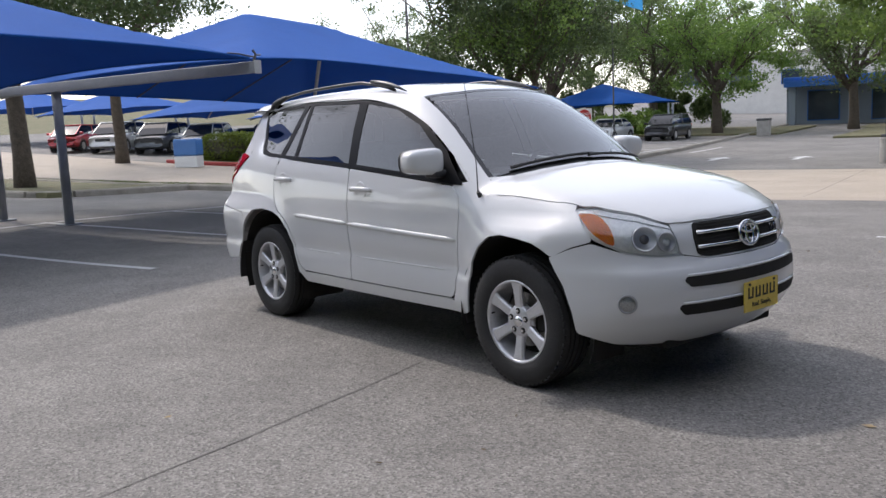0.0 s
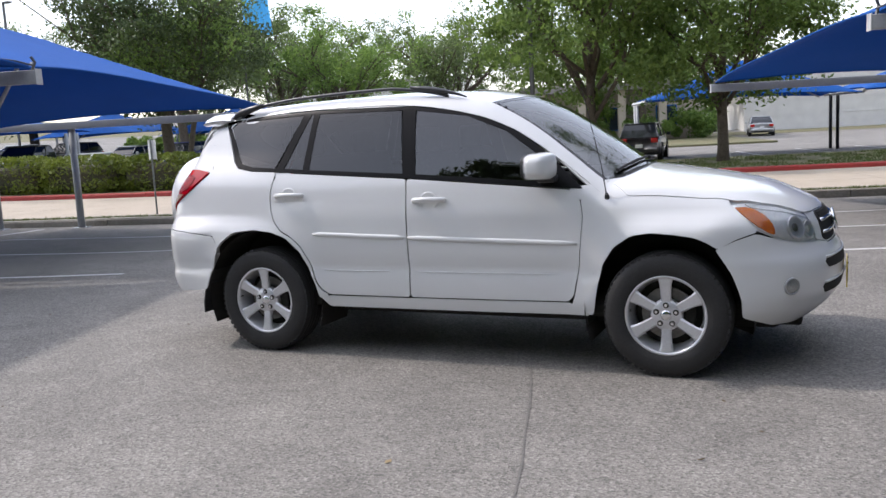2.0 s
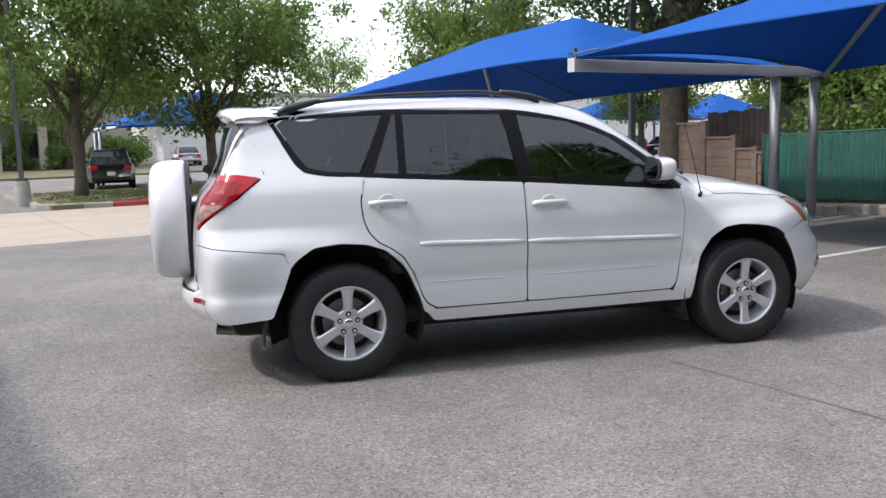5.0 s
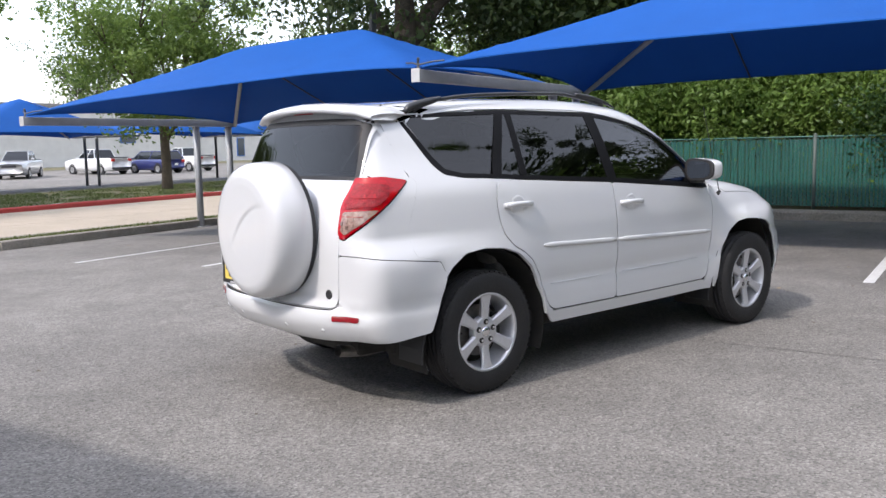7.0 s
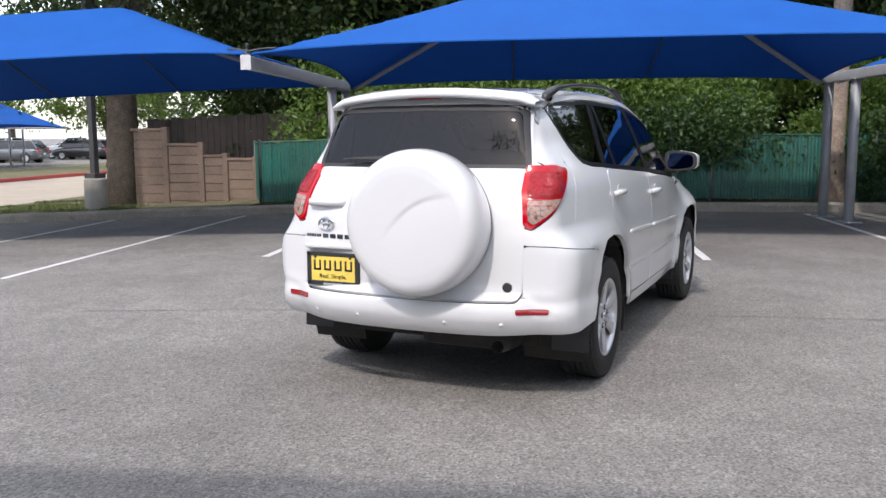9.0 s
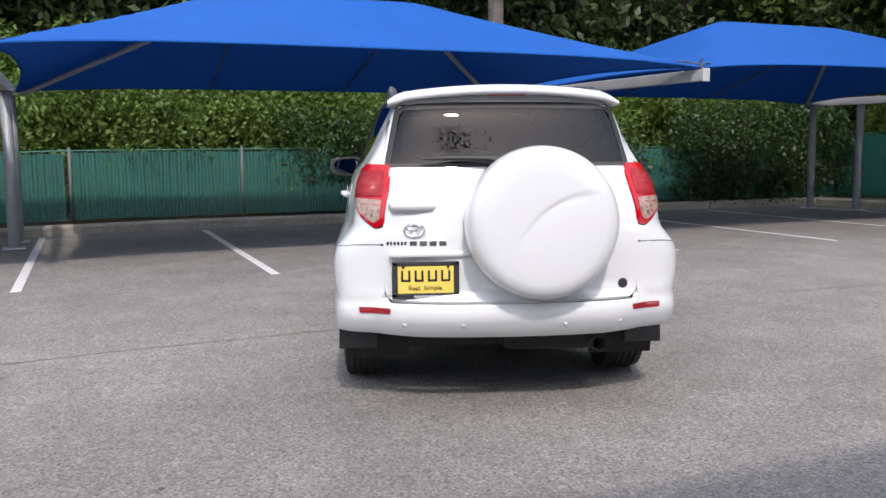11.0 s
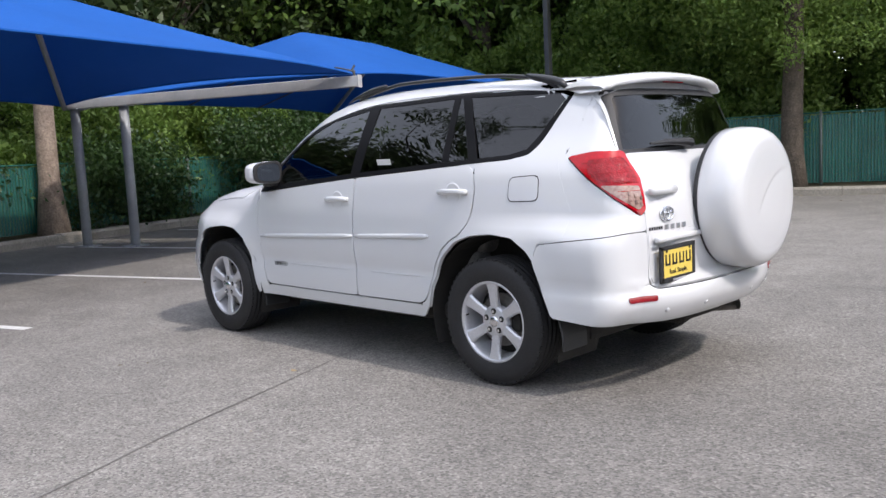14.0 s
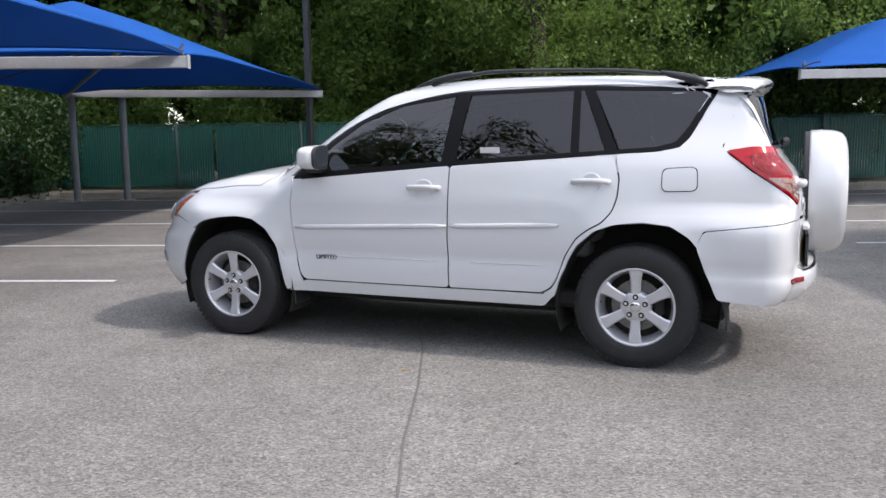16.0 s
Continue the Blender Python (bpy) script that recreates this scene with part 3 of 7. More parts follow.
def canopy_frame(a, b0, b1, z_top, group, posts=(0.785, 0.97), post_mat=None, skew=0.0, label="grey steel cantilever frame on two round posts"):
    root = thing("canopy_frame", Matrix.Identity(4), label, "frame", group)
    p, q = on(a, b0, 0), on(a + skew, b1, 0)
    zt = float(level(a, b0)) + z_top
    p.z = q.z = zt
    d = (q - p).normalized()
    turn = math.atan2(d.y, d.x)
    ln = (q - p).length
    mid = (p + q) / 2
    m = Matrix.Translation(mid) @ Matrix.Rotation(turn, 4, "Z")
    # box beam tapering upward slightly at its free end
    bm = block(ln, 0.11, 0.15, Matrix.Translation((0, 0, -0.085)), 0.008)
    bmesh.ops.transform(bm, matrix=m, verts=bm.verts[:])
    part("beam", bm, STEEL, root)
    part("end_plate", block(0.012, 0.13, 0.175, m @ Matrix.Translation((-ln / 2 - 0.008, 0, -0.085)), 0.003), STEEL, root)
    for k in posts:
        foot = on(a + skew * k, b0 + (b1 - b0) * k)
        top = Vector((foot.x, foot.y, zt - 0.16))
        pst = part("post", rod(foot, top, 0.075, n=20), post_mat or POST, root, smooth=True)
        part("base_plate", block(0.3, 0.3, 0.02, Matrix.Translation(foot + Vector((0, 0, 0.012))) @ Matrix.Rotation(turn, 4, "Z"), 0.004), post_mat or POST, pst)
        part("cap_plate", block(0.24, 0.2, 0.016, Matrix.Translation(top + Vector((0, 0, 0.001))) @ Matrix.Rotation(turn, 4, "Z"), 0.003), post_mat or POST, pst)
    # corner shackle and rope lashing at the free end
    tip = p + Vector((0, 0, 0.05)) + d * 0.06
    part("corner_shackle", tube([tip + Vector((0.0, 0, -0.06)), tip + Vector((0.02, 0.03, 0.03)), tip + Vector((0, 0, 0.09))], 0.018, 6), DARK_POST, root)
    s = Vector((-d.y, d.x, 0))
    for k in (-1, 1):
        part("lashing", tube([tip, tip + s * 0.16 * k + Vector((0, 0, 0.04)) + d * 0.1, tip + s * 0.3 * k + d * 0.16 + Vector((0, 0, 0.05))], 0.012, 5), DARK_POST, root)
    return root


ROWS_A = (8.65, 0.0, -8.75, -17.45)
SKEW_A = (0.0, 0.0, 0.6, 1.75)
for k in range(3):
    canopy(ROWS_A[k + 1] + 0.06, ROWS_A[k] - 0.06, 0.08, 5.25, 2.41, 3.52, 2.75, "canopies along the fence", (SKEW_A[k + 1], SKEW_A[k]))
for a, k in zip(ROWS_A, SKEW_A):
    canopy_frame(a, 0.0, 5.2, 2.385, "canopy frames along the fence", skew=k)
ROWS_D = (8.2, -0.22, -8.9)
for a0, a1 in zip(ROWS_D, ROWS_D[1:]):
    canopy(a1 + 0.06, a0 - 0.06, -9.02, -15.4, 2.39, 3.70, 3.0, "canopies across the aisle")
for a in ROWS_D:
    canopy_frame(a, -8.95, -15.4, 2.36, "canopy frames across the aisle", (0.69, 0.985))
canopy(-21.3, -12.9, -9.15, -14.4, 2.39, 3.58, 2.9, "canopies across the aisle")
for a in (-12.85, -21.3):
    canopy_frame(a, -9.1, -14.3, 2.36, "canopy frames across the aisle")
# rows in the lots beyond the road
for k in range(5):
    b = 1.0 + 9.0 * k
    canopy(34.6, 29.2, b + 0.1, b + 8.9, 2.6, 4.3, 2.6, "canopies in the lot beyond the road")
    for bb in (b, b + 9.0):
        root = thing("canopy_frame", Matrix.Identity(4), "dark steel canopy post pair with a cross beam", "frame", "far canopy frames")
        for aa in (32.6, 33.6):
            part("post", rod(on(aa, bb), on(aa, bb, 2.5), 0.075, n=12), DARK_POST if k % 2 else POST, root, smooth=True)
        part("beam", tube([on(29.2, bb, 2.53), on(34.6, bb, 2.53)], 0.09, 4), STEEL, root)
for k in range(4):
    b = -24.0 - 9.0 * k
    canopy(28.6, 23.0, b, b - 8.8, 2.4, 3.7, 2.6, "canopies in the lot beyond the hedge")
    for aa in (26.4, 27.3):
        part("post", rod(on(aa, b), on(aa, b, 2.35), 0.075, n=12), POST, thing("canopy_frame", Matrix.Identity(4), "grey steel canopy post", "frame", "hedge lot frames"), smooth=True)
for k in range(5):
    b = -20.0 - 9.0 * k
    canopy(52, 46.0, b, b - 8.8, 2.4, 3.9, 2.6, "canopies in the lot beyond the driveway")
    for aa in (49.5, 50.4):
        part("post", rod(on(aa, b), on(aa, b, 2.35), 0.075, n=12), POST, thing("canopy_frame", Matrix.Identity(4), "grey steel canopy post", "frame", "driveway lot frames"), smooth=True)


# ---- fence and wall ----
def slat_fence(name, p0, p1, height, label, seed, gap_chance=0.02, foot=0.16, slatted=True):
    """Chain-link with vertical privacy slats between steel posts, rail on top."""
    root = thing(name, Matrix.Identity(4), label, "fence", kind="structure")
    rnd = random.Random(seed)
    (a0, b0), (a1, b1) = p0, p1
    run = math.hypot(a1 - a0, b1 - b0)
    def at(s, z):
        return on(a0 + (a1 - a0) * s, b0 + (b1 - b0) * s, foot + z)
    n = round(run / 3.0)
    for i in range(n + 1):
        post = part("post", rod(at(i / n, -0.2), at(i / n, height + 0.03), 0.03, n=10), FENCE_POST, root, smooth=True)
        part("cap", rod(at(i / n, height + 0.03), at(i / n, height + 0.06), 0.034, 0.015, n=10), FENCE_POST, post)
    part("top_rail", tube([at(i / n, height) for i in range(n + 1)], 0.014, 8), FENCE_GREEN, root)
    # slats: each a folded strip, slightly uneven
    verts, faces = [], []
    d = (at(1, 0) - at(0, 0)).normalized()
    side = Vector((-d.y, d.x, 0))
    pitch = 0.062 if slatted else 0.31
    count = int(run / pitch)
    for i in range(count):
        if rnd.random() < gap_chance:
            continue
        s = (i + 0.5) / count
        c = at(s, 0) + side * rnd.uniform(-0.004, 0.004)
        w = 0.053
        top = height - 0.03 - rnd.uniform(0, 0.025)
        k = len(verts)
        lean = rnd.uniform(-0.006, 0.006)
        for z in (0.02, top):
            for t, o in ((-0.5, 0.0), (-0.1, 0.007), (0.1, 0.007), (0.5, 0.0)):
                verts.append(c + d * (t * w + lean * (z > 0.1)) + side * o + Vector((0, 0, z)))
        faces += [(k, k + 1, k + 5, k + 4), (k + 1, k + 2, k + 6, k + 5), (k + 2, k + 3, k + 7, k + 6)]
    tagged(shaped("slat_weave", verts, faces, FENCE_GREEN, root), kind="stuff")
    # woven wire over the slats
    verts, faces = [], []
    step = 0.075
    m = int(run / step)
    rows = int(height / step)
    for i in range(m):
        for dirn in (1, -1):
            x0 = i * step
            x1 = x0 + dirn * height
            s0, s1, z0, z1 = x0 / run, x1 / run, 0.02, height - 0.02
            if s1 > 1 or s1 < 0:
                continue
            for sg in (-0.018, 0.018):
                p, q = at(s0, z0) + side * sg, at(s1, z1) + side * sg
                k = len(verts)
                verts += [p - d * 0.002, p + d * 0.002, q + d * 0.002, q - d * 0.002]
                faces.append((k, k + 1, k + 2, k + 3))
    tagged(shaped("wire_weave", verts, faces, FENCE_STEEL, root), kind="stuff")
    return root


slat_fence("fence_east", (2.2, 6.75), (-18.4, 6.85), 1.22, "green slatted chain-link fence on a kerb", 3, 0.006)
slat_fence("fence_return", (2.2, 6.75), (2.8, 8.2), 1.22, "green slatted chain-link fence return", 5)
slat_fence("fence_south", (-18.4, 6.85), (-18.4, -36), 1.5, "green slatted chain-link fence on a kerb", 7, 0.004)

# gate in the south fence
gate = thing("gate", Matrix.Identity(4), "galvanised pipe gate with green mesh and a white notice", "gate")
for b in (-6.7, -8.0, -8.12):
    part("gate_post", rod(on(-18.25, b, 0.1), on(-18.25, b, 1.85), 0.028, n=10), FENCE_STEEL, gate, smooth=True)
for z in (0.3, 1.75):
    part("gate_rail", tube([on(-18.25, -6.7, z), on(-18.25, -8.0, z)], 0.022, 8), FENCE_STEEL, gate)
part("notice", block(0.5, 0.01, 0.36, stand(-18.18, -7.35, 0, 1.15), 0.004), material("notice_plate", (0.42, 0.44, 0.43), 0.5, fine=0.1), gate, "pale notice plate")

# stepped precast wall with its panel courses
wall = thing("wall_precast", Matrix.Identity(4), "stepped tan precast panel wall with block courses", "wall", kind="structure")
a, courses = 2.78, 0.19
for k, (width, height) in enumerate(((0.69, 1.05), (0.55, 1.15), (0.82, 1.42), (0.80, 1.78))):
    base = on(a, 8.25).z - 0.05
    rows_n = int(height / courses)
    for r in range(rows_n):
        c = on(a + width / 2, 8.25)
        c.z = base + (r + 0.5) * height / rows_n
        bm = block(0.10 + 0.012 * (r % 2), width - 0.10, height / rows_n - 0.006, Matrix.Translation(c) @ ROW.to_3x3().to_4x4(), 0.012)
        part("panel", bm, WALL_TAN, wall)
    c = on(a + 0.02, 8.25)
    c.z = base + height / 2 + 0.04
    part("pillar", block(0.17, 0.13, height + 0.1, Matrix.Translation(c) @ ROW.to_3x3().to_4x4(), 0.015), WALL_TAN, wall)
    c = on(a + width / 2, 8.25)
    c.z = base + height + 0.03
    part("coping", block(0.17, width, 0.06, Matrix.Translation(c) @ ROW.to_3x3().to_4x4(), 0.012), WALL_TAN, wall)
    a += width
boards = thing("board_fence", Matrix.Identity(4), "dark weathered board fence behind the wall", "fence", kind="structure")
for i in range(32):
    c = on(1.2 + i * 0.15, 9.6, 1.0)
    part("board", block(0.03, 0.14, 2.1 + 0.05 * math.sin(i * 1.7), Matrix.Translation(c) @ ROW.to_3x3().to_4x4()), DARK_WOOD, boards)


# ---- lamps, signs ----
def area_lamp_post(a, b, h, label, base_h=0.72, heads=1):
    root = thing("area_light", Matrix.Identity(4), label, "street light", "parking lot lights")
    foot = on(a, b, 0.08)
    bm = lathe([(0.0, base_h), (0.2, base_h), (0.225, base_h - 0.03), (0.235, 0.0), (0.235, -0.25), (0, -0.25)], 28, "z")
    bmesh.ops.transform(bm, matrix=Matrix.Translation(foot), verts=bm.verts[:])
    part("concrete_base", bm, CONCRETE, root, "stained round concrete footing")
    z = foot.z + base_h
    part("base_cover", block(0.3, 0.3, 0.1, Matrix.Translation((foot.x, foot.y, z + 0.05)), 0.01), DARK_POST, root)
    part("pole", block(0.13, 0.13, h, Matrix.Translation((foot.x, foot.y, z + h / 2)), 0.012), DARK_POST, root)
    part("head", block(0.6, 0.35, 0.12, Matrix.Translation((foot.x + 0.35, foot.y, z + h)), 0.03), DARK_POST, root)
    return root


area_lamp_post(5.85, 6.95, 8.0, "dark square lamp pole on a concrete footing beside a tree")
area_lamp_post(-17.45, 0.3, 8.0, "dark square lamp pole on a concrete footing by the fence")
area_lamp_post(21.4, -3.72, 9.0, "dark square lamp pole on a concrete footing on the verge")
area_lamp_post(45, -38, 10.0, "tall dark lamp pole in the far lot", 0.6)
area_lamp_post(24.5, 28.0, 9.0, "square lamp pole on a concrete footing on the verge")

WHITE_PLATE = material("sign_white", (0.75, 0.75, 0.73), 0.45, fine=0.05)
RED_PLATE = material("sign_red", (0.5, 0.03, 0.03), 0.45, fine=0.08)
sign = thing("no_entry_sign", stand(22.6, -14.3, -15), "red and white do not enter sign on a thin post", "traffic sign")
part("post", rod((0, 0, -0.1), (0, 0, 2.05), 0.025, n=8), FENCE_STEEL, sign)
part("plate", block(0.72, 0.012, 0.72, Matrix.Translation((0, -0.03, 1.72)), 0.003), WHITE_PLATE, sign)
part("disc", rod((0, -0.037, 1.72), (0, -0.043, 1.72), 0.33, n=32), RED_PLATE, sign)
part("bar", block(0.48, 0.006, 0.11, Matrix.Translation((0, -0.047, 1.72))), WHITE_PLATE, sign)
words("DO NOT", 0.14, WHITE_PLATE, Matrix.Translation((0, -0.045, 1.87)) @ Matrix.Rotation(radians(90), 4, "X"), sign)
words("ENTER", 0.14, WHITE_PLATE, Matrix.Translation((0, -0.045, 1.57)) @ Matrix.Rotation(radians(90), 4, "X"), sign)
for a, b in ((10.0, -12.5), (9.9, -17.8)):
    sgn = thing("small_sign", stand(a, b, 150), "small white notice on a thin steel post", "sign", "small signs on the island")
    part("post", rod((0, 0, -0.1), (0, 0, 1.9), 0.022, n=8), FENCE_STEEL, sgn)
    part("plate", block(0.3, 0.01, 0.45, Matrix.Translation((0, -0.03, 1.65)), 0.003), WHITE_PLATE, sgn)
for b in (0.2, 7.5, 14.0):
    c = on(18.8, b, 0.162)
    words("NO PARKING", 0.12, STRIPE, Matrix.Translation(c) @ ROW.to_3x3().to_4x4() @ Matrix.Rotation(radians(6), 4, "X"), thing("kerb_lettering", Matrix.Identity(4), "white stencilled letters on the red kerb", "road marking", kind="structure"), depth=0.001)
# low blue and white marker cabinet
cab = thing("utility_cabinet", stand(17.6, -31.0, 20), "blue and white utility cabinet by the road", "cabinet")
part("base", block(1.1, 0.6, 0.5, Matrix.Translation((0, 0, 0.25)), 0.02), WHITE_PLATE, cab)
part("hood", block(1.15, 0.65, 0.75, Matrix.Translation((0, 0, 0.88)), 0.08), material("cabinet_blue", (0.06, 0.18, 0.45), 0.4, fine=0.08), cab)
bins = thing("litter_bin", stand(50, -13.9, 0), "pale concrete litter bin at the kerb", "bin")
part("body", block(0.75, 0.75, 1.0, Matrix.Translation((0, 0, 0.5)), 0.05), CONCRETE, bins)
part("lid", block(0.8, 0.8, 0.14, Matrix.Translation((0, 0, 1.08)), 0.04), DARK_POST, bins)
# tall blue flag behind the trees
flag = thing("feather_flag", stand(45, -22.1, 40), "tall light blue feather flag on a pole", "flag")
part("pole", rod((0, 0, 0), (0, 0, 12.5), 0.06, 0.04, n=8), DARK_POST, flag)
verts = [(0.06 + 1.9 * j / 6, 0.2 * math.sin(i * 0.5 + j), 12.5 - 0.36 * i - 0.12 * j) for i in range(11) for j in range(7)]
shaped("cloth", verts, [(i * 7 + j, i * 7 + j + 1, i * 7 + j + 8, i * 7 + j + 7) for i in range(10) for j in range(6)], material("flag_blue", (0.06, 0.42, 0.8), 0.6, fine=0.05), flag)

# ---- buildings ----
STUCCO = material("pale_stucco", (0.66, 0.64, 0.60), 0.85, second=(0.56, 0.54, 0.51), scale=1.2, fine=0.06, bump=0.2)
BEIGE = material("beige_stucco", (0.52, 0.45, 0.36), 0.85, second=(0.43, 0.37, 0.3), scale=1.5, fine=0.08, bump=0.2)
ROOF_GREY = material("roof_grey", (0.30, 0.28, 0.26), 0.8, second=(0.22, 0.205, 0.19), scale=2, fine=0.15)
DARK_GLASS = material("dark_window", (0.03, 0.045, 0.06), 0.08, second=(0.05, 0.07, 0.09), scale=1)
BLUE_TRIM = material("blue_fascia", (0.03, 0.15, 0.5), 0.45, fine=0.08)


def building(a, b0, b1, depth, h, wall_mat, label, windows, parapet=0.35, roof_mat=None, columns=()):
    root = thing("building", Matrix.Identity(4), label, "building")
    turn = ROW.to_3x3().to_4x4()
    c = on(a + depth / 2, (b0 + b1) / 2)
    part("wall", block(b1 - b0, depth, h + 0.6, Matrix.Translation((c.x, c.y, c.z + h / 2 - 0.3)) @ turn, 0.02), wall_mat, root)
    part("roof", block(b1 - b0 + 0.5, depth + 0.5, parapet, Matrix.Translation((c.x, c.y, c.z + h + parapet / 2)) @ turn, 0.04), roof_mat or ROOF_GREY, root)
    for z in (1.3, 2.6, 3.9):
        if z < h - 0.4:
            p = on(a - 0.02, (b0 + b1) / 2, z)
            part("course", block(b1 - b0, 0.03, 0.05, Matrix.Translation(p) @ turn), wall_mat, root)
    for b, z, w, hh in windows:
        p = on(a - 0.03, b, z)
        win = part("window", block(w, 0.08, hh, Matrix.Translation(p) @ turn, 0.01), BLUE_TRIM, root)
        part("pane", block(w - 0.16, 0.03, hh - 0.16, Matrix.Translation(on(a - 0.085, b, z)) @ turn), DARK_GLASS, win)
    for b in columns:
        p = on(a - 1.6, b, h / 2)
        part("column", block(0.6, 0.6, h, Matrix.Translation(p) @ turn, 0.05), wall_mat, root)
    if columns:
        p = on(a - 1.2, (columns[0] + columns[-1]) / 2, h)
        part("porch_roof", block(columns[-1] - columns[0] + 1.2, 2.2, 0.5, Matrix.Translation(p) @ turn, 0.03), roof_mat or ROOF_GREY, root)
    return root


building(70, 14, 88, 14, 5.6, STUCCO, "long pale stucco building with few windows", [(33, 3.0, 1.9, 1.6), (50, 3.0, 1.9, 1.6), (66, 1.6, 1.2, 2.2)])
building(60, -5, 9, 8, 4.2, BEIGE, "beige office building with a columned porch", [(-2, 1.8, 1.6, 1.8), (2, 1.8, 1.6, 1.8), (6, 1.8, 1.6, 1.8)], columns=(-3.5, -0.5, 2.5, 5.5))
building(72, -17, -5, 7, 3.5, material("grey_blue_wall", (0.28, 0.33, 0.38), 0.7, fine=0.1), "grey service building with a blue fascia and open bays", [(-14, 1.6, 2.6, 2.6), (-9, 1.6, 2.6, 2.6)], 0.55, BLUE_TRIM, (-16.2, -11.5, -6.2))
building(120, -45, -15, 14, 8, STUCCO, "pale tall building behind the trees", [(-40, 5, 3, 2), (-33, 5, 3, 2), (-26, 5, 3, 2)])

# ---- the white sport utility vehicle ----
WHITE = material("pearl_white_paint", (0.655, 0.66, 0.665), 0.36, coat=1.0)
BLACK_GLOSS = material("black_gloss_trim", (0.012, 0.012, 0.013), 0.12)
WINDOW_TRIM = material("window_surround", (0.010, 0.010, 0.011), 0.35, fine=0.1, fine_scale=200)
WINDOW_TRIM.node_tree.nodes["Principled BSDF"].inputs["Specular IOR Level"].default_value = 0.08
BLACK_PLASTIC = material("black_plastic", (0.022, 0.022, 0.023), 0.55, fine=0.2, fine_scale=200, bump=0.15, bump_scale=300)
UNDER = material("underbody_dark", (0.012, 0.012, 0.012), 0.9, second=(0.025, 0.022, 0.018), scale=9)
RUBBER = material("tyre_rubber", (0.014, 0.014, 0.015), 0.7, second=(0.022, 0.021, 0.021), scale=12, fine=0.15, fine_scale=90, bump=0.15, bump_scale=120)
ALLOY = material("alloy_silver", (0.62, 0.62, 0.64), 0.30, 0.5, fine=0.05, fine_scale=80)
CHROME = material("chrome", (0.75, 0.76, 0.78), 0.08, 1.0)
MIRROR = material("mirror_glass", (0.33, 0.35, 0.37), 0.03, 1.0)
FOG_RIM = material("fog_lamp_rim", (0.32, 0.32, 0.33), 0.3)
FOG_GLASS = material("fog_lamp_glass", (0.30, 0.31, 0.31), 0.12, 0.4, fine=0.3, fine_scale=160, coat=1.0)
BADGE_GREY = material("badge_grey", (0.12, 0.12, 0.125), 0.3, 0.6)
DISC = material("brake_disc", (0.22, 0.21, 0.20), 0.45, 0.8, fine=0.15, fine_scale=60)
RAIL = material("roof_rail_black", (0.03, 0.031, 0.033), 0.35, fine=0.1, fine_scale=150)
GLASS = glass_material("privacy_glass", (0.08, 0.085, 0.09), ior=1.62)
GLASS_REAR = glass_material("rear_privacy_glass", (0.06, 0.065, 0.07), ior=1.42)
GLASS_FRONT = glass_material("windscreen_glass", (0.55, 0.58, 0.57), ior=2.15)
GLASS_DOOR = glass_material("front_door_glass", (0.16, 0.17, 0.17))
LENS = glass_material("clear_lens", (0.96, 0.97, 0.97), ior=1.4)
TAIL_RED = material("tail_lamp_red", (0.50, 0.001, 0.008), 0.1, second=(0.36, 0.001, 0.006), scale=40, coat=0.1, fine=0.15, fine_scale=110)
TAIL_CLEAR = material("tail_lamp_clear", (0.46, 0.34, 0.28), 0.12, second=(0.20, 0.10, 0.08), scale=60, coat=0.4)
TAIL_RIB = material("tail_lamp_rib", (0.38, 0.005, 0.009), 0.2, coat=0.3)
REFLEX = material("bumper_reflector", (0.30, 0.008, 0.014), 0.15, second=(0.22, 0.004, 0.01), scale=60, coat=1.0)
TAIL_DARK = material("tail_lamp_cell", (0.16, 0.10, 0.08), 0.2, coat=1.0)
AMBER = material("amber_lens", (0.95, 0.27, 0.003), 0.15, second=(0.80, 0.16, 0.002), scale=38, coat=1.0, bump=0.4, bump_scale=120)
REFLECTOR = material("lamp_reflector", (0.90, 0.90, 0.90), 0.28, 0.25, fine=0.1, fine_scale=60)
SEAT_CLOTH = material("seat_cloth", (0.16, 0.155, 0.15), 0.85, fine=0.2, fine_scale=90, bump=0.2)
PLATE_YELLOW = material("plate_yellow", (0.78, 0.58, 0.11), 0.45, fine=0.06, fine_scale=40)
PLATE_DARK = material("plate_lettering", (0.02, 0.018, 0.016), 0.5)

HUB = 1.33
WZ = eased((0.22, 0.34, 0.42, 0.52, 0.57, 0.66, 0.76, 0.88, 1.0, 1.1, 1.17, 1.35, 1.56, 1.72), (0.775, 0.812, 0.826, 0.828, 0.820, 0.832, 0.836, 0.828, 0.812, 0.795, 0.775, 0.715, 0.625, 0.55))
PLAN_LOW = eased((-2.4, -2.2, -1.95, -1.65, -1.2, -0.5, 0.3, 0.85, 1.05, 1.33, 1.6, 1.85, 2.05, 2.3), (0.10, 0.025, -0.004, -0.012, 0, 0.004, 0.016, 0.034, 0.026, 0.002, 0.004, 0.016, 0.035, 0.12))
PLAN_HIGH = eased((-2.4, -2.15, -1.8, -1.6, -1.2, -0.6, 0.3, 0.7, 1.0, 1.35, 1.7, 2.0, 2.3), (0.18, 0.085, 0.046, 0.026, 0.006, 0, 0.008, 0.022, 0.036, 0.05, 0.075, 0.2, 0.4))
PLAN_ROOF = eased((-2.1, -1.95, -1.6, -1.1, -0.4), (0.035, 0.045, 0.045, 0.02, 0))
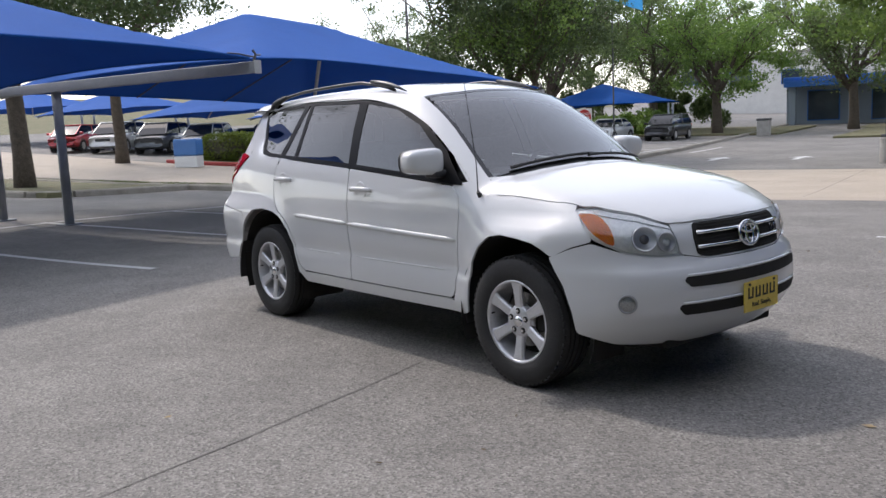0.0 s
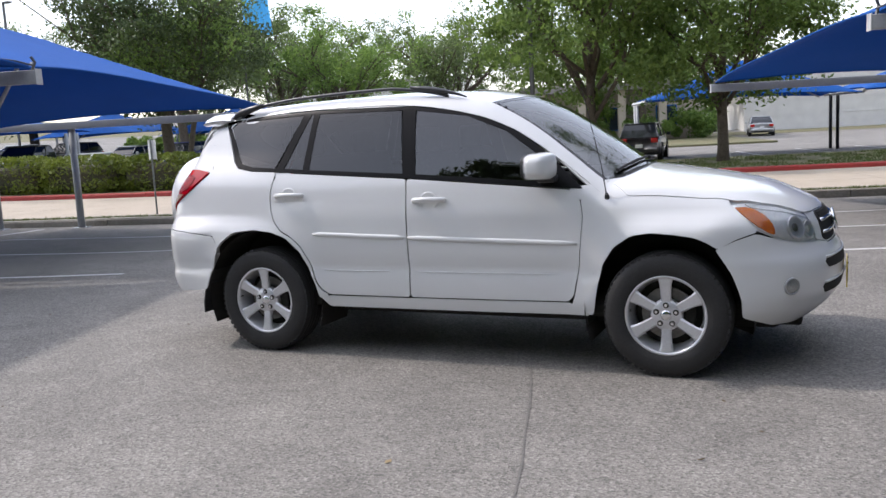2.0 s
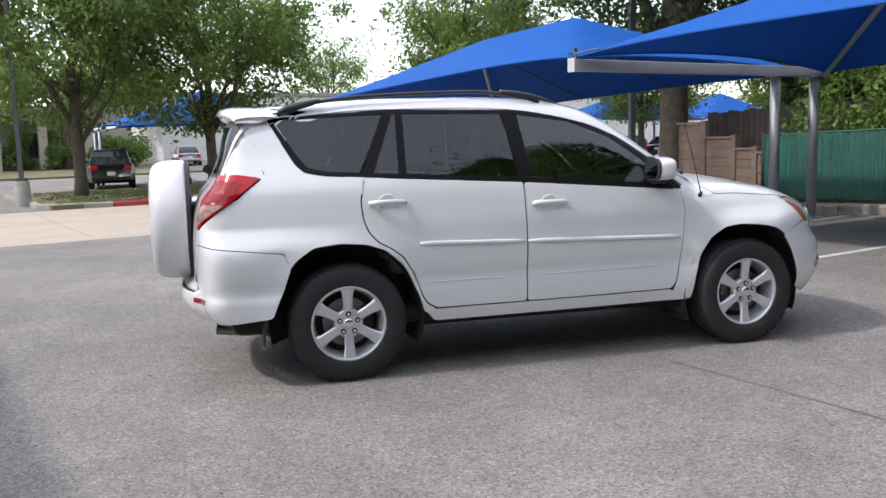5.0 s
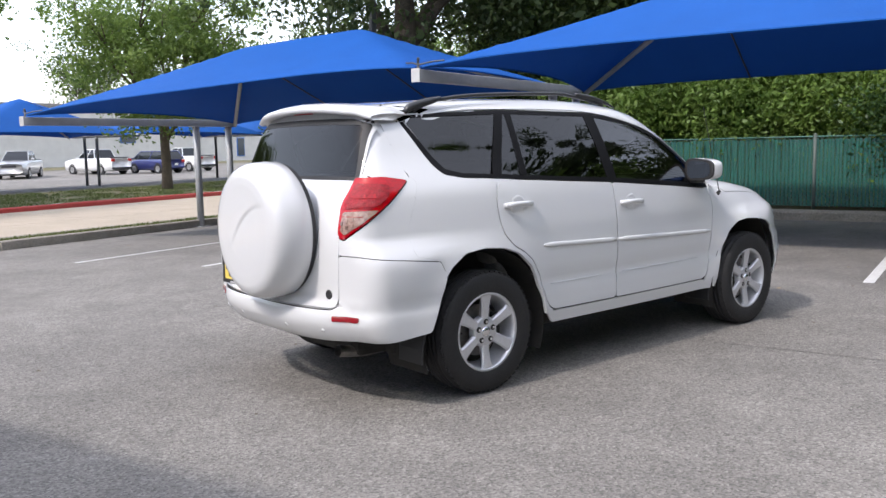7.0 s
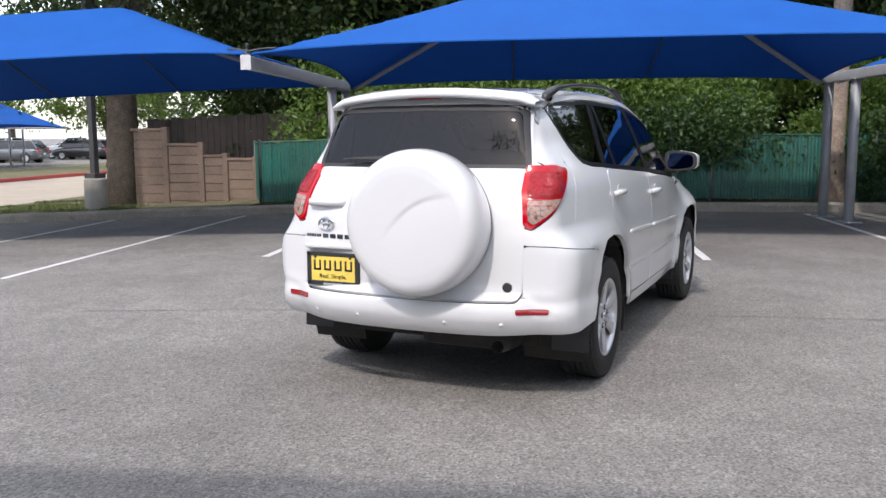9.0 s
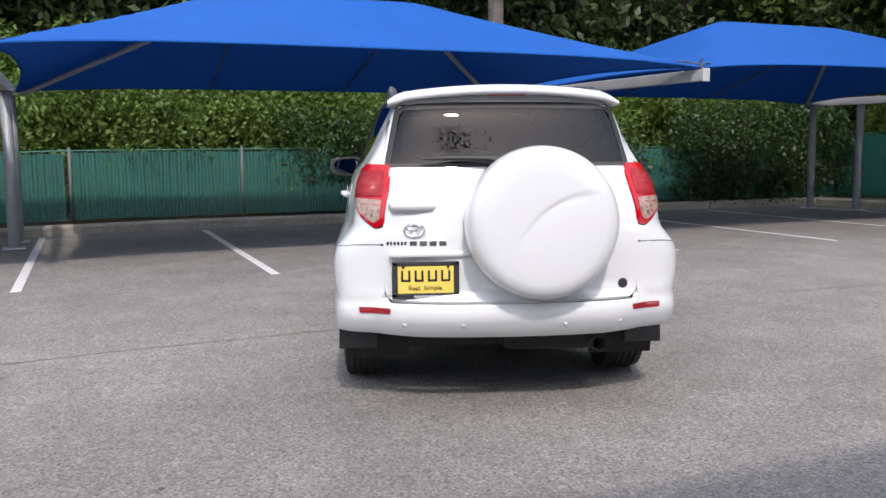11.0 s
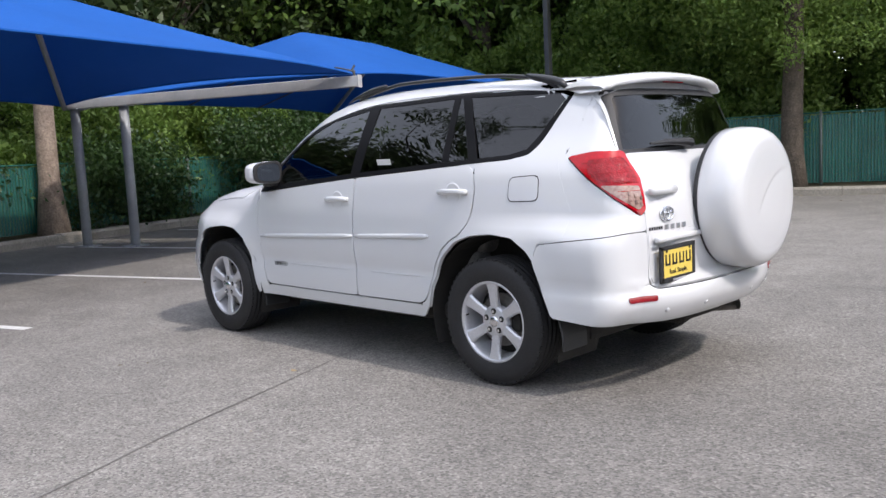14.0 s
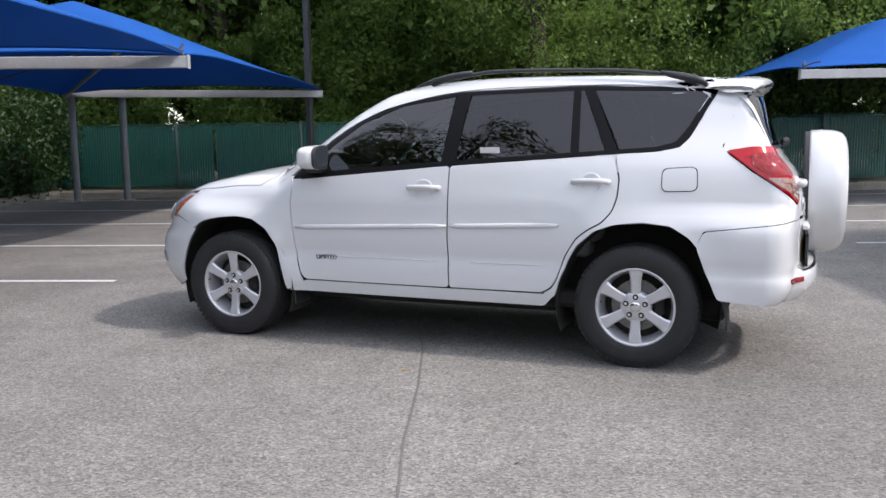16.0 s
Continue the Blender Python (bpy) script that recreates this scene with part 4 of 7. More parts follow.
TOP = eased((-2.1, -1.6, -1.0, -0.45, 0.05, 0.33, 0.46, 0.60, 0.85, 1.07, 1.13, 1.22, 1.6, 1.88, 2.05, 2.18, 2.4), (1.605, 1.645, 1.675, 1.682, 1.66, 1.612, 1.56, 1.485, 1.32, 1.168, 1.135, 1.122, 1.058, 0.992, 0.93, 0.86, 0.6))
NOSE = eased((0.22, 0.30, 0.38, 0.46, 0.56, 0.65, 0.70, 0.80, 0.87, 0.95, 1.1), (1.98, 2.10, 2.175, 2.21, 2.215, 2.195, 2.155, 2.135, 2.105, 1.99, 1.7))
TAIL = eased((0.25, 0.34, 0.42, 0.5, 0.552, 0.58, 0.62, 0.8, 0.95, 1.08, 1.2, 1.5, 1.6, 1.72), (-2.06, -2.16, -2.25, -2.285, -2.275, -2.215, -2.20, -2.20, -2.19, -2.15, -2.062, -1.957, -1.905, -1.835))


def soft_max(a, b, k):
    h = np.maximum(k - np.abs(a - b), 0) / k
    return np.maximum(a, b) + h * h * k * 0.25


WIDE = 1.045


def hull(x, y, z):
    """Below zero inside the body's outer skin."""
    y = np.abs(y) / WIDE
    s = np.clip((z - 0.80) / 0.14, 0, 1)
    s = s * s * (3 - 2 * s)
    w = WZ(z) - PLAN_LOW(x) * (1 - s) - PLAN_HIGH(x) * s
    up = np.clip((z - 1.12) / 0.25, 0, 1)
    w = w - PLAN_ROOF(x) * up * up * (3 - 2 * up)
    for hx in (-HUB, HUB):
        r = np.hypot(x - hx, z - 0.35)
        w = w + 0.017 * np.exp(-((r - 0.42) / 0.085) ** 2)
    # bumper ledge round the rear corner
    w = w + 0.016 * np.clip((-1.62 - x) / 0.25, 0, 1) * (0.5 - 0.5 * np.tanh((z - 0.80) / 0.045))
    side = y - w
    ahead = np.clip((x + 0.1) / 0.5, 0, 1)
    fore = np.clip((x - 0.95) / 0.4, 0, 1)
    fore = fore * fore * (3 - 2 * fore)
    crown = (0.035 + 0.015 * ahead - 0.022 * fore) * (y / 0.55) ** 2
    top = (z - (TOP(x + (0.26 - 0.10 * fore) * y * y) - crown)) * 0.85
    front = x - (NOSE(z) - 0.36 * y * y - 0.75 * y**6)
    low = np.clip((0.60 - z) / 0.06, 0, 1)
    low = low * low * (3 - 2 * low)
    rear = (TAIL(z) + 0.035 * (y / 0.6) ** 3 + 0.085 * low * np.minimum((y / 0.65) ** 4, 1.0)) - x
    k = np.clip((x - 0.85) / 0.5, 0, 1)
    f = soft_max(side, top, 0.08 + 0.03 * ahead + 0.035 * k * k * (3 - 2 * k))
    f = soft_max(f, front, 0.105)
    f = soft_max(f, rear, 0.10)
    return soft_max(f, 0.2 - z, 0.06)


def shot(origin, way, reach):
    """Where rays first meet the skin, and the skin's normals there."""
    n = len(origin)
    lo, hi = np.zeros(n), np.full(n, reach)
    best, best_f = np.zeros(n), np.full(n, 1e9)
    found = np.zeros(n, bool)
    last = np.zeros(n)
    for t in np.linspace(0, reach, 90):
        p = origin + way * t
        f = hull(p[:, 0], p[:, 1], p[:, 2])
        hit = (f < 0) & ~found
        lo[hit], hi[hit] = last[hit], t
        found |= hit
        better = f < best_f
        best[better], best_f[better] = t, f[better]
        last[~found] = t
    for _ in range(24):
        mid = (lo + hi) / 2
        p = origin + way * mid[:, None]
        inside = hull(p[:, 0], p[:, 1], p[:, 2]) < 0
        hi = np.where(inside, mid, hi)
        lo = np.where(inside, lo, mid)
    d = np.where(found, hi, best)
    p = origin + way * d[:, None]
    e = 2e-3
    g = np.stack([hull(p[:, 0] + e * a, p[:, 1] + e * b, p[:, 2] + e * c) - hull(p[:, 0] - e * a, p[:, 1] - e * b, p[:, 2] - e * c) for a, b, c in ((1, 0, 0), (0, 1, 0), (0, 0, 1))], 1)
    g /= np.linalg.norm(g, axis=1)[:, None] + 1e-9
    return p, g


ARC = 0.85


def rays(view, u, v, s=1):
    """Straight or turning projections on to the body: from a side, above, ahead or behind."""
    z, o = np.zeros_like(u), np.ones_like(u)
    if view == "side":
        return np.stack([u, o * 1.3 * s, v], 1), np.stack([z, -o * s, z], 1), 1.28
    if view == "top":
        return np.stack([u, v * WIDE, o * 2.3], 1), np.stack([z, z, -o], 1), 2.0
    if view == "behind":
        return np.stack([-o * 3, u * WIDE, v], 1), np.stack([o, z, z], 1), 2.5
    t = u / ARC
    k = 1 if view == "nose" else -1
    c, sn = np.cos(t) * k, np.sin(t)
    return np.stack([1.25 * k + 2 * c, 2 * sn * WIDE, v], 1), np.stack([-c, -sn * WIDE, z], 1), 1.95


def rounded(points, r=0.02, n=4):
    """A closed outline with its corners rounded off."""
    out = []
    m = len(points)
    for i in range(m):
        p0, p, p1 = (np.array(points[j % m], float) for j in (i - 1, i, i + 1))
        a, b = p0 - p, p1 - p
        la, lb = np.linalg.norm(a), np.linalg.norm(b)
        k = min(r, la * 0.45, lb * 0.45)
        s, e = p + a / la * k, p + b / lb * k
        for t in np.linspace(0, 1, n + 1):
            out.append((1 - t) ** 2 * s + 2 * t * (1 - t) * p + t * t * e)
    return np.array(out)


def refine(poly, step=0.025):
    out = []
    for p, q in zip(poly, np.roll(poly, -1, 0)):
        n = max(1, int(np.linalg.norm(q - p) / step))
        out += [p + (q - p) * i / n for i in range(n)]
    return np.array(out)


def clip_cell(poly, x0, y0, x1, y1):
    for axis, value, keep in ((0, x0, 1), (0, x1, -1), (1, y0, 1), (1, y1, -1)):
        out = []
        for i in range(len(poly)):
            p, q = poly[i - 1], poly[i]
            dp, dq = (p[axis] - value) * keep, (q[axis] - value) * keep
            if (dp >= 0) != (dq >= 0):
                t = dp / (dp - dq)
                out.append((p[0] + (q[0] - p[0]) * t, p[1] + (q[1] - p[1]) * t))
            if dq >= 0:
                out.append(q)
        poly = out
        if len(poly) < 3:
            return []
    return poly


def skin(name, outline, view, mat, parent, off=0.0, rim=0.012, cell=0.04, s=1, label="", corner=0.02, facing=0.3):
    """A panel of the body: an outline laid on the skin, its edge turned in."""
    poly = refine(rounded(outline, corner))
    if (poly[:, 0] * np.roll(poly[:, 1], -1) - np.roll(poly[:, 0], -1) * poly[:, 1]).sum() < 0:
        poly = poly[::-1]
    lo, hi = poly.min(0), poly.max(0)
    nx, ny = max(1, int(math.ceil((hi[0] - lo[0]) / cell))), max(1, int(math.ceil((hi[1] - lo[1]) / cell)))
    # mark the cells that the outline crosses, and test the others by their centre
    crossed = set()
    for p, q in zip(poly, np.roll(poly, -1, 0)):
        for t in np.linspace(0, 1, 5):
            c = p + (q - p) * t
            i, j = int((c[0] - lo[0]) / cell), int((c[1] - lo[1]) / cell)
            for di in (-1, 0, 1):
                for dj in (-1, 0, 1):
                    crossed.add((i + di, j + dj))
    plist = [tuple(p) for p in poly]
    index, pts, faces = {}, [], []

    def vid(p):
        key = (round(p[0] * 20000), round(p[1] * 20000))
        if key not in index:
            index[key] = len(pts)
            pts.append(p)
        return index[key]

    px, py = poly[:, 0], poly[:, 1]
    qx, qy = np.roll(px, -1), np.roll(py, -1)
    for i in range(nx):
        for j in range(ny):
            x0, y0 = lo[0] + i * cell, lo[1] + j * cell
            x1, y1 = x0 + cell, y0 + cell
            if (i, j) in crossed:
                c = clip_cell(plist, x0, y0, x1, y1)
            else:
                cx, cy = x0 + cell / 2, y0 + cell / 2
                cut = (py > cy) != (qy > cy)
                xs = px[cut] + (cy - py[cut]) / (qy[cut] - py[cut]) * (qx[cut] - px[cut])
                c = [(x0, y0), (x1, y0), (x1, y1), (x0, y1)] if (xs > cx).sum() % 2 else []
            if len(c) > 2:
                ids = [vid(p) for p in c]
                ids = [k for n_, k in enumerate(ids) if k != ids[n_ - 1]]
                if len(set(ids)) > 2 and len(set(ids)) == len(ids):
                    faces.append(ids)
    uv = np.array(pts)
    o, w, reach = rays(view, uv[:, 0], uv[:, 1], s)
    p, g = shot(o, w, reach)
    outer = p + g * off
    if view == "side":
        # nothing past where the body turns away
        faces = [f for f in faces if (g[f, 1] * s).min() > facing and (p[f, 1] * s).min() > 0.3]
    # face order, so that faces look outwards
    flips = 0
    for f in faces:
        q = outer[f]
        flips -= np.dot(np.cross(q - q[0], np.roll(q, -1, 0) - q[0]).sum(0), g[f].sum(0))
    if flips > 0:
        faces = [f[::-1] for f in faces]
    verts = [tuple(v) for v in outer]
    normals = [tuple(v) for v in g]
    if rim:
        count = {}
        for f in faces:
            for a, b in zip(f, f[1:] + f[:1]):
                count[(a, b)] = count.get((a, b), 0) + 1
        edge = [(a, b) for (a, b) in count if (b, a) not in count]
        low = {}
        for a, b in edge:
            for k in (a, b):
                if k not in low:
                    low[k] = (len(verts), len(verts) + 1)
                    verts.append(tuple(outer[k]))
                    verts.append(tuple(outer[k] - g[k] * rim))
                    normals += [(0, 0, 0), (0, 0, 0)]
            faces.append([low[b][0], low[a][0], low[a][1], low[b][1]])
    me = bpy.data.meshes.new(name)
    me.from_pydata(verts, [], faces)
    me.materials.append(mat)
    me.polygons.foreach_set("use_smooth", [True] * len(me.polygons))
    me.normals_split_custom_set_from_vertices(normals)
    ob = new(name, me)
    ob.parent = parent
    return tagged(ob, label)


def skin_at(view, u, v, s=1):
    p, g = shot(*rays(view, np.array([float(u)]), np.array([float(v)]), s))
    return Vector(p[0]), Vector(g[0])


def arch(hx, z0, rx, rz, t0, t1, n=14):
    return [(hx + rx * math.cos(radians(t)), z0 + rz * math.sin(radians(t))) for t in np.linspace(t0, t1, n)]


def mirrored(points):
    """An outline across the middle, from its half on one side, top to bottom."""
    return list(points) + [(-u, v) for u, v in reversed(points)]


suv = thing("sport_utility_vehicle", Matrix.Translation((-0.023, -0.002, 0)), "pearl white sport utility vehicle with tinted glass parked in the aisle", "car")

DLO_TOP = [(0.645, 1.262), (0.43, 1.408), (0.16, 1.514), (-0.24, 1.566), (-1.0, 1.582), (-1.695, 1.560)]
DLO = [(-1.42, 1.216), (-0.24, 1.142), (0.48, 1.083), (0.87, 1.052)] + DLO_TOP + [(-1.71, 1.528), (-1.58, 1.285), (-1.53, 1.235)]

REAR_ARCH = [(-1.671, 0.685), (-1.615, 0.749), (-1.514, 0.812), (-1.362, 0.827), (-1.213, 0.812), (-1.103, 0.774), (-0.999, 0.683), (-0.949, 0.592), (-0.901, 0.484), (-0.871, 0.378)]
for s in (-1, 1):
    # where the headlamp and the bumper meet the fender, seen from the side
    lamp_side = []
    for u, v in ((0.893, 0.952), (0.858, 0.905), (0.80, 0.818), (0.80, 0.798), (0.90, 0.766)):
        q = skin_at("nose", u * s, v, s)[0]
        lamp_side.append((q.x, q.z))
    # doors and panels
    door = skin("front_door", [(-0.218, 1.132), (0.48, 1.074), (0.80, 1.045), (0.862, 0.99), (0.876, 0.90), (0.845, 0.60), (0.812, 0.44), (0.78, 0.405), (-0.216, 0.405), (-0.212, 0.7)], "side", WHITE, suv, s=s)
    rear_door = skin("rear_door", [(-0.226, 1.132), (-1.14, 1.19), (-1.20, 1.16), (-1.226, 1.06), (-1.217, 0.955), (-1.192, 0.883), (-1.137, 0.821), (-1.066, 0.784), (-0.995, 0.729), (-0.929, 0.621), (-0.882, 0.484), (-0.849, 0.437), (-0.795, 0.407), (-0.225, 0.405), (-0.221, 0.7)], "side", WHITE, suv, s=s)
    skin("front_fender", [(0.872, 1.045), (0.93, 1.085), (1.12, 1.095), (1.4, 1.06), (1.66, 1.0)] + [tuple(q) for q in lamp_side] + [(1.606, 0.718), (1.566, 0.748), (1.497, 0.780), (1.388, 0.797), (1.262, 0.807), (1.151, 0.79), (1.054, 0.726), (0.988, 0.627), (0.953, 0.493), (0.93, 0.36), (0.92, 0.33), (0.79, 0.36), (0.821, 0.44), (0.850, 0.60), (0.8805, 0.90), (0.867, 0.99)], "side", WHITE, suv, s=s, facing=0.08)
    skin("quarter_panel", [(-1.20, 1.195), (-1.42, 1.208), (-1.54, 1.230), (-1.59, 1.28), (-1.72, 1.522), (-1.732, 1.565), (-1.775, 1.62), (-1.85, 1.60), (-1.78, 1.26), (-1.73, 1.20), (-1.79, 1.06), (-1.84, 0.95), (-1.84, 0.822), (-1.69, 0.792), (-1.66, 0.72)] + REAR_ARCH + [(-0.802, 0.402), (-0.856, 0.43), (-0.889, 0.48), (-0.936, 0.617), (-1.001, 0.723), (-1.070, 0.777), (-1.142, 0.814), (-1.199, 0.879), (-1.225, 0.953), (-1.234, 1.06), (-1.21, 1.165)], "side", WHITE, suv, s=s, rim=0.022, facing=0.04)
    skin("sill", [(-0.872, 0.396), (0.785, 0.396), (0.905, 0.325), (-0.81, 0.325)], "side", WHITE, suv, s=s)
    skin("roof_side", [(0.90, 1.065)] + [(x + 0.018, z + 0.012) for x, z in DLO_TOP] + [(-1.732, 1.57), (-1.78, 1.625), (-1.0, 1.655), (-0.2, 1.655), (0.1, 1.61), (0.36, 1.515), (0.66, 1.345), (0.92, 1.16), (1.02, 1.09)], "side", WHITE, suv, s=s, off=-0.0045, facing=0.3)
    skin("door_jamb", [(-1.32, 1.10), (-1.08, 1.10), (-1.08, 1.198), (-1.32, 1.208)], "side", WHITE, suv, s=s, off=-0.008, rim=0)
    skin("cowl_side", [(0.80, 0.99), (0.80, 1.055), (0.93, 1.078), (0.93, 0.99)], "side", WHITE, suv, s=s, off=-0.007, rim=0)
    # side glass in its black surround
    for name, outline, mt in (
        ("door_window", [(-0.16, 1.150), (0.60, 1.090), (0.665, 1.18), (0.60, 1.262), (0.40, 1.398), (0.14, 1.502), (-0.205, 1.556)], GLASS_DOOR),
        ("rear_door_window", [(-0.252, 1.155), (-0.95, 1.199), (-0.935, 1.572), (-0.312, 1.560)], GLASS),
        ("vent_window", [(-0.985, 1.203), (-1.14, 1.213), (-0.985, 1.572), (-0.962, 1.572)], GLASS),
        ("quarter_window", [(-1.222, 1.22), (-1.42, 1.230), (-1.525, 1.27), (-1.575, 1.34), (-1.685, 1.53), (-1.67, 1.548), (-1.048, 1.572)], GLASS),
    ):
        skin(name, outline, "side", mt, suv, off=-0.006, rim=0, s=s, cell=0.05)
    # black frames round the panes
    frame_parts = (
        ("belt_trim", [(-1.42, 1.214), (-0.24, 1.140), (0.48, 1.081), (0.87, 1.05), (0.80, 1.078), (0.60, 1.100), (-0.16, 1.160), (-0.95, 1.208), (-1.40, 1.236)]),
        ("b_pillar", [(-0.250, 1.16), (-0.162, 1.15), (-0.212, 1.562), (-0.304, 1.562)]),
        ("c_pillar_trim", [(-1.206, 1.22), (-1.142, 1.22), (-0.988, 1.573), (-1.046, 1.573)]),
        ("window_bar", [(-0.992, 1.212), (-0.943, 1.21), (-0.927, 1.572), (-0.97, 1.572)]),
        ("mirror_sail", [(0.585, 1.09), (0.875, 1.052), (0.66, 1.255), (0.60, 1.27), (0.655, 1.185)]),
        ("upper_trim", [(0.70, 1.222), (0.645, 1.266), (0.43, 1.412), (0.16, 1.518), (-0.24, 1.570), (-1.0, 1.586), (-1.695, 1.563), (-1.69, 1.543), (-1.0, 1.566), (-0.24, 1.552), (0.135, 1.499), (0.40, 1.396), (0.60, 1.256), (0.665, 1.19)]),
        ("rear_trim", [(-1.695, 1.563), (-1.717, 1.525), (-1.586, 1.285), (-1.53, 1.228), (-1.40, 1.21), (-1.40, 1.234), (-1.518, 1.262), (-1.572, 1.335), (-1.69, 1.525)]),
    )
    for name, outline in frame_parts:
        skin(name, outline, "side", WINDOW_TRIM, suv, off=-0.003, rim=0.008, s=s, corner=0.008, cell=0.05)
    # mouldings, handles, mirror
    for x0, x1, owner in ((-0.215, 0.84, door), (-0.895, -0.235, rear_door)):
        pts = []
        for t in np.linspace(x0, x1, 14):
            z = 0.743 + (0.798 - 0.743) * (0.815 - t) / 1.71
            p, g = skin_at("side", t, z, s)
            pts.append(p + g * 0.003)
        part("moulding", tube(pts, [0.004] + [0.0085] * 12 + [0.004], 10, flat=1.75), WHITE, owner, smooth=True)
        pts = []
        for t in np.linspace(x0 + 0.06, x1 - 0.12, 10):
            p, g = skin_at("side", t, 0.563, s)
            pts.append(p + g * 0.001)
        part("crease", tube(pts, [0.002] + [0.005] * 8 + [0.002], 6, flat=0.6), WHITE, owner, smooth=True)
    for x0, owner, z in ((-0.055, door, 0.995), (-1.065, rear_door, 1.038)):
        p, g = skin_at("side", x0 - 0.01, z, s)
        side = Vector((1, 0, 0))
        cup = lathe([(0.0, 0.0), (0.030, 0.0008), (0.042, 0.0015), (0.050, 0.0042), (0.056, 0.0035), (0.060, 0.0)], 28)
        bmesh.ops.transform(cup, matrix=Matrix.Translation(p + g * 0.002) @ Matrix.Diagonal((1, 1 if s > 0 else -1, 1, 1)), verts=cup.verts[:])
        part("handle_cup", cup, WHITE, owner, smooth=True)
        pts = [p + Vector((dx, 0, 0.006 + dz)) + g * dy for dx, dy, dz in ((-0.105, 0.002, 0), (-0.095, 0.018, 0), (-0.05, 0.030, 0.002), (0, 0.034, 0.003), (0.05, 0.030, 0.002), (0.095, 0.018, 0), (0.105, 0.002, 0))]
        part("handle", tube(pts, [0.012, 0.014, 0.013, 0.012, 0.013, 0.014, 0.012], 10, flat=1.15), WHITE, owner, smooth=True)
    p, g = skin_at("side", 0.70, 1.10, s)
    arm = part("mirror_foot", block(0.11, 0.14, 0.045, Matrix.Translation((0.68, s * 0.80, 1.112)), 0.015), BLACK_PLASTIC, suv)
    bm = bmesh.new()
    bmesh.ops.create_uvsphere(bm, u_segments=28, v_segments=18, radius=1.0)
    for v in bm.verts:
        q = [math.copysign(abs(c) ** 0.55, c) for c in v.co]
        k = max(abs(c) for c in v.co)
        v.co = Vector((q[0] * 0.075 - (0.02 if q[0] < 0 else 0), q[1] * 0.122, q[2] * 0.074 * (1.0 - 0.12 * q[1] * s)))
        if v.co.x < -0.045:
            v.co.x = -0.045
    bmesh.ops.transform(bm, matrix=Matrix.Translation((0.66, s * 0.905, 1.185)) @ Matrix.Rotation(radians(7 * s), 4, "Z"), verts=bm.verts[:])
    shell = part("mirror_shell", bm, WHITE, suv, smooth=True)
    place = Matrix.Translation((0.66, s * 0.905, 1.185)) @ Matrix.Rotation(radians(7 * s), 4, "Z")
    for name, k, x0, x1, mt in (("mirror_rim", 1.03, -0.044, -0.060, BLACK_PLASTIC), ("mirror_glass", 0.82, -0.0595, -0.062, MIRROR)):
        bm = bmesh.new()
        rings = []
        for x, q in ((x0, k), (x1 + 0.003 if name == "mirror_rim" else x1, k), (x1, k * 0.97)):
            ring = []
            for n_ in range(40):
                t = 2 * math.pi * n_ / 40
                cy, cz = (math.copysign(abs(c) ** 0.55, c) for c in (math.cos(t), math.sin(t)))
                ring.append(bm.verts.new((x, cy * 0.120 * q, cz * 0.072 * q * (1.0 - 0.12 * cy * s))))
            rings.append(ring)
        for a_, b_ in zip(rings, rings[1:]):
            for n_ in range(40):
                bm.faces.new((a_[n_], a_[(n_ + 1) % 40], b_[(n_ + 1) % 40], b_[n_]))
        bm.faces.new(rings[-1])
        bmesh.ops.recalc_face_normals(bm, faces=bm.faces[:])
        bmesh.ops.transform(bm, matrix=place, verts=bm.verts[:])
        part(name, bm, mt, shell)
    # roof rail
    pts, foot = [], []
    for t in np.linspace(-1.60, -0.02, 22):
        p, g = skin_at("top", t, 0.545 * s)
        lift = 0.056 * min(1, (t + 1.62) / 0.14, (-0.0 - t) / 0.4) ** 0.6 if -1.62 < t < -0.0 else 0
        pts.append(p + Vector((0, 0, lift - 0.004)))
    rail = part("roof_rail", tube(pts, [0.011] + [0.0125] * 20 + [0.010], 10, flat=0.9), RAIL, suv, "black roof rail", smooth=True)
    for ts, rr in (((-1.665, -1.64, -1.60, -1.54, -1.47, -1.41), (0.014, 0.022, 0.026, 0.027, 0.023, 0.014)), ((0.10, 0.03, -0.05, -0.13, -0.21, -0.28), (0.005, 0.011, 0.018, 0.021, 0.019, 0.012))):
        pts = []
        for n_, t in enumerate(ts):
            p, g = skin_at("top", t, 0.545 * s)
            pts.append(p + Vector((0, 0, 0.012 + 0.046 * (n_ / 5) ** (0.5 if ts[0] < -1 else 0.8))))
        part("rail_end", tube(pts, list(rr), 10, flat=0.85), RAIL, rail, smooth=True)
    # headlamp: bowl, reflectors, lens
    head = [(0.888, 0.944), (0.79, 0.952), (0.60, 0.914), (0.455, 0.862), (0.424, 0.805), (0.408, 0.728), (0.52, 0.724), (0.65, 0.748), (0.78, 0.812)]
    lamp = skin("headlamp", [(u * s, v) for u, v in head], "nose", REFLECTOR, suv, off=-0.012, rim=0, corner=0.03)
    skin("amber_reflector", [(u * s, v) for u, v in ((0.874, 0.932), (0.80, 0.930), (0.755, 0.912), (0.72, 0.872), (0.70, 0.82), (0.70, 0.776), (0.73, 0.788), (0.79, 0.834))], "nose", AMBER, lamp, off=-0.006, rim=0.016, label="amber turn signal")
    skin("lamp_bezel", [(u * s, v) for u, v in ((0.80, 0.947), (0.60, 0.912), (0.455, 0.860), (0.44, 0.845), (0.60, 0.892), (0.78, 0.925))], "nose", REFLECTOR, lamp, off=-0.006, rim=0.008, corner=0.008)
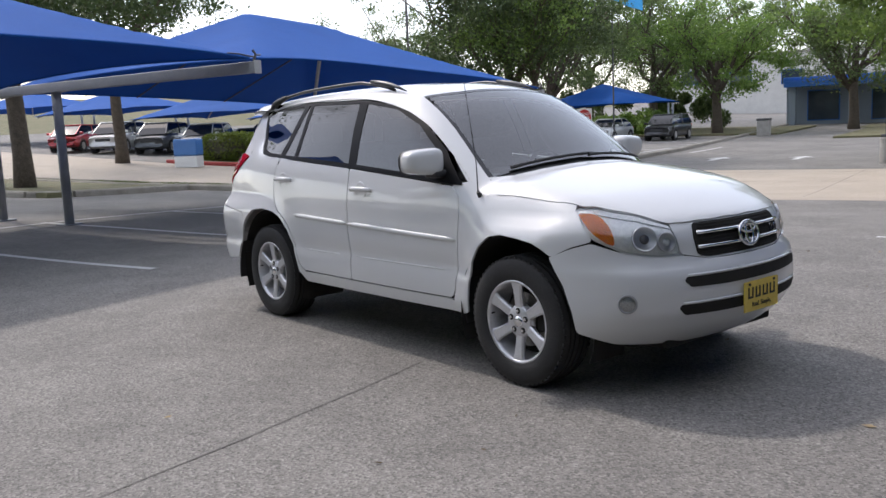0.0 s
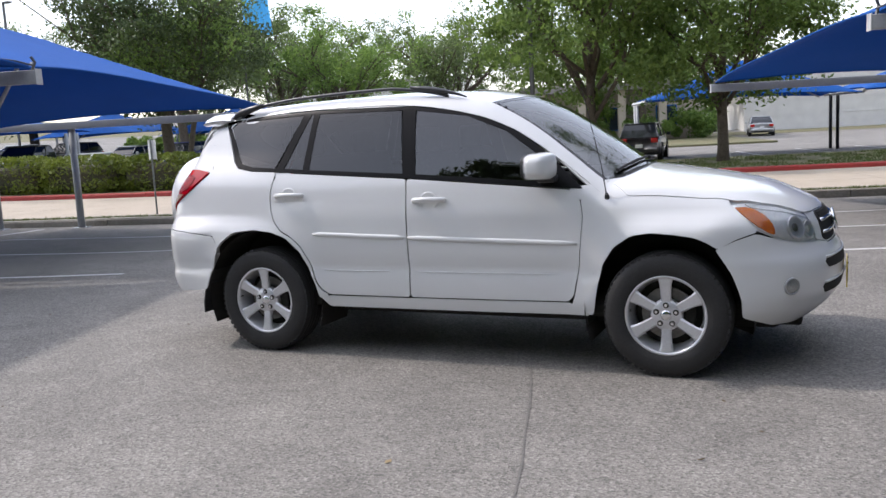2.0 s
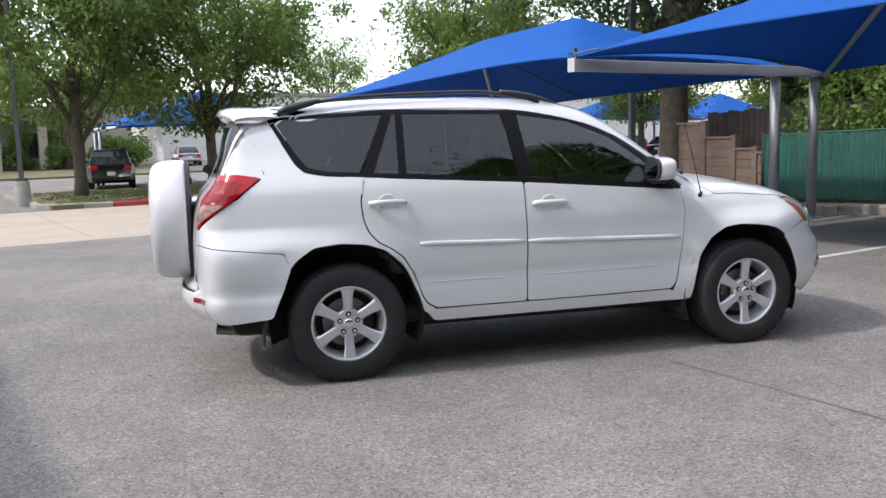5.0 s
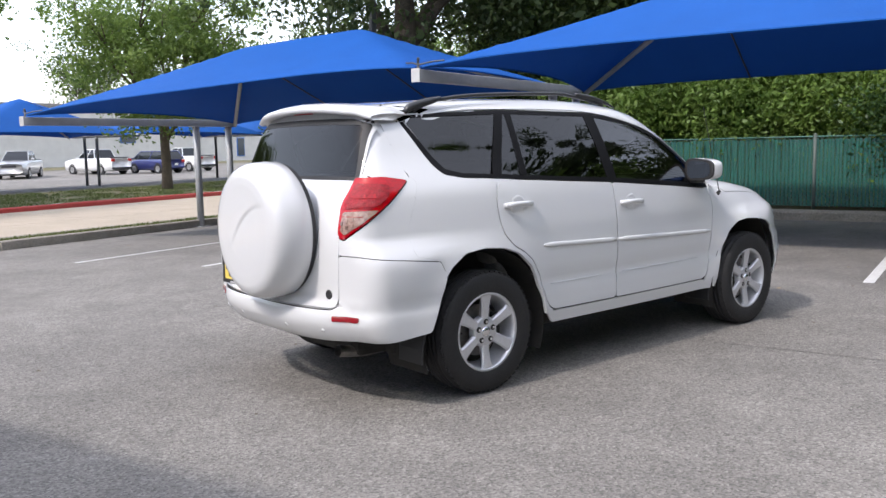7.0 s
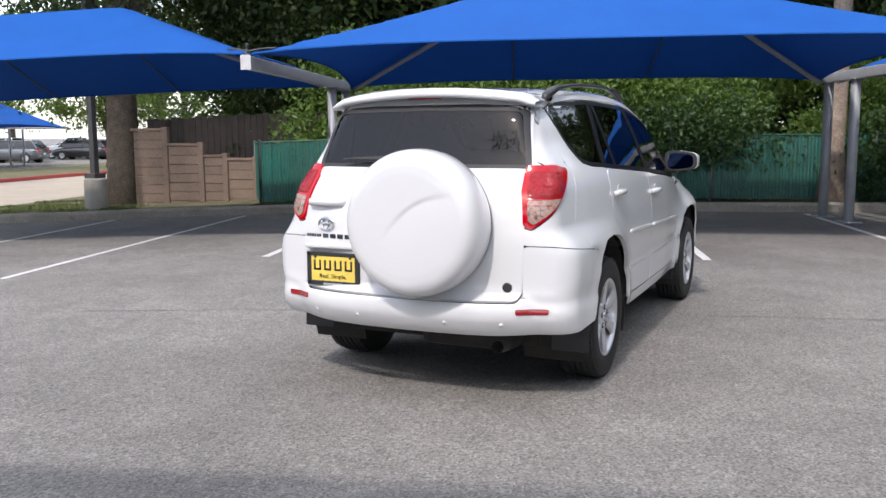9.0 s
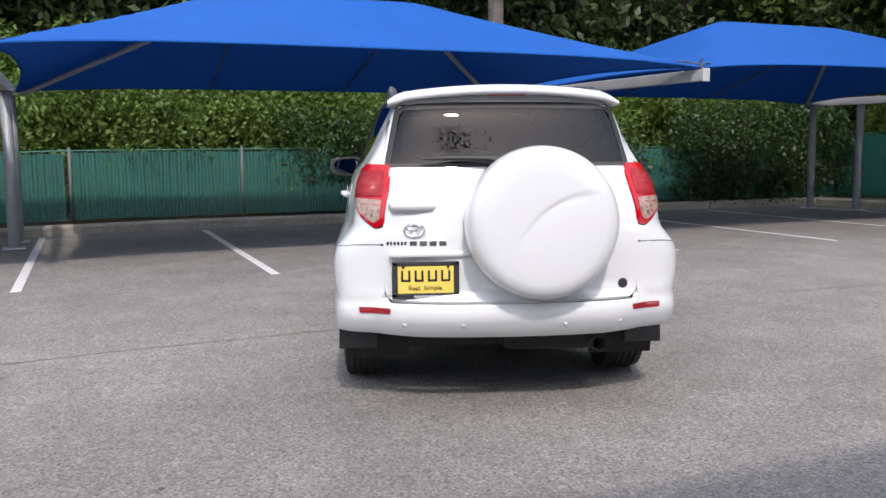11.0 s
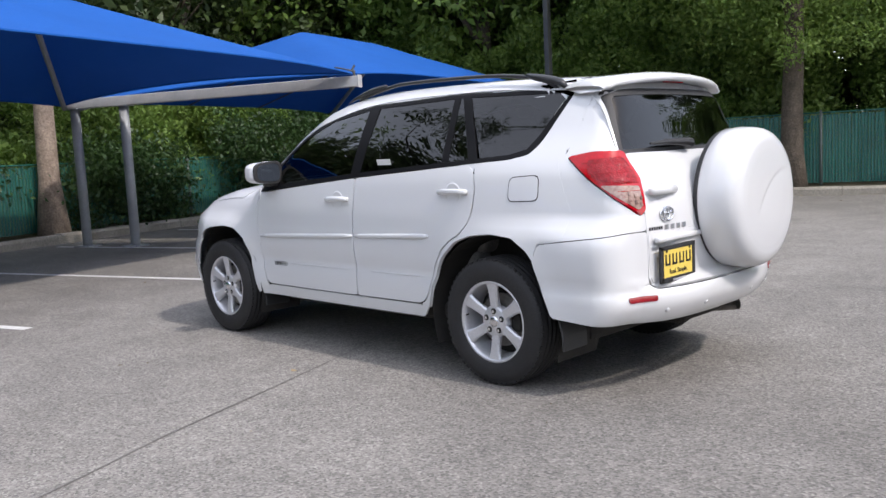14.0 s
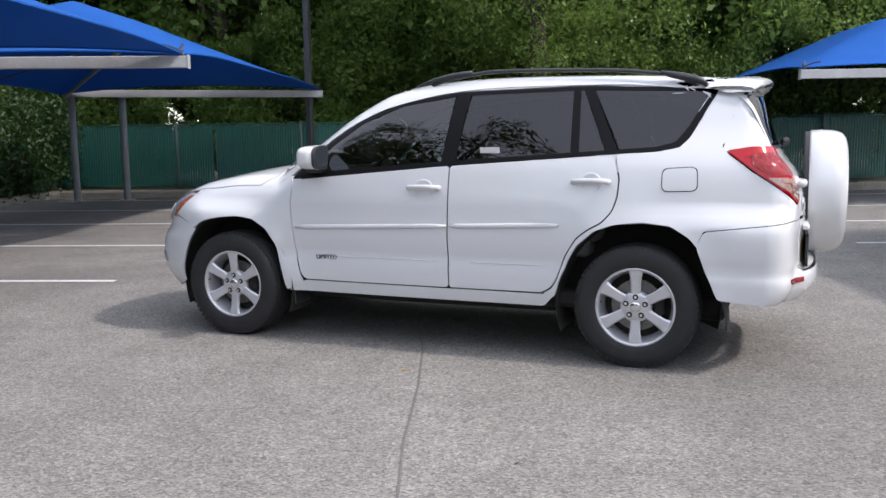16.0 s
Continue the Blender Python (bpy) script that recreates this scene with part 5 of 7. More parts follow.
    for u, v, r in ((0.57, 0.805, 0.058), (0.472, 0.785, 0.045)):
        p, g = skin_at("nose", u * s, v)
        m = Matrix.Translation(p - g * 0.023) @ g.to_track_quat("Y", "Z").to_matrix().to_4x4()
        bm = lathe([(0, 0.0115), (r * 0.5, 0.012), (r * 0.8, 0.0155), (r, 0.0215), (r * 1.06, 0.0215), (r * 1.06, 0.0)], 28)
        bmesh.ops.transform(bm, matrix=m, verts=bm.verts[:])
        part("lamp_bowl", bm, ALLOY, lamp, smooth=True)
        bm = lathe([(0, 0.0205), (r * 0.25, 0.019), (r * 0.40, 0.013), (r * 0.42, 0.0)], 24)
        bmesh.ops.transform(bm, matrix=m, verts=bm.verts[:])
        part("bulb_shield", bm, DISC if r > 0.05 else REFLECTOR, lamp, smooth=True)
    skin("headlamp_lens", [(u * s, v) for u, v in head], "nose", LENS, lamp, off=0.001, rim=0, corner=0.03)
    # white backing added behind the lamp to brighten the dark gap round it
    skin("lamp_gap_backing", [((0.64 + (u - 0.64) * 1.12) * s, 0.83 + (v - 0.83) * 1.16) for u, v in head], "nose", WHITE, lamp, off=-0.016, rim=0)
    # fog lamp
    p, g = skin_at("nose", 0.652 * s, 0.503)
    m = Matrix.Translation(p - g * 0.002) @ g.to_track_quat("Y", "Z").to_matrix().to_4x4()
    bm = lathe([(0.0, 0.006), (0.036, 0.004), (0.040, 0.010), (0.044, 0.012), (0.047, 0.006), (0.047, -0.02)], 28)
    bmesh.ops.transform(bm, matrix=m, verts=bm.verts[:])
    fog = part("fog_lamp", bm, FOG_RIM, suv, smooth=True)
    bm = lathe([(0.0, 0.013), (0.022, 0.012), (0.037, 0.006)], 24)
    bmesh.ops.transform(bm, matrix=m, verts=bm.verts[:])
    part("fog_lens", bm, FOG_GLASS, fog, smooth=True)
    # tail lamp
    tail = [(0.775, 1.205), (0.67, 1.226), (0.548, 1.224), (0.508, 1.10), (0.504, 0.948), (0.53, 0.925), (0.615, 1.005), (0.70, 1.105)]
    tl = skin("tail_lamp", [(u * s, v) for u, v in tail], "tail", TAIL_RED, suv, off=0.008, rim=0.02, corner=0.02, label="red tail lamp with a clear lower lens")
    skin("lamp_rim", [(u * s, v) for u, v in [((u - 0.60) * 1.05 + 0.60, (v - 1.08) * 1.05 + 1.08) for u, v in tail]], "tail", TAIL_RED, tl, off=0.003, rim=0.01, corner=0.02)
    skin("reverse_lens", [(u * s, v) for u, v in ((0.662, 1.068), (0.522, 1.058), (0.517, 0.965), (0.535, 0.945), (0.60, 1.0), (0.648, 1.05))], "tail", TAIL_CLEAR, tl, off=0.0105, rim=0.004, corner=0.012, label="clear reversing lens")
    skin("brake_lens", [(u * s, v) for u, v in ((0.70, 1.19), (0.56, 1.2), (0.527, 1.11), (0.524, 1.075), (0.655, 1.085), (0.70, 1.13))], "tail", material("brake_lens", (0.46, 0.003, 0.012), 0.1, second=(0.15, 0.0, 0.002), scale=70, coat=0.1, bump=0.5, bump_scale=160), tl, off=0.0105, rim=0.004, corner=0.02)
    gate_edge = []
    for y, z in ((0.537, 1.59), (0.562, 1.50), (0.592, 1.35), (0.612, 1.24)):
        q = skin_at("behind", y, z)[0]
        gate_edge.append((ARC * math.atan2(q.y / WIDE, -1.25 - q.x), z))
    for v, u0, u1 in ((1.175, 0.548, 0.72), (1.125, 0.53, 0.69), (1.075, 0.52, 0.645), (1.036, 0.514, 0.605)):
        pts = [skin_at("tail", u * s, v)[0] + skin_at("tail", u * s, v)[1] * 0.0095 for u in np.linspace(u0, u1, 8)]
        part("lens_rib", tube(pts, 0.0016, 5), TAIL_RIB, tl)
    for i in range(3):
        for j in range(2):
            p, g = skin_at("tail", (0.523 + 0.022 * i) * s, 0.972 + 0.03 * j + 0.012 * i)
            part("lens_cell", block(0.016, 0.004, 0.02, Matrix.Translation(p + g * 0.012) @ g.to_track_quat("Y", "Z").to_matrix().to_4x4(), 0.002), TAIL_DARK if (i + j) % 3 == 1 else TAIL_CLEAR, tl)
    skin("rear_corner", [(u * s, v) for u, v in [(0.965, 1.22), (0.925, 1.28), (0.735, 1.53), (0.665, 1.60), (0.56, 1.62)] + gate_edge + [(0.548, 1.232), (0.67, 1.234), (0.79, 1.21), (0.71, 1.102), (0.62, 1.0), (0.528, 0.914), (0.502, 0.93), (0.498, 0.843), (0.60, 0.8425), (0.93, 0.7865), (0.985, 0.778)]], "tail", WHITE, suv, off=-0.0005, rim=0)
    skin("reflector", [(u * s, v) for u, v in ((0.468, 0.500), (0.468, 0.528), (0.588, 0.530), (0.583, 0.502))], "tail", REFLEX, suv, off=0.004, rim=0.01, corner=0.008, label="red bumper reflector")
    # wheel well liners
    for hx in (-HUB, HUB):
        verts, faces = [], []
        for i in range(25):
            t = math.pi * (-0.12 + 1.24 * i / 24)
            for y in (0.50, 0.842):
                x = hx + 0.455 * math.cos(t)
                inset = 0.25 * max(0.0, x - HUB - 0.1) if y > 0.8 else 0.0
                verts.append((x, s * (y - inset), 0.35 + 0.465 * math.sin(t)))
        faces = [(2 * i, 2 * i + 1, 2 * i + 3, 2 * i + 2) for i in range(24)]
        k = len(verts)
        verts.append((hx, s * 0.50, 0.35))
        faces += [(2 * i, 2 * i + 2, k) for i in range(24)]
        shaped("wheel_well", verts, faces, UNDER, suv)
    # mud flaps
    for x0, z0, w in ((-1.80, 0.25, 0.20), (0.885, 0.23, 0.2)):
        bm = block(0.012, w, 0.30, Matrix.Translation((0, 0, 0)), 0.004)
        bmesh.ops.subdivide_edges(bm, edges=bm.edges[:], cuts=3, use_grid_fill=True)
        for v in bm.verts:
            v.co.x += 0.05 * (v.co.z / 0.15) ** 2 * 0.6 * (1 if x0 < 0 else 0.4) + (0.05 if x0 < 0 else 0.02) * (v.co.z / 0.15)
        bmesh.ops.transform(bm, matrix=Matrix.Translation((x0, s * ((0.878 if x0 < 0 else 0.812) - w / 2), z0 + 0.15)), verts=bm.verts[:])
        part("mud_flap", bm, BLACK_PLASTIC, suv, "black mud flap")

# roof, bonnet, windscreen
half = [(-1.86, 0.0), (-1.86, 0.47), (-1.80, 0.54), (-1.70, 0.545), (-1.0, 0.583), (-0.2, 0.612), (0.12, 0.634), (0.45, 0.66), (0.75, 0.70), (0.98, 0.74), (1.07, 0.755), (1.05, 0.67), (1.0, 0.662), (0.62, 0.585), (0.26, 0.535), (0.33, 0.30), (0.355, 0.0)]
for s in (-1, 1):
    skin("roof_corner", [(-1.62, 0.50 * s), (-1.86, 0.42 * s), (-1.88, 0.55 * s), (-1.80, 0.615 * s), (-1.62, 0.615 * s)], "top", WHITE, suv, off=-0.007, rim=0, facing=0.1)
    skin("roof", [(u, v * s) for u, v in half], "top", WHITE, suv, corner=0.012, rim=0.006)
bonnet_half = [(1.125, 0.25), (1.09, 0.45), (1.02, 0.66), (1.12, 0.742), (1.35, 0.728), (1.52, 0.712)]
for u, v in ((0.84, 0.955), (0.79, 0.956), (0.70, 0.937), (0.60, 0.9175), (0.50, 0.881), (0.455, 0.867), (0.36, 0.866), (0.2, 0.867), (0.0, 0.868)):
    q = skin_at("nose", u, v)[0]
    bonnet_half.append((q.x, q.y / WIDE))
skin("bonnet", bonnet_half + [(u, -v) for u, v in reversed(bonnet_half[:-1])], "top", WHITE, suv, off=0.003, rim=0.014)
screen = [(0.375, 0.0), (0.35, 0.30), (0.275, 0.525), (0.62, 0.572), (0.985, 0.645), (1.06, 0.42), (1.095, 0.2), (1.105, 0.0)]
skin("windscreen", screen + [(u, -v) for u, v in reversed(screen[1:-1])], "top", GLASS_FRONT, suv, off=-0.002, rim=0, cell=0.05)
for s in (-1, 1):
    skin("screen_trim", [(u, v * s) for u, v in ((0.275, 0.52), (0.27, 0.54), (0.62, 0.587), (0.995, 0.667), (0.99, 0.63), (0.62, 0.562))], "top", BLACK_GLOSS, suv, off=-0.001, rim=0.004, corner=0.006)
    skin("screen_top_trim", [(u, v * s) for u, v in ((0.362, 0.0), (0.338, 0.30), (0.268, 0.53), (0.295, 0.52), (0.362, 0.30), (0.388, 0.0))], "top", BLACK_GLOSS, suv, off=-0.001, rim=0.004, corner=0.006)
cowl = [(1.045, 0.0), (1.03, 0.3), (0.975, 0.6), (1.02, 0.665), (1.092, 0.45), (1.128, 0.25), (1.135, 0.0)]
skin("cowl", cowl + [(u, -v) for u, v in reversed(cowl[1:-1])], "top", BLACK_PLASTIC, suv, off=-0.006, rim=0.01)
for y0, y1 in ((-0.52, 0.08), (0.02, 0.58)):
    pts = []
    for t in np.linspace(0, 1, 9):
        y = y0 + (y1 - y0) * t
        x = 1.078 - 0.26 * y * y - 0.012 * t
        p, g = skin_at("top", x, y)
        pts.append(p + g * 0.016)
    part("wiper", tube(pts, [0.012] + [0.009] * 7 + [0.005], 6), BLACK_PLASTIC, suv, "black wiper")
# front bumper, grille, plate
bump_half = [(0.0, 0.684), (0.27, 0.686), (0.395, 0.714), (0.52, 0.714), (0.655, 0.738), (0.80, 0.79), (0.90, 0.760), (1.0, 0.716), (0.985, 0.69), (0.925, 0.58), (0.885, 0.45), (0.872, 0.345), (0.70, 0.285), (0.40, 0.262), (0.0, 0.258)]
skin("front_bumper", bump_half + [(-u, v) for u, v in reversed(bump_half[1:-1])], "nose", WHITE, suv)
skin("grille_surround", mirrored([(0.448, 0.876), (0.426, 0.80), (0.41, 0.722), (0.27, 0.69)]), "nose", WHITE, suv, off=-0.004)
gr = skin("grille", mirrored([(0.328, 0.862), (0.338, 0.80), (0.325, 0.712), (0.27, 0.696)]), "nose", UNDER, suv, off=0.001, rim=0.01)
for z in (0.742, 0.806):
    pts = []
    for u in np.linspace(-0.325, 0.325, 15):
        p, g = skin_at("nose", u, z + 0.006)
        pts.append(p + g * 0.008)
    part("grille_bar", tube(pts, 0.0125, 8, flat=0.8), CHROME, gr, smooth=True)
for z in np.linspace(0.705, 0.85, 12):
    pts = [skin_at("nose", u, z)[0] + skin_at("nose", u, z)[1] * 0.002 for u in np.linspace(-0.31, 0.31, 9)]
    part("grille_slat", tube(pts, 0.003, 5), UNDER, gr)
p, g = skin_at("nose", 0.0, 0.778)
face = Matrix.Translation(p + g * 0.016) @ g.to_track_quat("Y", "Z").to_matrix().to_4x4()


def oval_badge(m, w, h, parent):
    """A plain badge of three crossing rings."""
    for a, b, cx, cz in ((w, h, 0, 0), (w * 0.38, h * 0.93, 0, 0), (w * 0.72, h * 0.36, 0, h * 0.42)):
        pts = [m @ Vector((cx + a * math.cos(t), 0.004, cz + b * math.sin(t))) for t in np.linspace(0, 2 * math.pi, 33)]
        part("badge_ring", tube(pts, 0.0075 * w / 0.07, 6, closed_ends=False), CHROME, parent, smooth=True)


disc = lathe([(0, 0.0), (0.06, -0.002), (0.07, -0.008)], 28)
bmesh.ops.transform(disc, matrix=face @ Matrix.Diagonal((1.1, 1, 0.82, 1)), verts=disc.verts[:])
emblem = part("emblem", disc, BLACK_GLOSS, gr)
oval_badge(face, 0.082, 0.06, gr)
p, g = skin_at("nose", 0.245, 0.778)
words("V6", 0.055, CHROME, Matrix.Translation(p + g * 0.012) @ Matrix.Rotation(radians(90), 4, "Z") @ Matrix.Rotation(radians(90), 4, "X"), gr, "badge_letters", 0.004)
for z0, z1, wd in ((0.568, 0.612, 0.40), (0.432, 0.48, 0.425)):
    slot = skin("air_intake", mirrored([(wd, z1 + 0.01), (wd + 0.02, z1 - 0.01), (wd - 0.01, z0), (0.2, z0 - 0.004)]), "nose", UNDER, suv, off=0.0015, rim=0.004, corner=0.012)
    pts = [skin_at("nose", u, z1 + 0.012)[0] + skin_at("nose", u, z1 + 0.012)[1] * 0.002 for u in np.linspace(-wd, wd, 15)]
    part("intake_lip", tube(pts, 0.007, 6), WHITE, slot, smooth=True)


def dealer_plate(m, framed, parent):
    """A yellow show plate: plain blocks above, a line of words below."""
    root = part("plate", block(0.305, 0.006, 0.152, m, 0.006), PLATE_YELLOW, parent, "yellow show plate with dark lettering")
    if framed:
        for sx, sz, w, h in ((0, 0.078, 0.33, 0.022), (0, -0.080, 0.33, 0.026), (-0.151, 0, 0.028, 0.176), (0.151, 0, 0.028, 0.176)):
            part("plate_frame", block(w, 0.014, h, m @ Matrix.Translation((sx, 0, sz)), 0.004), BLACK_PLASTIC, root)
        part("frame_lettering", block(0.12, 0.003, 0.010, m @ Matrix.Translation((0, -0.008, -0.083))), ALLOY, root)
    for x, w in ((-0.098, 0.046), (-0.033, 0.044), (0.033, 0.046), (0.098, 0.046)):
        for dx, dz, bw, bh in ((-0.5, 0, 0.011, 0.056), (0.5, 0, 0.011, 0.056), (0, -0.5, 0.045, 0.011)):
            part("name_bar", block(bw, 0.003, bh, m @ Matrix.Translation((x + dx * (w - 0.011), -0.004, 0.018 + dz * 0.045)), 0.001), PLATE_DARK, root)
    words("Real. Simple.", 0.034, PLATE_DARK, m @ Matrix.Translation((0, -0.0045, -0.042)) @ Matrix.Rotation(radians(90), 4, "X"), root, "lettering", 0.001)
    for sx in (-0.11, 0.11):
        for sz in (0.062,):
            part("bolt", rod(m @ Vector((sx, -0.003, sz)), m @ Vector((sx, -0.008, sz)), 0.007, n=8), PLATE_DARK, root)
    return root


p, g = skin_at("nose", 0.0, 0.475)
dealer_plate(Matrix.Translation(p + Vector((0.018, 0, 0))) @ Matrix.Rotation(radians(90), 4, "Z"), False, suv)
# tailgate, rear glass, bumper
gate_half = [(0.606, 1.21), (0.612, 0.88), (0.604, 0.60), (0.58, 0.566), (0.0, 0.560)]
tailgate = skin("tailgate", [(0.0, 1.216), (0.55, 1.216)] + gate_half + [(-u, v) for u, v in reversed(gate_half[:-1])] + [(-0.55, 1.216)], "behind", WHITE, suv, off=0.002, cell=0.05)
for s in (-1, 1):
    skin("gate_pillar", [(u * s, v) for u, v in ((0.61, 1.205), (0.602, 1.22), (0.577, 1.35), (0.546, 1.51), (0.40, 1.552), (0.40, 1.60), (0.533, 1.59), (0.557, 1.50), (0.587, 1.35), (0.608, 1.24))], "behind", WHITE, tailgate, off=0.0)
    skin("pillar_inner", [(u * s, v) for u, v in ((0.64, 1.215), (0.60, 1.215), (0.545, 1.515), (0.40, 1.555), (0.40, 1.61), (0.575, 1.60), (0.605, 1.45))], "behind", WHITE, tailgate, off=-0.008, rim=0)
skin("gate_header", mirrored([(0.45, 1.60), (0.45, 1.535), (0.2, 1.532)]), "behind", WHITE, tailgate, off=-0.002)
glass_half = [(0.0, 1.213), (0.595, 1.213), (0.603, 1.232), (0.579, 1.35), (0.549, 1.505), (0.532, 1.535), (0.3, 1.546), (0.0, 1.548)]
skin("rear_window", glass_half + [(-u, v) for u, v in reversed(glass_half[1:-1])], "behind", GLASS_REAR, tailgate, off=-0.002, rim=0, cell=0.05)
border = [(0.0, 1.546), (0.30, 1.544), (0.53, 1.533), (0.547, 1.50), (0.577, 1.35), (0.60, 1.232), (0.572, 1.232), (0.55, 1.35), (0.522, 1.485), (0.50, 1.505), (0.30, 1.512), (0.0, 1.515)]
for s in (-1, 1):
    skin("window_border", [(u * s, v) for u, v in border], "behind", BLACK_PLASTIC, tailgate, off=-0.0005, rim=0.004, corner=0.008)
skin("window_sill_trim", mirrored([(0.592, 1.236), (0.598, 1.211), (0.2, 1.207)]), "behind", BLACK_PLASTIC, tailgate, off=0.0005, rim=0.004, corner=0.008)
rear_half = [(0.0, 0.553), (0.47, 0.556), (0.498, 0.585), (0.499, 0.838), (0.60, 0.838), (0.93, 0.782), (0.962, 0.70), (0.915, 0.55), (0.875, 0.42), (0.70, 0.396), (0.40, 0.38), (0.0, 0.375)]
bumper = skin("rear_bumper", rear_half + [(-u, v) for u, v in reversed(rear_half[1:-1])], "tail", WHITE, suv)
for u in (-0.42, -0.2, 0.2, 0.42):
    p, g = skin_at("tail", u, 0.445)
    bm = lathe([(0.0, 0.004), (0.012, 0.003), (0.014, -0.003)], 14)
    bmesh.ops.transform(bm, matrix=Matrix.Translation(p) @ g.to_track_quat("Y", "Z").to_matrix().to_4x4(), verts=bm.verts[:])
    part("parking_sensor", bm, WHITE, bumper, smooth=True)
# plate recess, handle, badges, lock
p, g = skin_at("behind", 0.415, 0.672)
recess = skin("plate_recess", [(0.60, 0.83), (0.605, 0.80), (0.59, 0.585), (0.16, 0.578), (0.13, 0.83)], "behind", WHITE, tailgate, off=0.004, rim=0.006, corner=0.03)
part("plate_ledge", block(0.035, 0.42, 0.03, Matrix.Translation((p.x - 0.012, 0.40, 0.795)), 0.01), WHITE, tailgate, smooth=True)
dealer_plate(Matrix.Translation(p + Vector((-0.020, 0, 0))) @ Matrix.Rotation(radians(-90), 4, "Z"), True, tailgate)
p, g = skin_at("behind", 0.47, 1.03)
pts = [p + Vector((-dx, dy, 0)) for dy, dx in ((-0.108, 0.0), (-0.095, 0.022), (0, 0.03), (0.095, 0.022), (0.108, 0.0))]
part("gate_handle", tube(pts, [0.016, 0.02, 0.019, 0.02, 0.016], 10, flat=1.1), WHITE, tailgate, smooth=True)
cup = lathe([(0.0, -0.014), (0.03, -0.01), (0.045, 0.0), (0.05, 0.003), (0.052, 0)], 24)
bmesh.ops.transform(cup, matrix=Matrix.Translation(p + g * 0.003) @ g.to_track_quat("Y", "Z").to_matrix().to_4x4() @ Matrix.Diagonal((1.1, 1, 0.8, 1)), verts=cup.verts[:])
part("handle_cup", cup, WHITE, tailgate, smooth=True)
p, g = skin_at("behind", 0.465, 0.913)
oval_badge(Matrix.Translation(p + g * 0.004) @ g.to_track_quat("Y", "Z").to_matrix().to_4x4(), 0.05, 0.034, tailgate)
# name badges as plain chrome blocks
for y0, step, n, w, h in ((0.590, 0.0165, 6, 0.011, 0.017), (0.470, 0.046, 4, 0.036, 0.026)):
    for i in range(n):
        p, g = skin_at("behind", y0 - i * step, 0.848)
        part("badge_block", block(0.005, w, h, Matrix.Translation(p + g * 0.003), 0.0015), BLACK_GLOSS if n == 6 else CHROME, tailgate)
p, g = skin_at("behind", -0.535, 0.632)
bm = lathe([(0, 0.004), (0.022, 0.003), (0.027, -0.003)], 20)
bmesh.ops.transform(bm, matrix=Matrix.Translation(p + g * 0.004) @ g.to_track_quat("Y", "Z").to_matrix().to_4x4(), verts=bm.verts[:])
part("tow_cover", bm, BLACK_PLASTIC, tailgate)
# rear wiper
pts = [Vector(q) for q in ((-2.078, 0.06, 1.25), (-2.083, 0.12, 1.258), (-2.078, 0.28, 1.262), (-2.073, 0.44, 1.258))]
part("rear_wiper", tube(pts, [0.03, 0.022, 0.014, 0.006], 8), BLACK_PLASTIC, tailgate, "black rear wiper")
# spoiler
verts, faces = [], []
ny = 28
prof = ((-1.76, 0.020), (-1.84, 0.028), (-1.93, 0.024), (-1.985, 0.008), (-2.0, -0.012), (-1.985, -0.03), (-1.93, -0.028), (-1.86, -0.035))
for i in range(ny + 1):
    y = -0.604 + 1.208 * i / ny
    e = abs(y) / 0.604
    drop = 0.045 * e**2 + 0.10 * max(0, e - 0.86) ** 1.2 * 2.2
    pull = 0.085 * e**3
    for x, dz in prof:
        verts.append((x + pull, y, 1.612 + dz * (1.0 if e < 0.97 else 0.6) - drop))
k = len(prof)
faces = [(i * k + j, i * k + j + 1, (i + 1) * k + j + 1, (i + 1) * k + j) for i in range(ny) for j in range(k - 1)] + [tuple(range(k)), tuple(range(ny * k, ny * k + k))[::-1]]
spoiler = shaped("spoiler", verts, faces, WHITE, suv, smooth=True)
part("high_brake_lamp", block(0.01, 0.2, 0.010, Matrix.Translation((-1.955, 0, 1.580)), 0.003), TAIL_RIB, spoiler)
# spare wheel in its hard cover
profile = [(0.0, -0.088), (0.15, -0.0875), (0.25, -0.085), (0.29, -0.081), (0.318, -0.072), (0.338, -0.056), (0.352, -0.032), (0.360, 0.0), (0.364, 0.06), (0.362, 0.12), (0.352, 0.135), (0.34, 0.13), (0.0, 0.10)]
fine = [profile[0]]
for (r0, h0), (r1, h1) in zip(profile[:4], profile[1:4]):
    n_ = int((r1 - r0) / 0.009) + 1
    fine += [(r0 + (r1 - r0) * k / n_, h0 + (h1 - h0) * k / n_) for k in range(1, n_ + 1)]
fine += profile[4:]
bm = lathe([(r * 1.02, -h) for r, h in fine], 120)
bmesh.ops.transform(bm, matrix=Matrix.Translation((-2.345, -0.122, 0.95)) @ Matrix.Rotation(radians(90), 4, "Z"), verts=bm.verts[:])
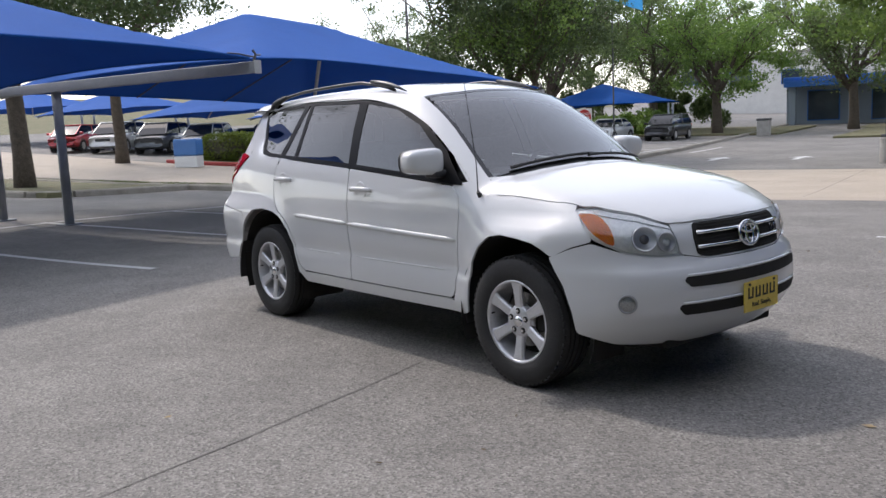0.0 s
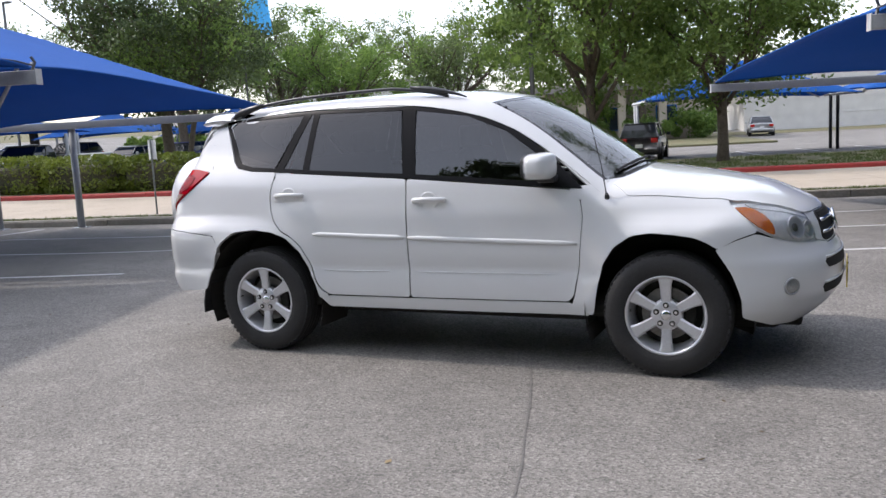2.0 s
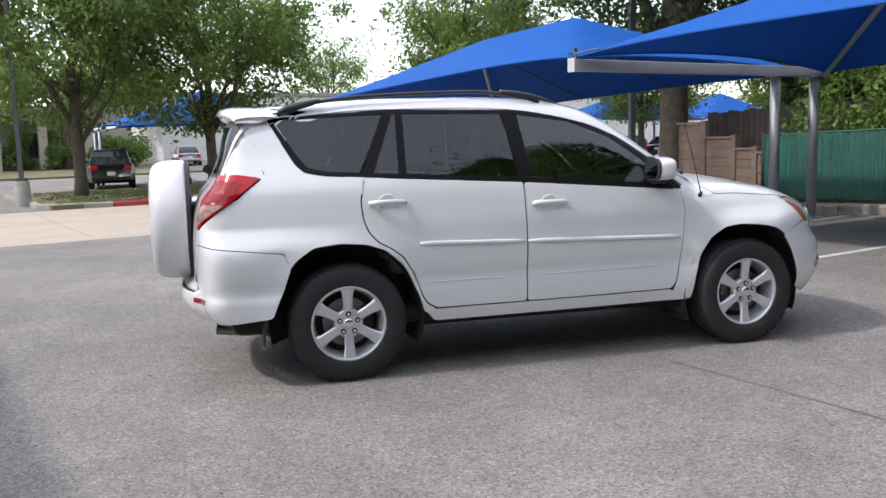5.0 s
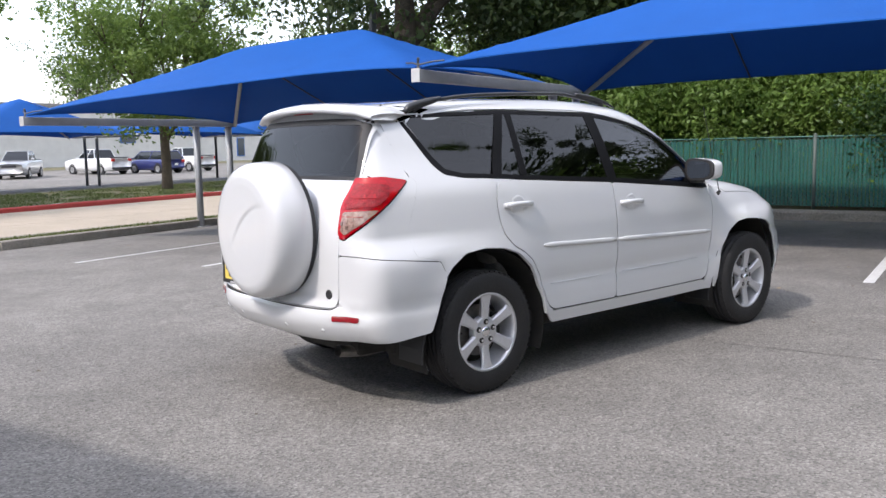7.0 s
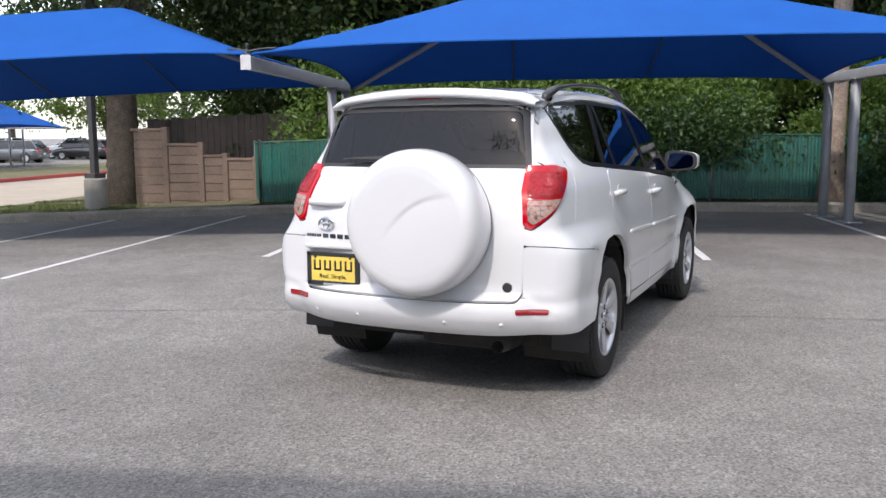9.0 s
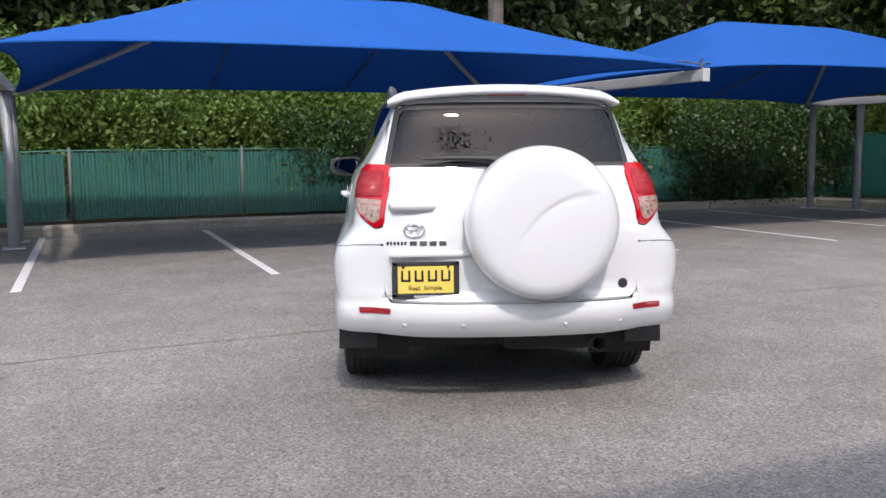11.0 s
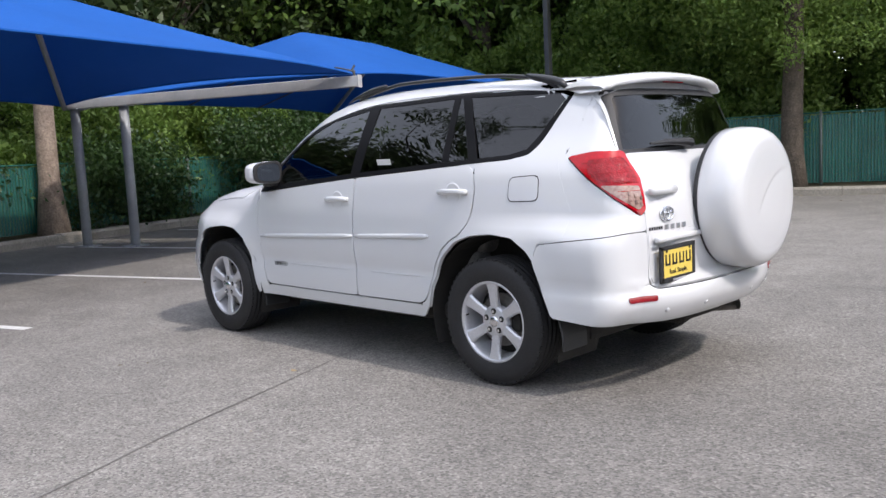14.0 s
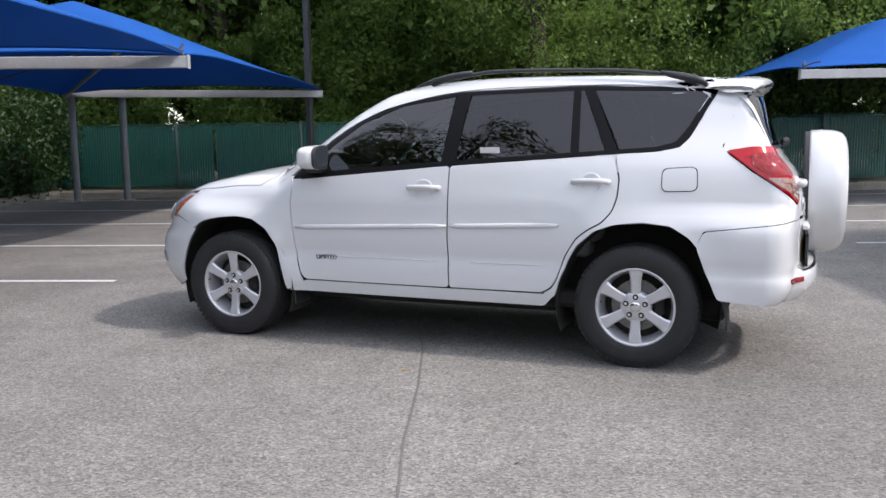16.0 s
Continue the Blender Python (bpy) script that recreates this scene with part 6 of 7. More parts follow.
# a soft swage sweeps over the face of the cover, the lower side pressed in
ts = np.linspace(0, 1, 60)
sweep = np.stack([0.145 * (1 - ts) ** 2 - 0.02 * ts * (1 - ts) - 0.26 * ts**2, -0.089 * (1 - ts) ** 2 + 0.34 * ts * (1 - ts) + 0.153 * ts**2], 1)
for v in bm.verts:
    if v.co.x < -2.40:
        c = np.array([v.co.y + 0.122, v.co.z - 0.95])
        d = np.linalg.norm(sweep - c, axis=1)
        k = int(d.argmin())
        if 0 < k < 59:
            tan = sweep[k + 1] - sweep[k - 1]
            if tan[0] * (c[1] - sweep[k][1]) - tan[1] * (c[0] - sweep[k][0]) > 0:
                v.co.x += 0.0075 * math.sin(math.pi * ts[k]) ** 0.6 * min(1.0, d[k] / 0.016) * math.exp(-d[k] / 0.055)
cover = part("spare_wheel_cover", bm, WHITE, suv, "white hard spare wheel cover", smooth=True)
bm = lathe([(0.0, 0), (0.36, 0.0), (0.362, 0.03), (0.0, 0.04)], 48)
bmesh.ops.transform(bm, matrix=Matrix.Translation((-2.19, -0.122, 0.95)) @ Matrix.Rotation(radians(90), 4, "Z"), verts=bm.verts[:])
part("spare_wheel_back", bm, BLACK_PLASTIC, cover)
part("spare_carrier", block(0.12, 0.2, 0.2, Matrix.Translation((-2.17, -0.105, 0.95)), 0.02), BLACK_PLASTIC, suv)
part("carrier_catch", block(0.05, 0.12, 0.05, Matrix.Translation((-2.2, -0.20, 1.19)), 0.012), BLACK_PLASTIC, suv)
# aerial, fuel door, trim badges, door sticker
p, g = skin_at("side", 1.01, 0.995, -1)
ant = part("aerial_base", rod(p - g * 0.01, p + g * 0.018 + Vector((0, 0, 0.012)), 0.016, 0.010, 12), BLACK_PLASTIC, suv)
part("aerial_mast", tube([p + g * 0.015, p + Vector((-0.03, 0.01, 0.18)), p + Vector((-0.14, 0.04, 0.62))], [0.004, 0.003, 0.002], 6), BLACK_PLASTIC, ant)
fuel = skin("fuel_door", [(-1.462, 1.115), (-1.64, 1.125), (-1.645, 1.0), (-1.462, 0.995)], "side", WHITE, suv, off=0.0035, rim=0.006, s=1, corner=0.035)
skin("fuel_door_gap", [(-1.457, 1.12), (-1.645, 1.13), (-1.65, 0.995), (-1.457, 0.99)], "side", UNDER, fuel, off=0.0008, rim=0, s=1, corner=0.037)
for s in (-1, 1):
    p, g = skin_at("side", 0.62, 0.553, s)
    if s > 0:
        words("LIMITED", 0.042, BADGE_GREY, Matrix.Translation(p + g * 0.003) @ Matrix.Rotation(radians(180), 4, "Z") @ Matrix.Rotation(radians(90), 4, "X"), suv, "badge_letters", 0.003)
p, g = skin_at("side", -0.465, 1.222, 1)
part("window_sticker", block(0.12, 0.002, 0.035, Matrix.Translation(p + g * 0.003) @ Matrix.Rotation(radians(-14), 4, "X")), WHITE_PLATE, suv, "small white sticker")
# underside, exhaust, interior
part("underbody", block(3.7, 1.2, 0.14, Matrix.Translation((0.05, 0, 0.31)), 0.04), UNDER, suv)
part("floor_pan", block(2.1, 1.5, 0.1, Matrix.Translation((0, 0, 0.35)), 0.03), UNDER, suv)
part("engine_block", block(0.75, 0.95, 0.55, Matrix.Translation((1.42, 0, 0.6)), 0.1), UNDER, suv)
part("cargo_floor", block(0.9, 0.96, 0.35, Matrix.Translation((-1.55, 0, 0.55)), 0.05), UNDER, suv)
part("chin", block(0.25, 0.95, 0.07, Matrix.Translation((1.88, 0, 0.27)), 0.02), UNDER, suv)
for x in (-HUB, HUB):
    part("axle", rod((x, -0.62, 0.33), (x, 0.62, 0.33), 0.045, n=12), UNDER, suv)
part("exhaust", tube([(-1.4, -0.42, 0.27), (-1.9, -0.46, 0.27), (-2.08, -0.47, 0.30)], [0.03, 0.03, 0.033], 14, closed_ends=False), DISC, suv, "steel tail pipe")
part("silencer", block(0.26, 0.55, 0.16, Matrix.Translation((-1.86, -0.25, 0.33)), 0.05), UNDER, suv)
for s in (-1, 1):
    skin("inner_lining", [(-1.9, 0.95), (-1.9, 1.18), (-1.2, 1.18), (-0.2, 1.12), (0.9, 1.03), (0.87, 0.9), (0.84, 0.5), (0.78, 0.36), (-0.72, 0.36), (-0.95, 0.7), (-1.15, 0.87)], "side", UNDER, suv, off=-0.03, rim=0, s=s, cell=0.08)
part("dashboard", block(0.45, 1.32, 0.26, Matrix.Translation((0.72, 0, 0.98)), 0.09, 4), SEAT_CLOTH, suv, smooth=True)


def seat(x, y, wide):
    root = part("seat", block(0.5, wide, 0.16, Matrix.Translation((x, y, 0.66)), 0.05, 3), SEAT_CLOTH, suv, smooth=True)
    part("seat_back", block(0.15, wide, 0.62, Matrix.Translation((x - 0.30, y, 0.98)) @ Matrix.Rotation(radians(-14), 4, "Y"), 0.06, 3), SEAT_CLOTH, root, smooth=True)
    for k in ((0,) if wide < 0.7 else (-0.38, 0.38)):
        part("head_rest", block(0.10, 0.25, 0.17, Matrix.Translation((x - 0.40, y + k, 1.36)), 0.04, 3), SEAT_CLOTH, root, smooth=True)


seat(0.12, -0.36, 0.5)
seat(0.12, 0.36, 0.5)
seat(-0.78, 0.0, 1.25)
pts = [Vector((0.46, 0.36, 1.02)) + Matrix.Rotation(radians(-28), 3, "Y") @ Vector((0, 0.18 * math.cos(t), 0.18 * math.sin(t))) for t in np.linspace(0, 2 * math.pi, 25)]
part("steering_wheel", tube(pts, 0.016, 8, closed_ends=False), BLACK_PLASTIC, suv, smooth=True)
skin("headlining", [(-1.75, -0.52), (-1.75, 0.52), (0.2, 0.5), (0.2, -0.5)], "top", SEAT_CLOTH, suv, off=-0.03, rim=0, cell=0.1)


# wheels
def road_wheel():
    """Tyre with grooved tread, six-spoke alloy, disc and nuts; its outer face looks to +y."""
    prof = [(0.213, 0.098), (0.232, 0.110), (0.262, 0.1155), (0.30, 0.114), (0.327, 0.106), (0.342, 0.088), (0.3485, 0.07)]
    for g0 in (0.052, 0.018, -0.018, -0.052):
        prof += [(0.350, g0 + 0.008), (0.342, g0 + 0.006), (0.342, g0 - 0.006), (0.350, g0 - 0.008)]
    prof += [(0.3485, -0.07), (0.342, -0.088), (0.327, -0.106), (0.26, -0.1155), (0.213, -0.098)]
    wheel = part("wheel", lathe(prof, 72), RUBBER, None, smooth=True)
    for v in wheel.data.vertices:
        v.co.z = max(v.co.z, -0.346)
    bm = bmesh.new()
    # shoulder blocks of the tread
    for i in range(60):
        t = 2 * math.pi * i / 60
        for sy in (-1, 1):
            q = block(0.012, 0.030, 0.022, Matrix.Rotation(-t, 4, "Y") @ Matrix.Translation((0.3365, sy * 0.086, 0)))
            me_tmp = bpy.data.meshes.new("tmp")
            q.to_mesh(me_tmp)
            q.free()
            bm.from_mesh(me_tmp)
            bpy.data.meshes.remove(me_tmp)
    for v in bm.verts:
        v.co.z = max(v.co.z, -0.347)
    tagged(part("tread", bm, RUBBER, wheel), kind="stuff")
    part("rim_barrel", lathe([(0.224, 0.096), (0.224, 0.104), (0.216, 0.106), (0.208, 0.100), (0.203, 0.08), (0.188, 0.02), (0.188, -0.07), (0.206, -0.10)], 64), ALLOY, wheel, smooth=True)
    for i in range(6):
        bm = bmesh.new()
        rows_ = ((0.040, 0.032, 0.080, 0.040), (0.085, 0.028, 0.085, 0.034), (0.13, 0.029, 0.090, 0.028), (0.172, 0.033, 0.095, 0.024), (0.208, 0.043, 0.098, 0.02))
        rings = []
        for r, w, y, th in rows_:
            rings.append([bm.verts.new(c) for c in ((-w, y - 0.008, r), (-w * 0.72, y, r), (w * 0.72, y, r), (w, y - 0.008, r), (w * 0.85, y - th, r), (-w * 0.85, y - th, r))])
        for a_, b_ in zip(rings, rings[1:]):
            for j in range(6):
                bm.faces.new((a_[j], a_[(j + 1) % 6], b_[(j + 1) % 6], b_[j]))
        bm.faces.new(rings[0])
        bm.faces.new(rings[-1][::-1])
        bmesh.ops.recalc_face_normals(bm, faces=bm.faces[:])
        bmesh.ops.transform(bm, matrix=Matrix.Rotation(i * math.pi / 3, 4, "Y"), verts=bm.verts[:])
        part("spoke", bm, ALLOY, wheel)
    part("hub", lathe([(0.0, 0.084), (0.03, 0.086), (0.076, 0.0845), (0.086, 0.078), (0.088, 0.04)], 40), ALLOY, wheel, smooth=True)
    part("hub_cap", lathe([(0.0, 0.096), (0.02, 0.095), (0.029, 0.091), (0.031, 0.082)], 28), CHROME, wheel, smooth=True)
    for i in range(5):
        t = 2 * math.pi * (i + 0.25) / 5
        c = Vector((0.056 * math.cos(t), 0, 0.056 * math.sin(t)))
        # dark disc proud of the hub, its colour standing for a well's shade
        part("nut_well_shade", rod(c + Vector((0, 0.0775, 0)), c + Vector((0, 0.0872, 0)), 0.0165, n=14), UNDER, wheel)
        part("wheel_nut", rod(c + Vector((0, 0.07, 0)), c + Vector((0, 0.0935, 0)), 0.0115, 0.009, 6), CHROME, wheel)
    part("brake_disc", lathe([(0.06, 0.02), (0.145, 0.02), (0.145, 0.0), (0.06, 0.0)], 40), DISC, wheel)
    part("caliper", block(0.06, 0.05, 0.14, Matrix.Translation((-0.12, 0.02, 0.02)), 0.012), UNDER, wheel)
    part("backing", lathe([(0.0, -0.02), (0.187, -0.02), (0.187, -0.03)], 32), UNDER, wheel)
    part("valve", rod((0.195, 0.075, 0.02), (0.19, 0.10, 0.02), 0.004, n=6), UNDER, wheel)
    return wheel


first = road_wheel()
first.parent = suv
TRACK = 0.748
for x, s, spin in ((HUB, 1, 8), (-HUB, 1, 22), (HUB, -1, 0), (-HUB, -1, 0)):
    m = Matrix.Translation((x, s * TRACK, 0.347)) @ Matrix.Rotation(0 if s > 0 else math.pi, 4, "Z")
    if x == HUB and s > 0:
        first.matrix_basis = m
    else:
        copy_thing(first, m)

# ---- plants ----
def leaf_mesh(name, centres, sizes, mat, seed, parent=None, droop=0.3, stretch=0.5):
    """Many single leaves: a bent diamond each, turned at random."""
    rng = np.random.default_rng(seed)
    n = len(centres)
    t = rng.normal(size=(n, 3))
    t[:, 2] -= droop
    t /= np.linalg.norm(t, axis=1)[:, None]
    o = rng.normal(size=(n, 3))
    o -= (o * t).sum(1)[:, None] * t
    o /= np.linalg.norm(o, axis=1)[:, None]
    k = np.cross(t, o)
    s = np.asarray(sizes)[:, None]
    c = np.asarray(centres)
    v = np.empty((n, 4, 3))
    v[:, 0], v[:, 2] = c - t * s * 0.5, c + t * s * 0.5
    v[:, 1], v[:, 3] = c + o * s * 0.5 * stretch + k * s * 0.12, c - o * s * 0.5 * stretch + k * s * 0.12
    me = bpy.data.meshes.new(name)
    me.vertices.add(4 * n)
    me.vertices.foreach_set("co", v.reshape(-1))
    me.loops.add(4 * n)
    me.loops.foreach_set("vertex_index", np.arange(4 * n, dtype=np.int32))
    me.polygons.add(n)
    me.polygons.foreach_set("loop_start", np.arange(0, 4 * n, 4, dtype=np.int32))
    me.update()
    me.validate()
    me.materials.append(mat)
    ob = new(name, me)
    if parent:
        ob.parent = parent
    return ob


def limb_paths(rng, base, height, spread, count, start):
    """Limbs that leave the trunk, rise and fork."""
    out = []
    for i in range(count):
        ang = 2 * math.pi * (i + rng.uniform(-0.3, 0.3)) / count
        z0 = height * rng.uniform(start, start + 0.25)
        p = np.array([0, 0, z0])
        reach = spread * rng.uniform(0.65, 1.0)
        top = height * rng.uniform(0.72, 1.0)
        pts = [p]
        for s in (0.25, 0.5, 0.75, 1.0):
            q = np.array([math.cos(ang) * reach * s, math.sin(ang) * reach * s, z0 + (top - z0) * s**0.8])
            q[:2] += rng.normal(size=2) * 0.06 * spread
            q[2] += rng.normal() * 0.03 * height
            pts.append(q)
        out.append(pts)
    return out


def tree(name, m, height, spread, trunk_r, leaf_mat, bark, seed, label, leaves=6000, leaf=0.16, crown_low=0.35, limbs=7, fork=0.25, clump=0.85, group="", sparse=0.0, lean=0.0, clumps=38, flare=1.45):
    rng = np.random.default_rng(seed)
    root = thing(name, m, label, "tree", group)
    paths = limb_paths(rng, None, height, spread, limbs, fork)
    trunk = [(0.12 * trunk_r * math.sin(k * 1.3) + lean * k / 7, 0.1 * trunk_r * math.cos(k), height * (fork + 0.35) * k / 7) for k in range(8)]
    trunk[0] = (trunk[0][0], trunk[0][1], -0.25)
    radii = [trunk_r * (flare, 1.08, 1.0, 0.95, 0.9, 0.8, 0.65, 0.45)[k] for k in range(8)]
    part("trunk", tube(trunk, radii, 14), bark, root, smooth=True)
    centres, weights = [], []
    for pts in paths:
        shift = np.array([lean * pts[0][2] / (height * (fork + 0.35)), 0, 0])
        pts = [p + shift for p in pts]
        bm = tube([Vector(p) for p in pts], [trunk_r * f for f in (0.5, 0.36, 0.24, 0.14, 0.05)], 7)
        for s in range(2, 5):
            for _ in range(2):
                d = rng.normal(size=3) * spread * 0.28
                d[2] = abs(d[2]) * 0.8
                q = pts[s] + d
                tube([Vector(pts[s - 1]), Vector((pts[s] + q) / 2), Vector(q)], [trunk_r * 0.16, trunk_r * 0.1, trunk_r * 0.03], 5, bm)
                centres.append(q)
            centres.append(pts[s])
        part("limb", bm, bark, root, smooth=True)
    # more clump centres through the crown, kept off the middle
    for _ in range(int(clumps * (1 - sparse))):
        d = rng.normal(size=3)
        d /= np.linalg.norm(d)
        rr = rng.uniform(0.45, 1.0) ** 0.6
        z = height * (crown_low + (1 - crown_low) * (0.5 + 0.5 * d[2] * rr))
        wide = spread * (0.55 + 0.45 * math.sin(math.pi * min(1, max(0.05, (z / height - crown_low) / (1 - crown_low) * 0.85 + 0.12))))
        centres.append(np.array([d[0] * rr * wide, d[1] * rr * wide, z]))
    centres = np.array(centres)
    centres = centres[centres[:, 2] > height * crown_low * 0.8]
    pick = rng.integers(0, len(centres), leaves)
    off = rng.normal(size=(leaves, 3)) * clump * np.array([0.62, 0.62, 0.4]) * (0.5 + 0.7 * rng.random((len(centres), 1))[pick])
    pos = centres[pick] + off
    ob = leaf_mesh("crown", pos, leaf * rng.uniform(0.6, 1.35, leaves), leaf_mat, seed + 1, root)
    ob["kind"] = "stuff"
    return root


def thicket(name, a0, a1, b0, b1, z0, z1, leaves, leaf, mat, seed, label, lumps=60, kind="stuff", big=1.0):
    """An uneven bank of leaves over a stretch of ground."""
    rng = np.random.default_rng(seed)
    c = np.stack([rng.uniform(a0, a1, lumps), rng.uniform(b0, b1, lumps), rng.uniform(0.0, 1.0, lumps) ** 0.9 * (z1 - z0) + z0], 1)
    size = rng.uniform(0.45, 1.05, lumps)[:, None] * big
    pick = rng.integers(0, lumps, leaves)
    d = rng.normal(size=(leaves, 3))
    d /= np.linalg.norm(d, axis=1)[:, None]
    q = c[pick] + d * size[pick] * rng.uniform(0.35, 1.0, (leaves, 1)) * np.array([1.0, 0.8, 0.75])
    q = q[q[:, 2] > z0 - 0.2]
    m = np.array(ROW)
    x = m[0, 0] * q[:, 1] + m[0, 1] * q[:, 0] + m[0, 3]
    y = m[1, 0] * q[:, 1] + m[1, 1] * q[:, 0] + m[1, 3]
    z = q[:, 2] + level(q[:, 0], q[:, 1])
    ob = leaf_mesh(name, np.stack([x, y, z], 1), leaf * rng.uniform(0.6, 1.4, len(q)), mat, seed + 9)
    return tagged(ob, label, "bushes", kind=kind)


# by the lot's corner and along the fence
tree("tree", stand(5.95, 8.4), 10.5, 5.4, 0.33, LEAF_DARK, BARK, 11, "large broad tree with dark furrowed trunk by the wall", 42000, 0.19, 0.33, 9, 0.26, 1.0, clumps=95)
tree("tree", stand(-8.75, 6.5), 9, 3.2, 0.17, LEAF_DARK, PALE_BARK, 12, "tree with a pale flared trunk at the fence", 12000, 0.16, 0.5, 7, 0.5, 0.9, flare=2.0)
tree("tree", stand(-17.75, -4.9), 9.5, 4.4, 0.21, LEAF_BRIGHT, BARK, 13, "feathery light green tree before the fence with a stout grey trunk", 90000, 0.10, 0.27, 10, 0.36, 0.9, clumps=110, flare=1.6)
E_ROW = ((-1.5, 10.5, 10), (-5.5, 12.0, 12), (-10.5, 11.0, 11), (-15.0, 10.0, 12), (-19.5, 11.5, 11), (3.0, 13.5, 11), (-3.0, 17, 14), (-9, 18, 14), (-16, 17, 13), (-24, 15, 13))
for k, (a, b, h) in enumerate(E_ROW):
    h *= 0.72
    tree("tree", stand(a, b), h, h * 0.38, 0.18, (LEAF_DARK, LEAF_MID, LEAF_DARK)[k % 3], BARK, 30 + k, "wild tree in the wood behind the fence", 7000, 0.26, 0.25, 7, 0.3, 1.1, "wood behind the fence")
S_ROW = ((-20.5, 3.2, 12), (-21.2, -0.8, 13), (-22.5, 6.2, 12), (-20.8, -9.5, 10), (-22.0, -14.5, 11), (-21.5, -20, 11), (-25, -4, 14), (-26, -11, 13), (-27, 2, 14), (-25, -26, 12), (-30, -18, 14))
for k, (a, b, h) in enumerate(S_ROW):
    h *= 0.75
    tree("tree", stand(a, b), h, h * 0.36, 0.19, (LEAF_MID, LEAF_BRIGHT, LEAF_MID)[k % 3], BARK, 60 + k, "wild tree in the wood behind the fence", 7000, 0.25, 0.3, 7, 0.38, 1.05, "wood behind the fence", 0.2)
thicket("undergrowth", -18.0, 1.6, 7.4, 9.6, 0.2, 3.3, 120000, 0.115, LEAF_MID, 91, "overgrown bushes hanging over the fence", 150, big=1.15)
thicket("undergrowth", -6.5, 0.5, 7.1, 8.4, 1.0, 2.6, 11000, 0.095, LEAF_BRIGHT, 92, "fresh green bushes hanging over the fence", 9, big=1.25)
thicket("undergrowth", -18.0, 4.0, 9.3, 11.0, 0.2, 5.6, 120000, 0.13, LEAF_DARK, 93, "dark bushes in the wood", 210)
thicket("undergrowth", -20.8, -19.3, -26, 8.0, 0.2, 4.5, 110000, 0.115, LEAF_MID, 94, "dark bushes in the wood", 190)
thicket("undergrowth", -20.5, -19.0, -14, 6.0, 1.0, 3.2, 16000, 0.11, LEAF_MID, 95, "sunlit bushes behind the fence", 60)
thicket("undergrowth", -22.0, -20.0, -26, 9.0, 2.5, 8.4, 210000, 0.125, LEAF_MID, 101, "tall foliage of the wood", 420)
# light green leaves in front also stand in for sun on the wood's face
thicket("undergrowth", -20.0, -18.9, -15, -2.0, 2.2, 8.6, 120000, 0.10, LEAF_BRIGHT, 102, "feathery light green foliage of the wood, paler as if sunlit", 150)
thicket("undergrowth", -18.0, 5.5, 9.6, 11.6, 2.8, 7.6, 180000, 0.135, LEAF_DARK, 103, "tall dark foliage of the wood", 330)
thicket("undergrowth", -17.0, 0.5, 7.0, 8.2, 1.6, 3.0, 13000, 0.10, LEAF_BRIGHT, 104, "fresh green bushes hanging over the fence", 13, big=1.3)
thicket("undergrowth", -20.4, -18.9, -26, 11, 0.8, 3.6, 100000, 0.115, LEAF_MID, 105, "dense dark bushes behind the fence", 300)
thicket("undergrowth", -27.0, -18.5, 7.2, 16.0, 0.8, 8.0, 50000, 0.26, LEAF_DARK, 106, "tall dark foliage at the corner of the wood", 200)
thicket("undergrowth", -24.0, 2.0, 14.0, 18.0, 0.2, 6.0, 60000, 0.32, LEAF_DARK, 107, "deep dark bushes far in the wood", 190, big=1.3)
thicket("undergrowth", -26.0, -22.5, -30, 10.0, 0.5, 9.0, 45000, 0.36, LEAF_DARK, 108, "deep dark foliage far in the wood", 190, big=1.4)
thicket("undergrowth", -24.5, -22.5, -2.0, 16.0, 0.5, 6.5, 34000, 0.40, LEAF_DARK, 109, "deep dark foliage behind the corner of the wood", 150, big=1.5)
thicket("undergrowth", -25.5, -21.5, -22, 12.0, 7.0, 15.2, 150000, 0.24, LEAF_DARK, 110, "high crowns of the wood", 420, big=1.3)
thicket("undergrowth", -25.0, -23.4, -18, -6.0, 2.0, 9.5, 26000, 0.30, LEAF_DARK, 111, "deep dark foliage far in the wood", 110, big=1.4)
thicket("undergrowth", -26.5, -24.6, -10, 2.0, 0.3, 5.5, 20000, 0.38, LEAF_DARK, 112, "deep dark foliage far in the wood", 110, big=1.4)
thicket("ivy", -7.6, -4.6, 6.55, 6.8, 0.9, 1.9, 6500, 0.09, LEAF_IVY, 99, "ivy hanging over the top of the fence", 40)
thicket("ivy", -12.0, -9.2, 6.45, 6.75, 0.2, 1.5, 9000, 0.10, LEAF_IVY, 96, "ivy climbing over the fence", 60)
thicket("ivy", -18.2, -13.5, 6.3, 6.8, 0.2, 2.2, 12000, 0.11, LEAF_IVY, 97, "ivy climbing over the fence", 60)
thicket("undergrowth", 1.4, 6.0, 10.2, 13.5, 0.3, 4.5, 22000, 0.15, LEAF_MID, 98, "bushes behind the wall", 70)
# verge trees beyond the road
tree("tree", stand(23.6, -1.6), 8.6, 4.6, 0.2, LEAF_VERGE, BARK, 20, "young spreading tree on the verge", 22000, 0.21, 0.27, 9, 0.2, 0.85, "verge trees", clumps=85)
tree("tree", stand(24.0, 3.2), 8.2, 4.4, 0.19, LEAF_VERGE, BARK, 21, "young spreading tree on the verge", 22000, 0.21, 0.27, 9, 0.2, 0.85, "verge trees", clumps=85)
tree("tree", stand(23.4, 15.6), 8.0, 4.0, 0.2, LEAF_VERGE, BARK, 22, "young spreading tree on the verge", 22000, 0.21, 0.27, 8, 0.2, 0.85, "verge trees", clumps=85)
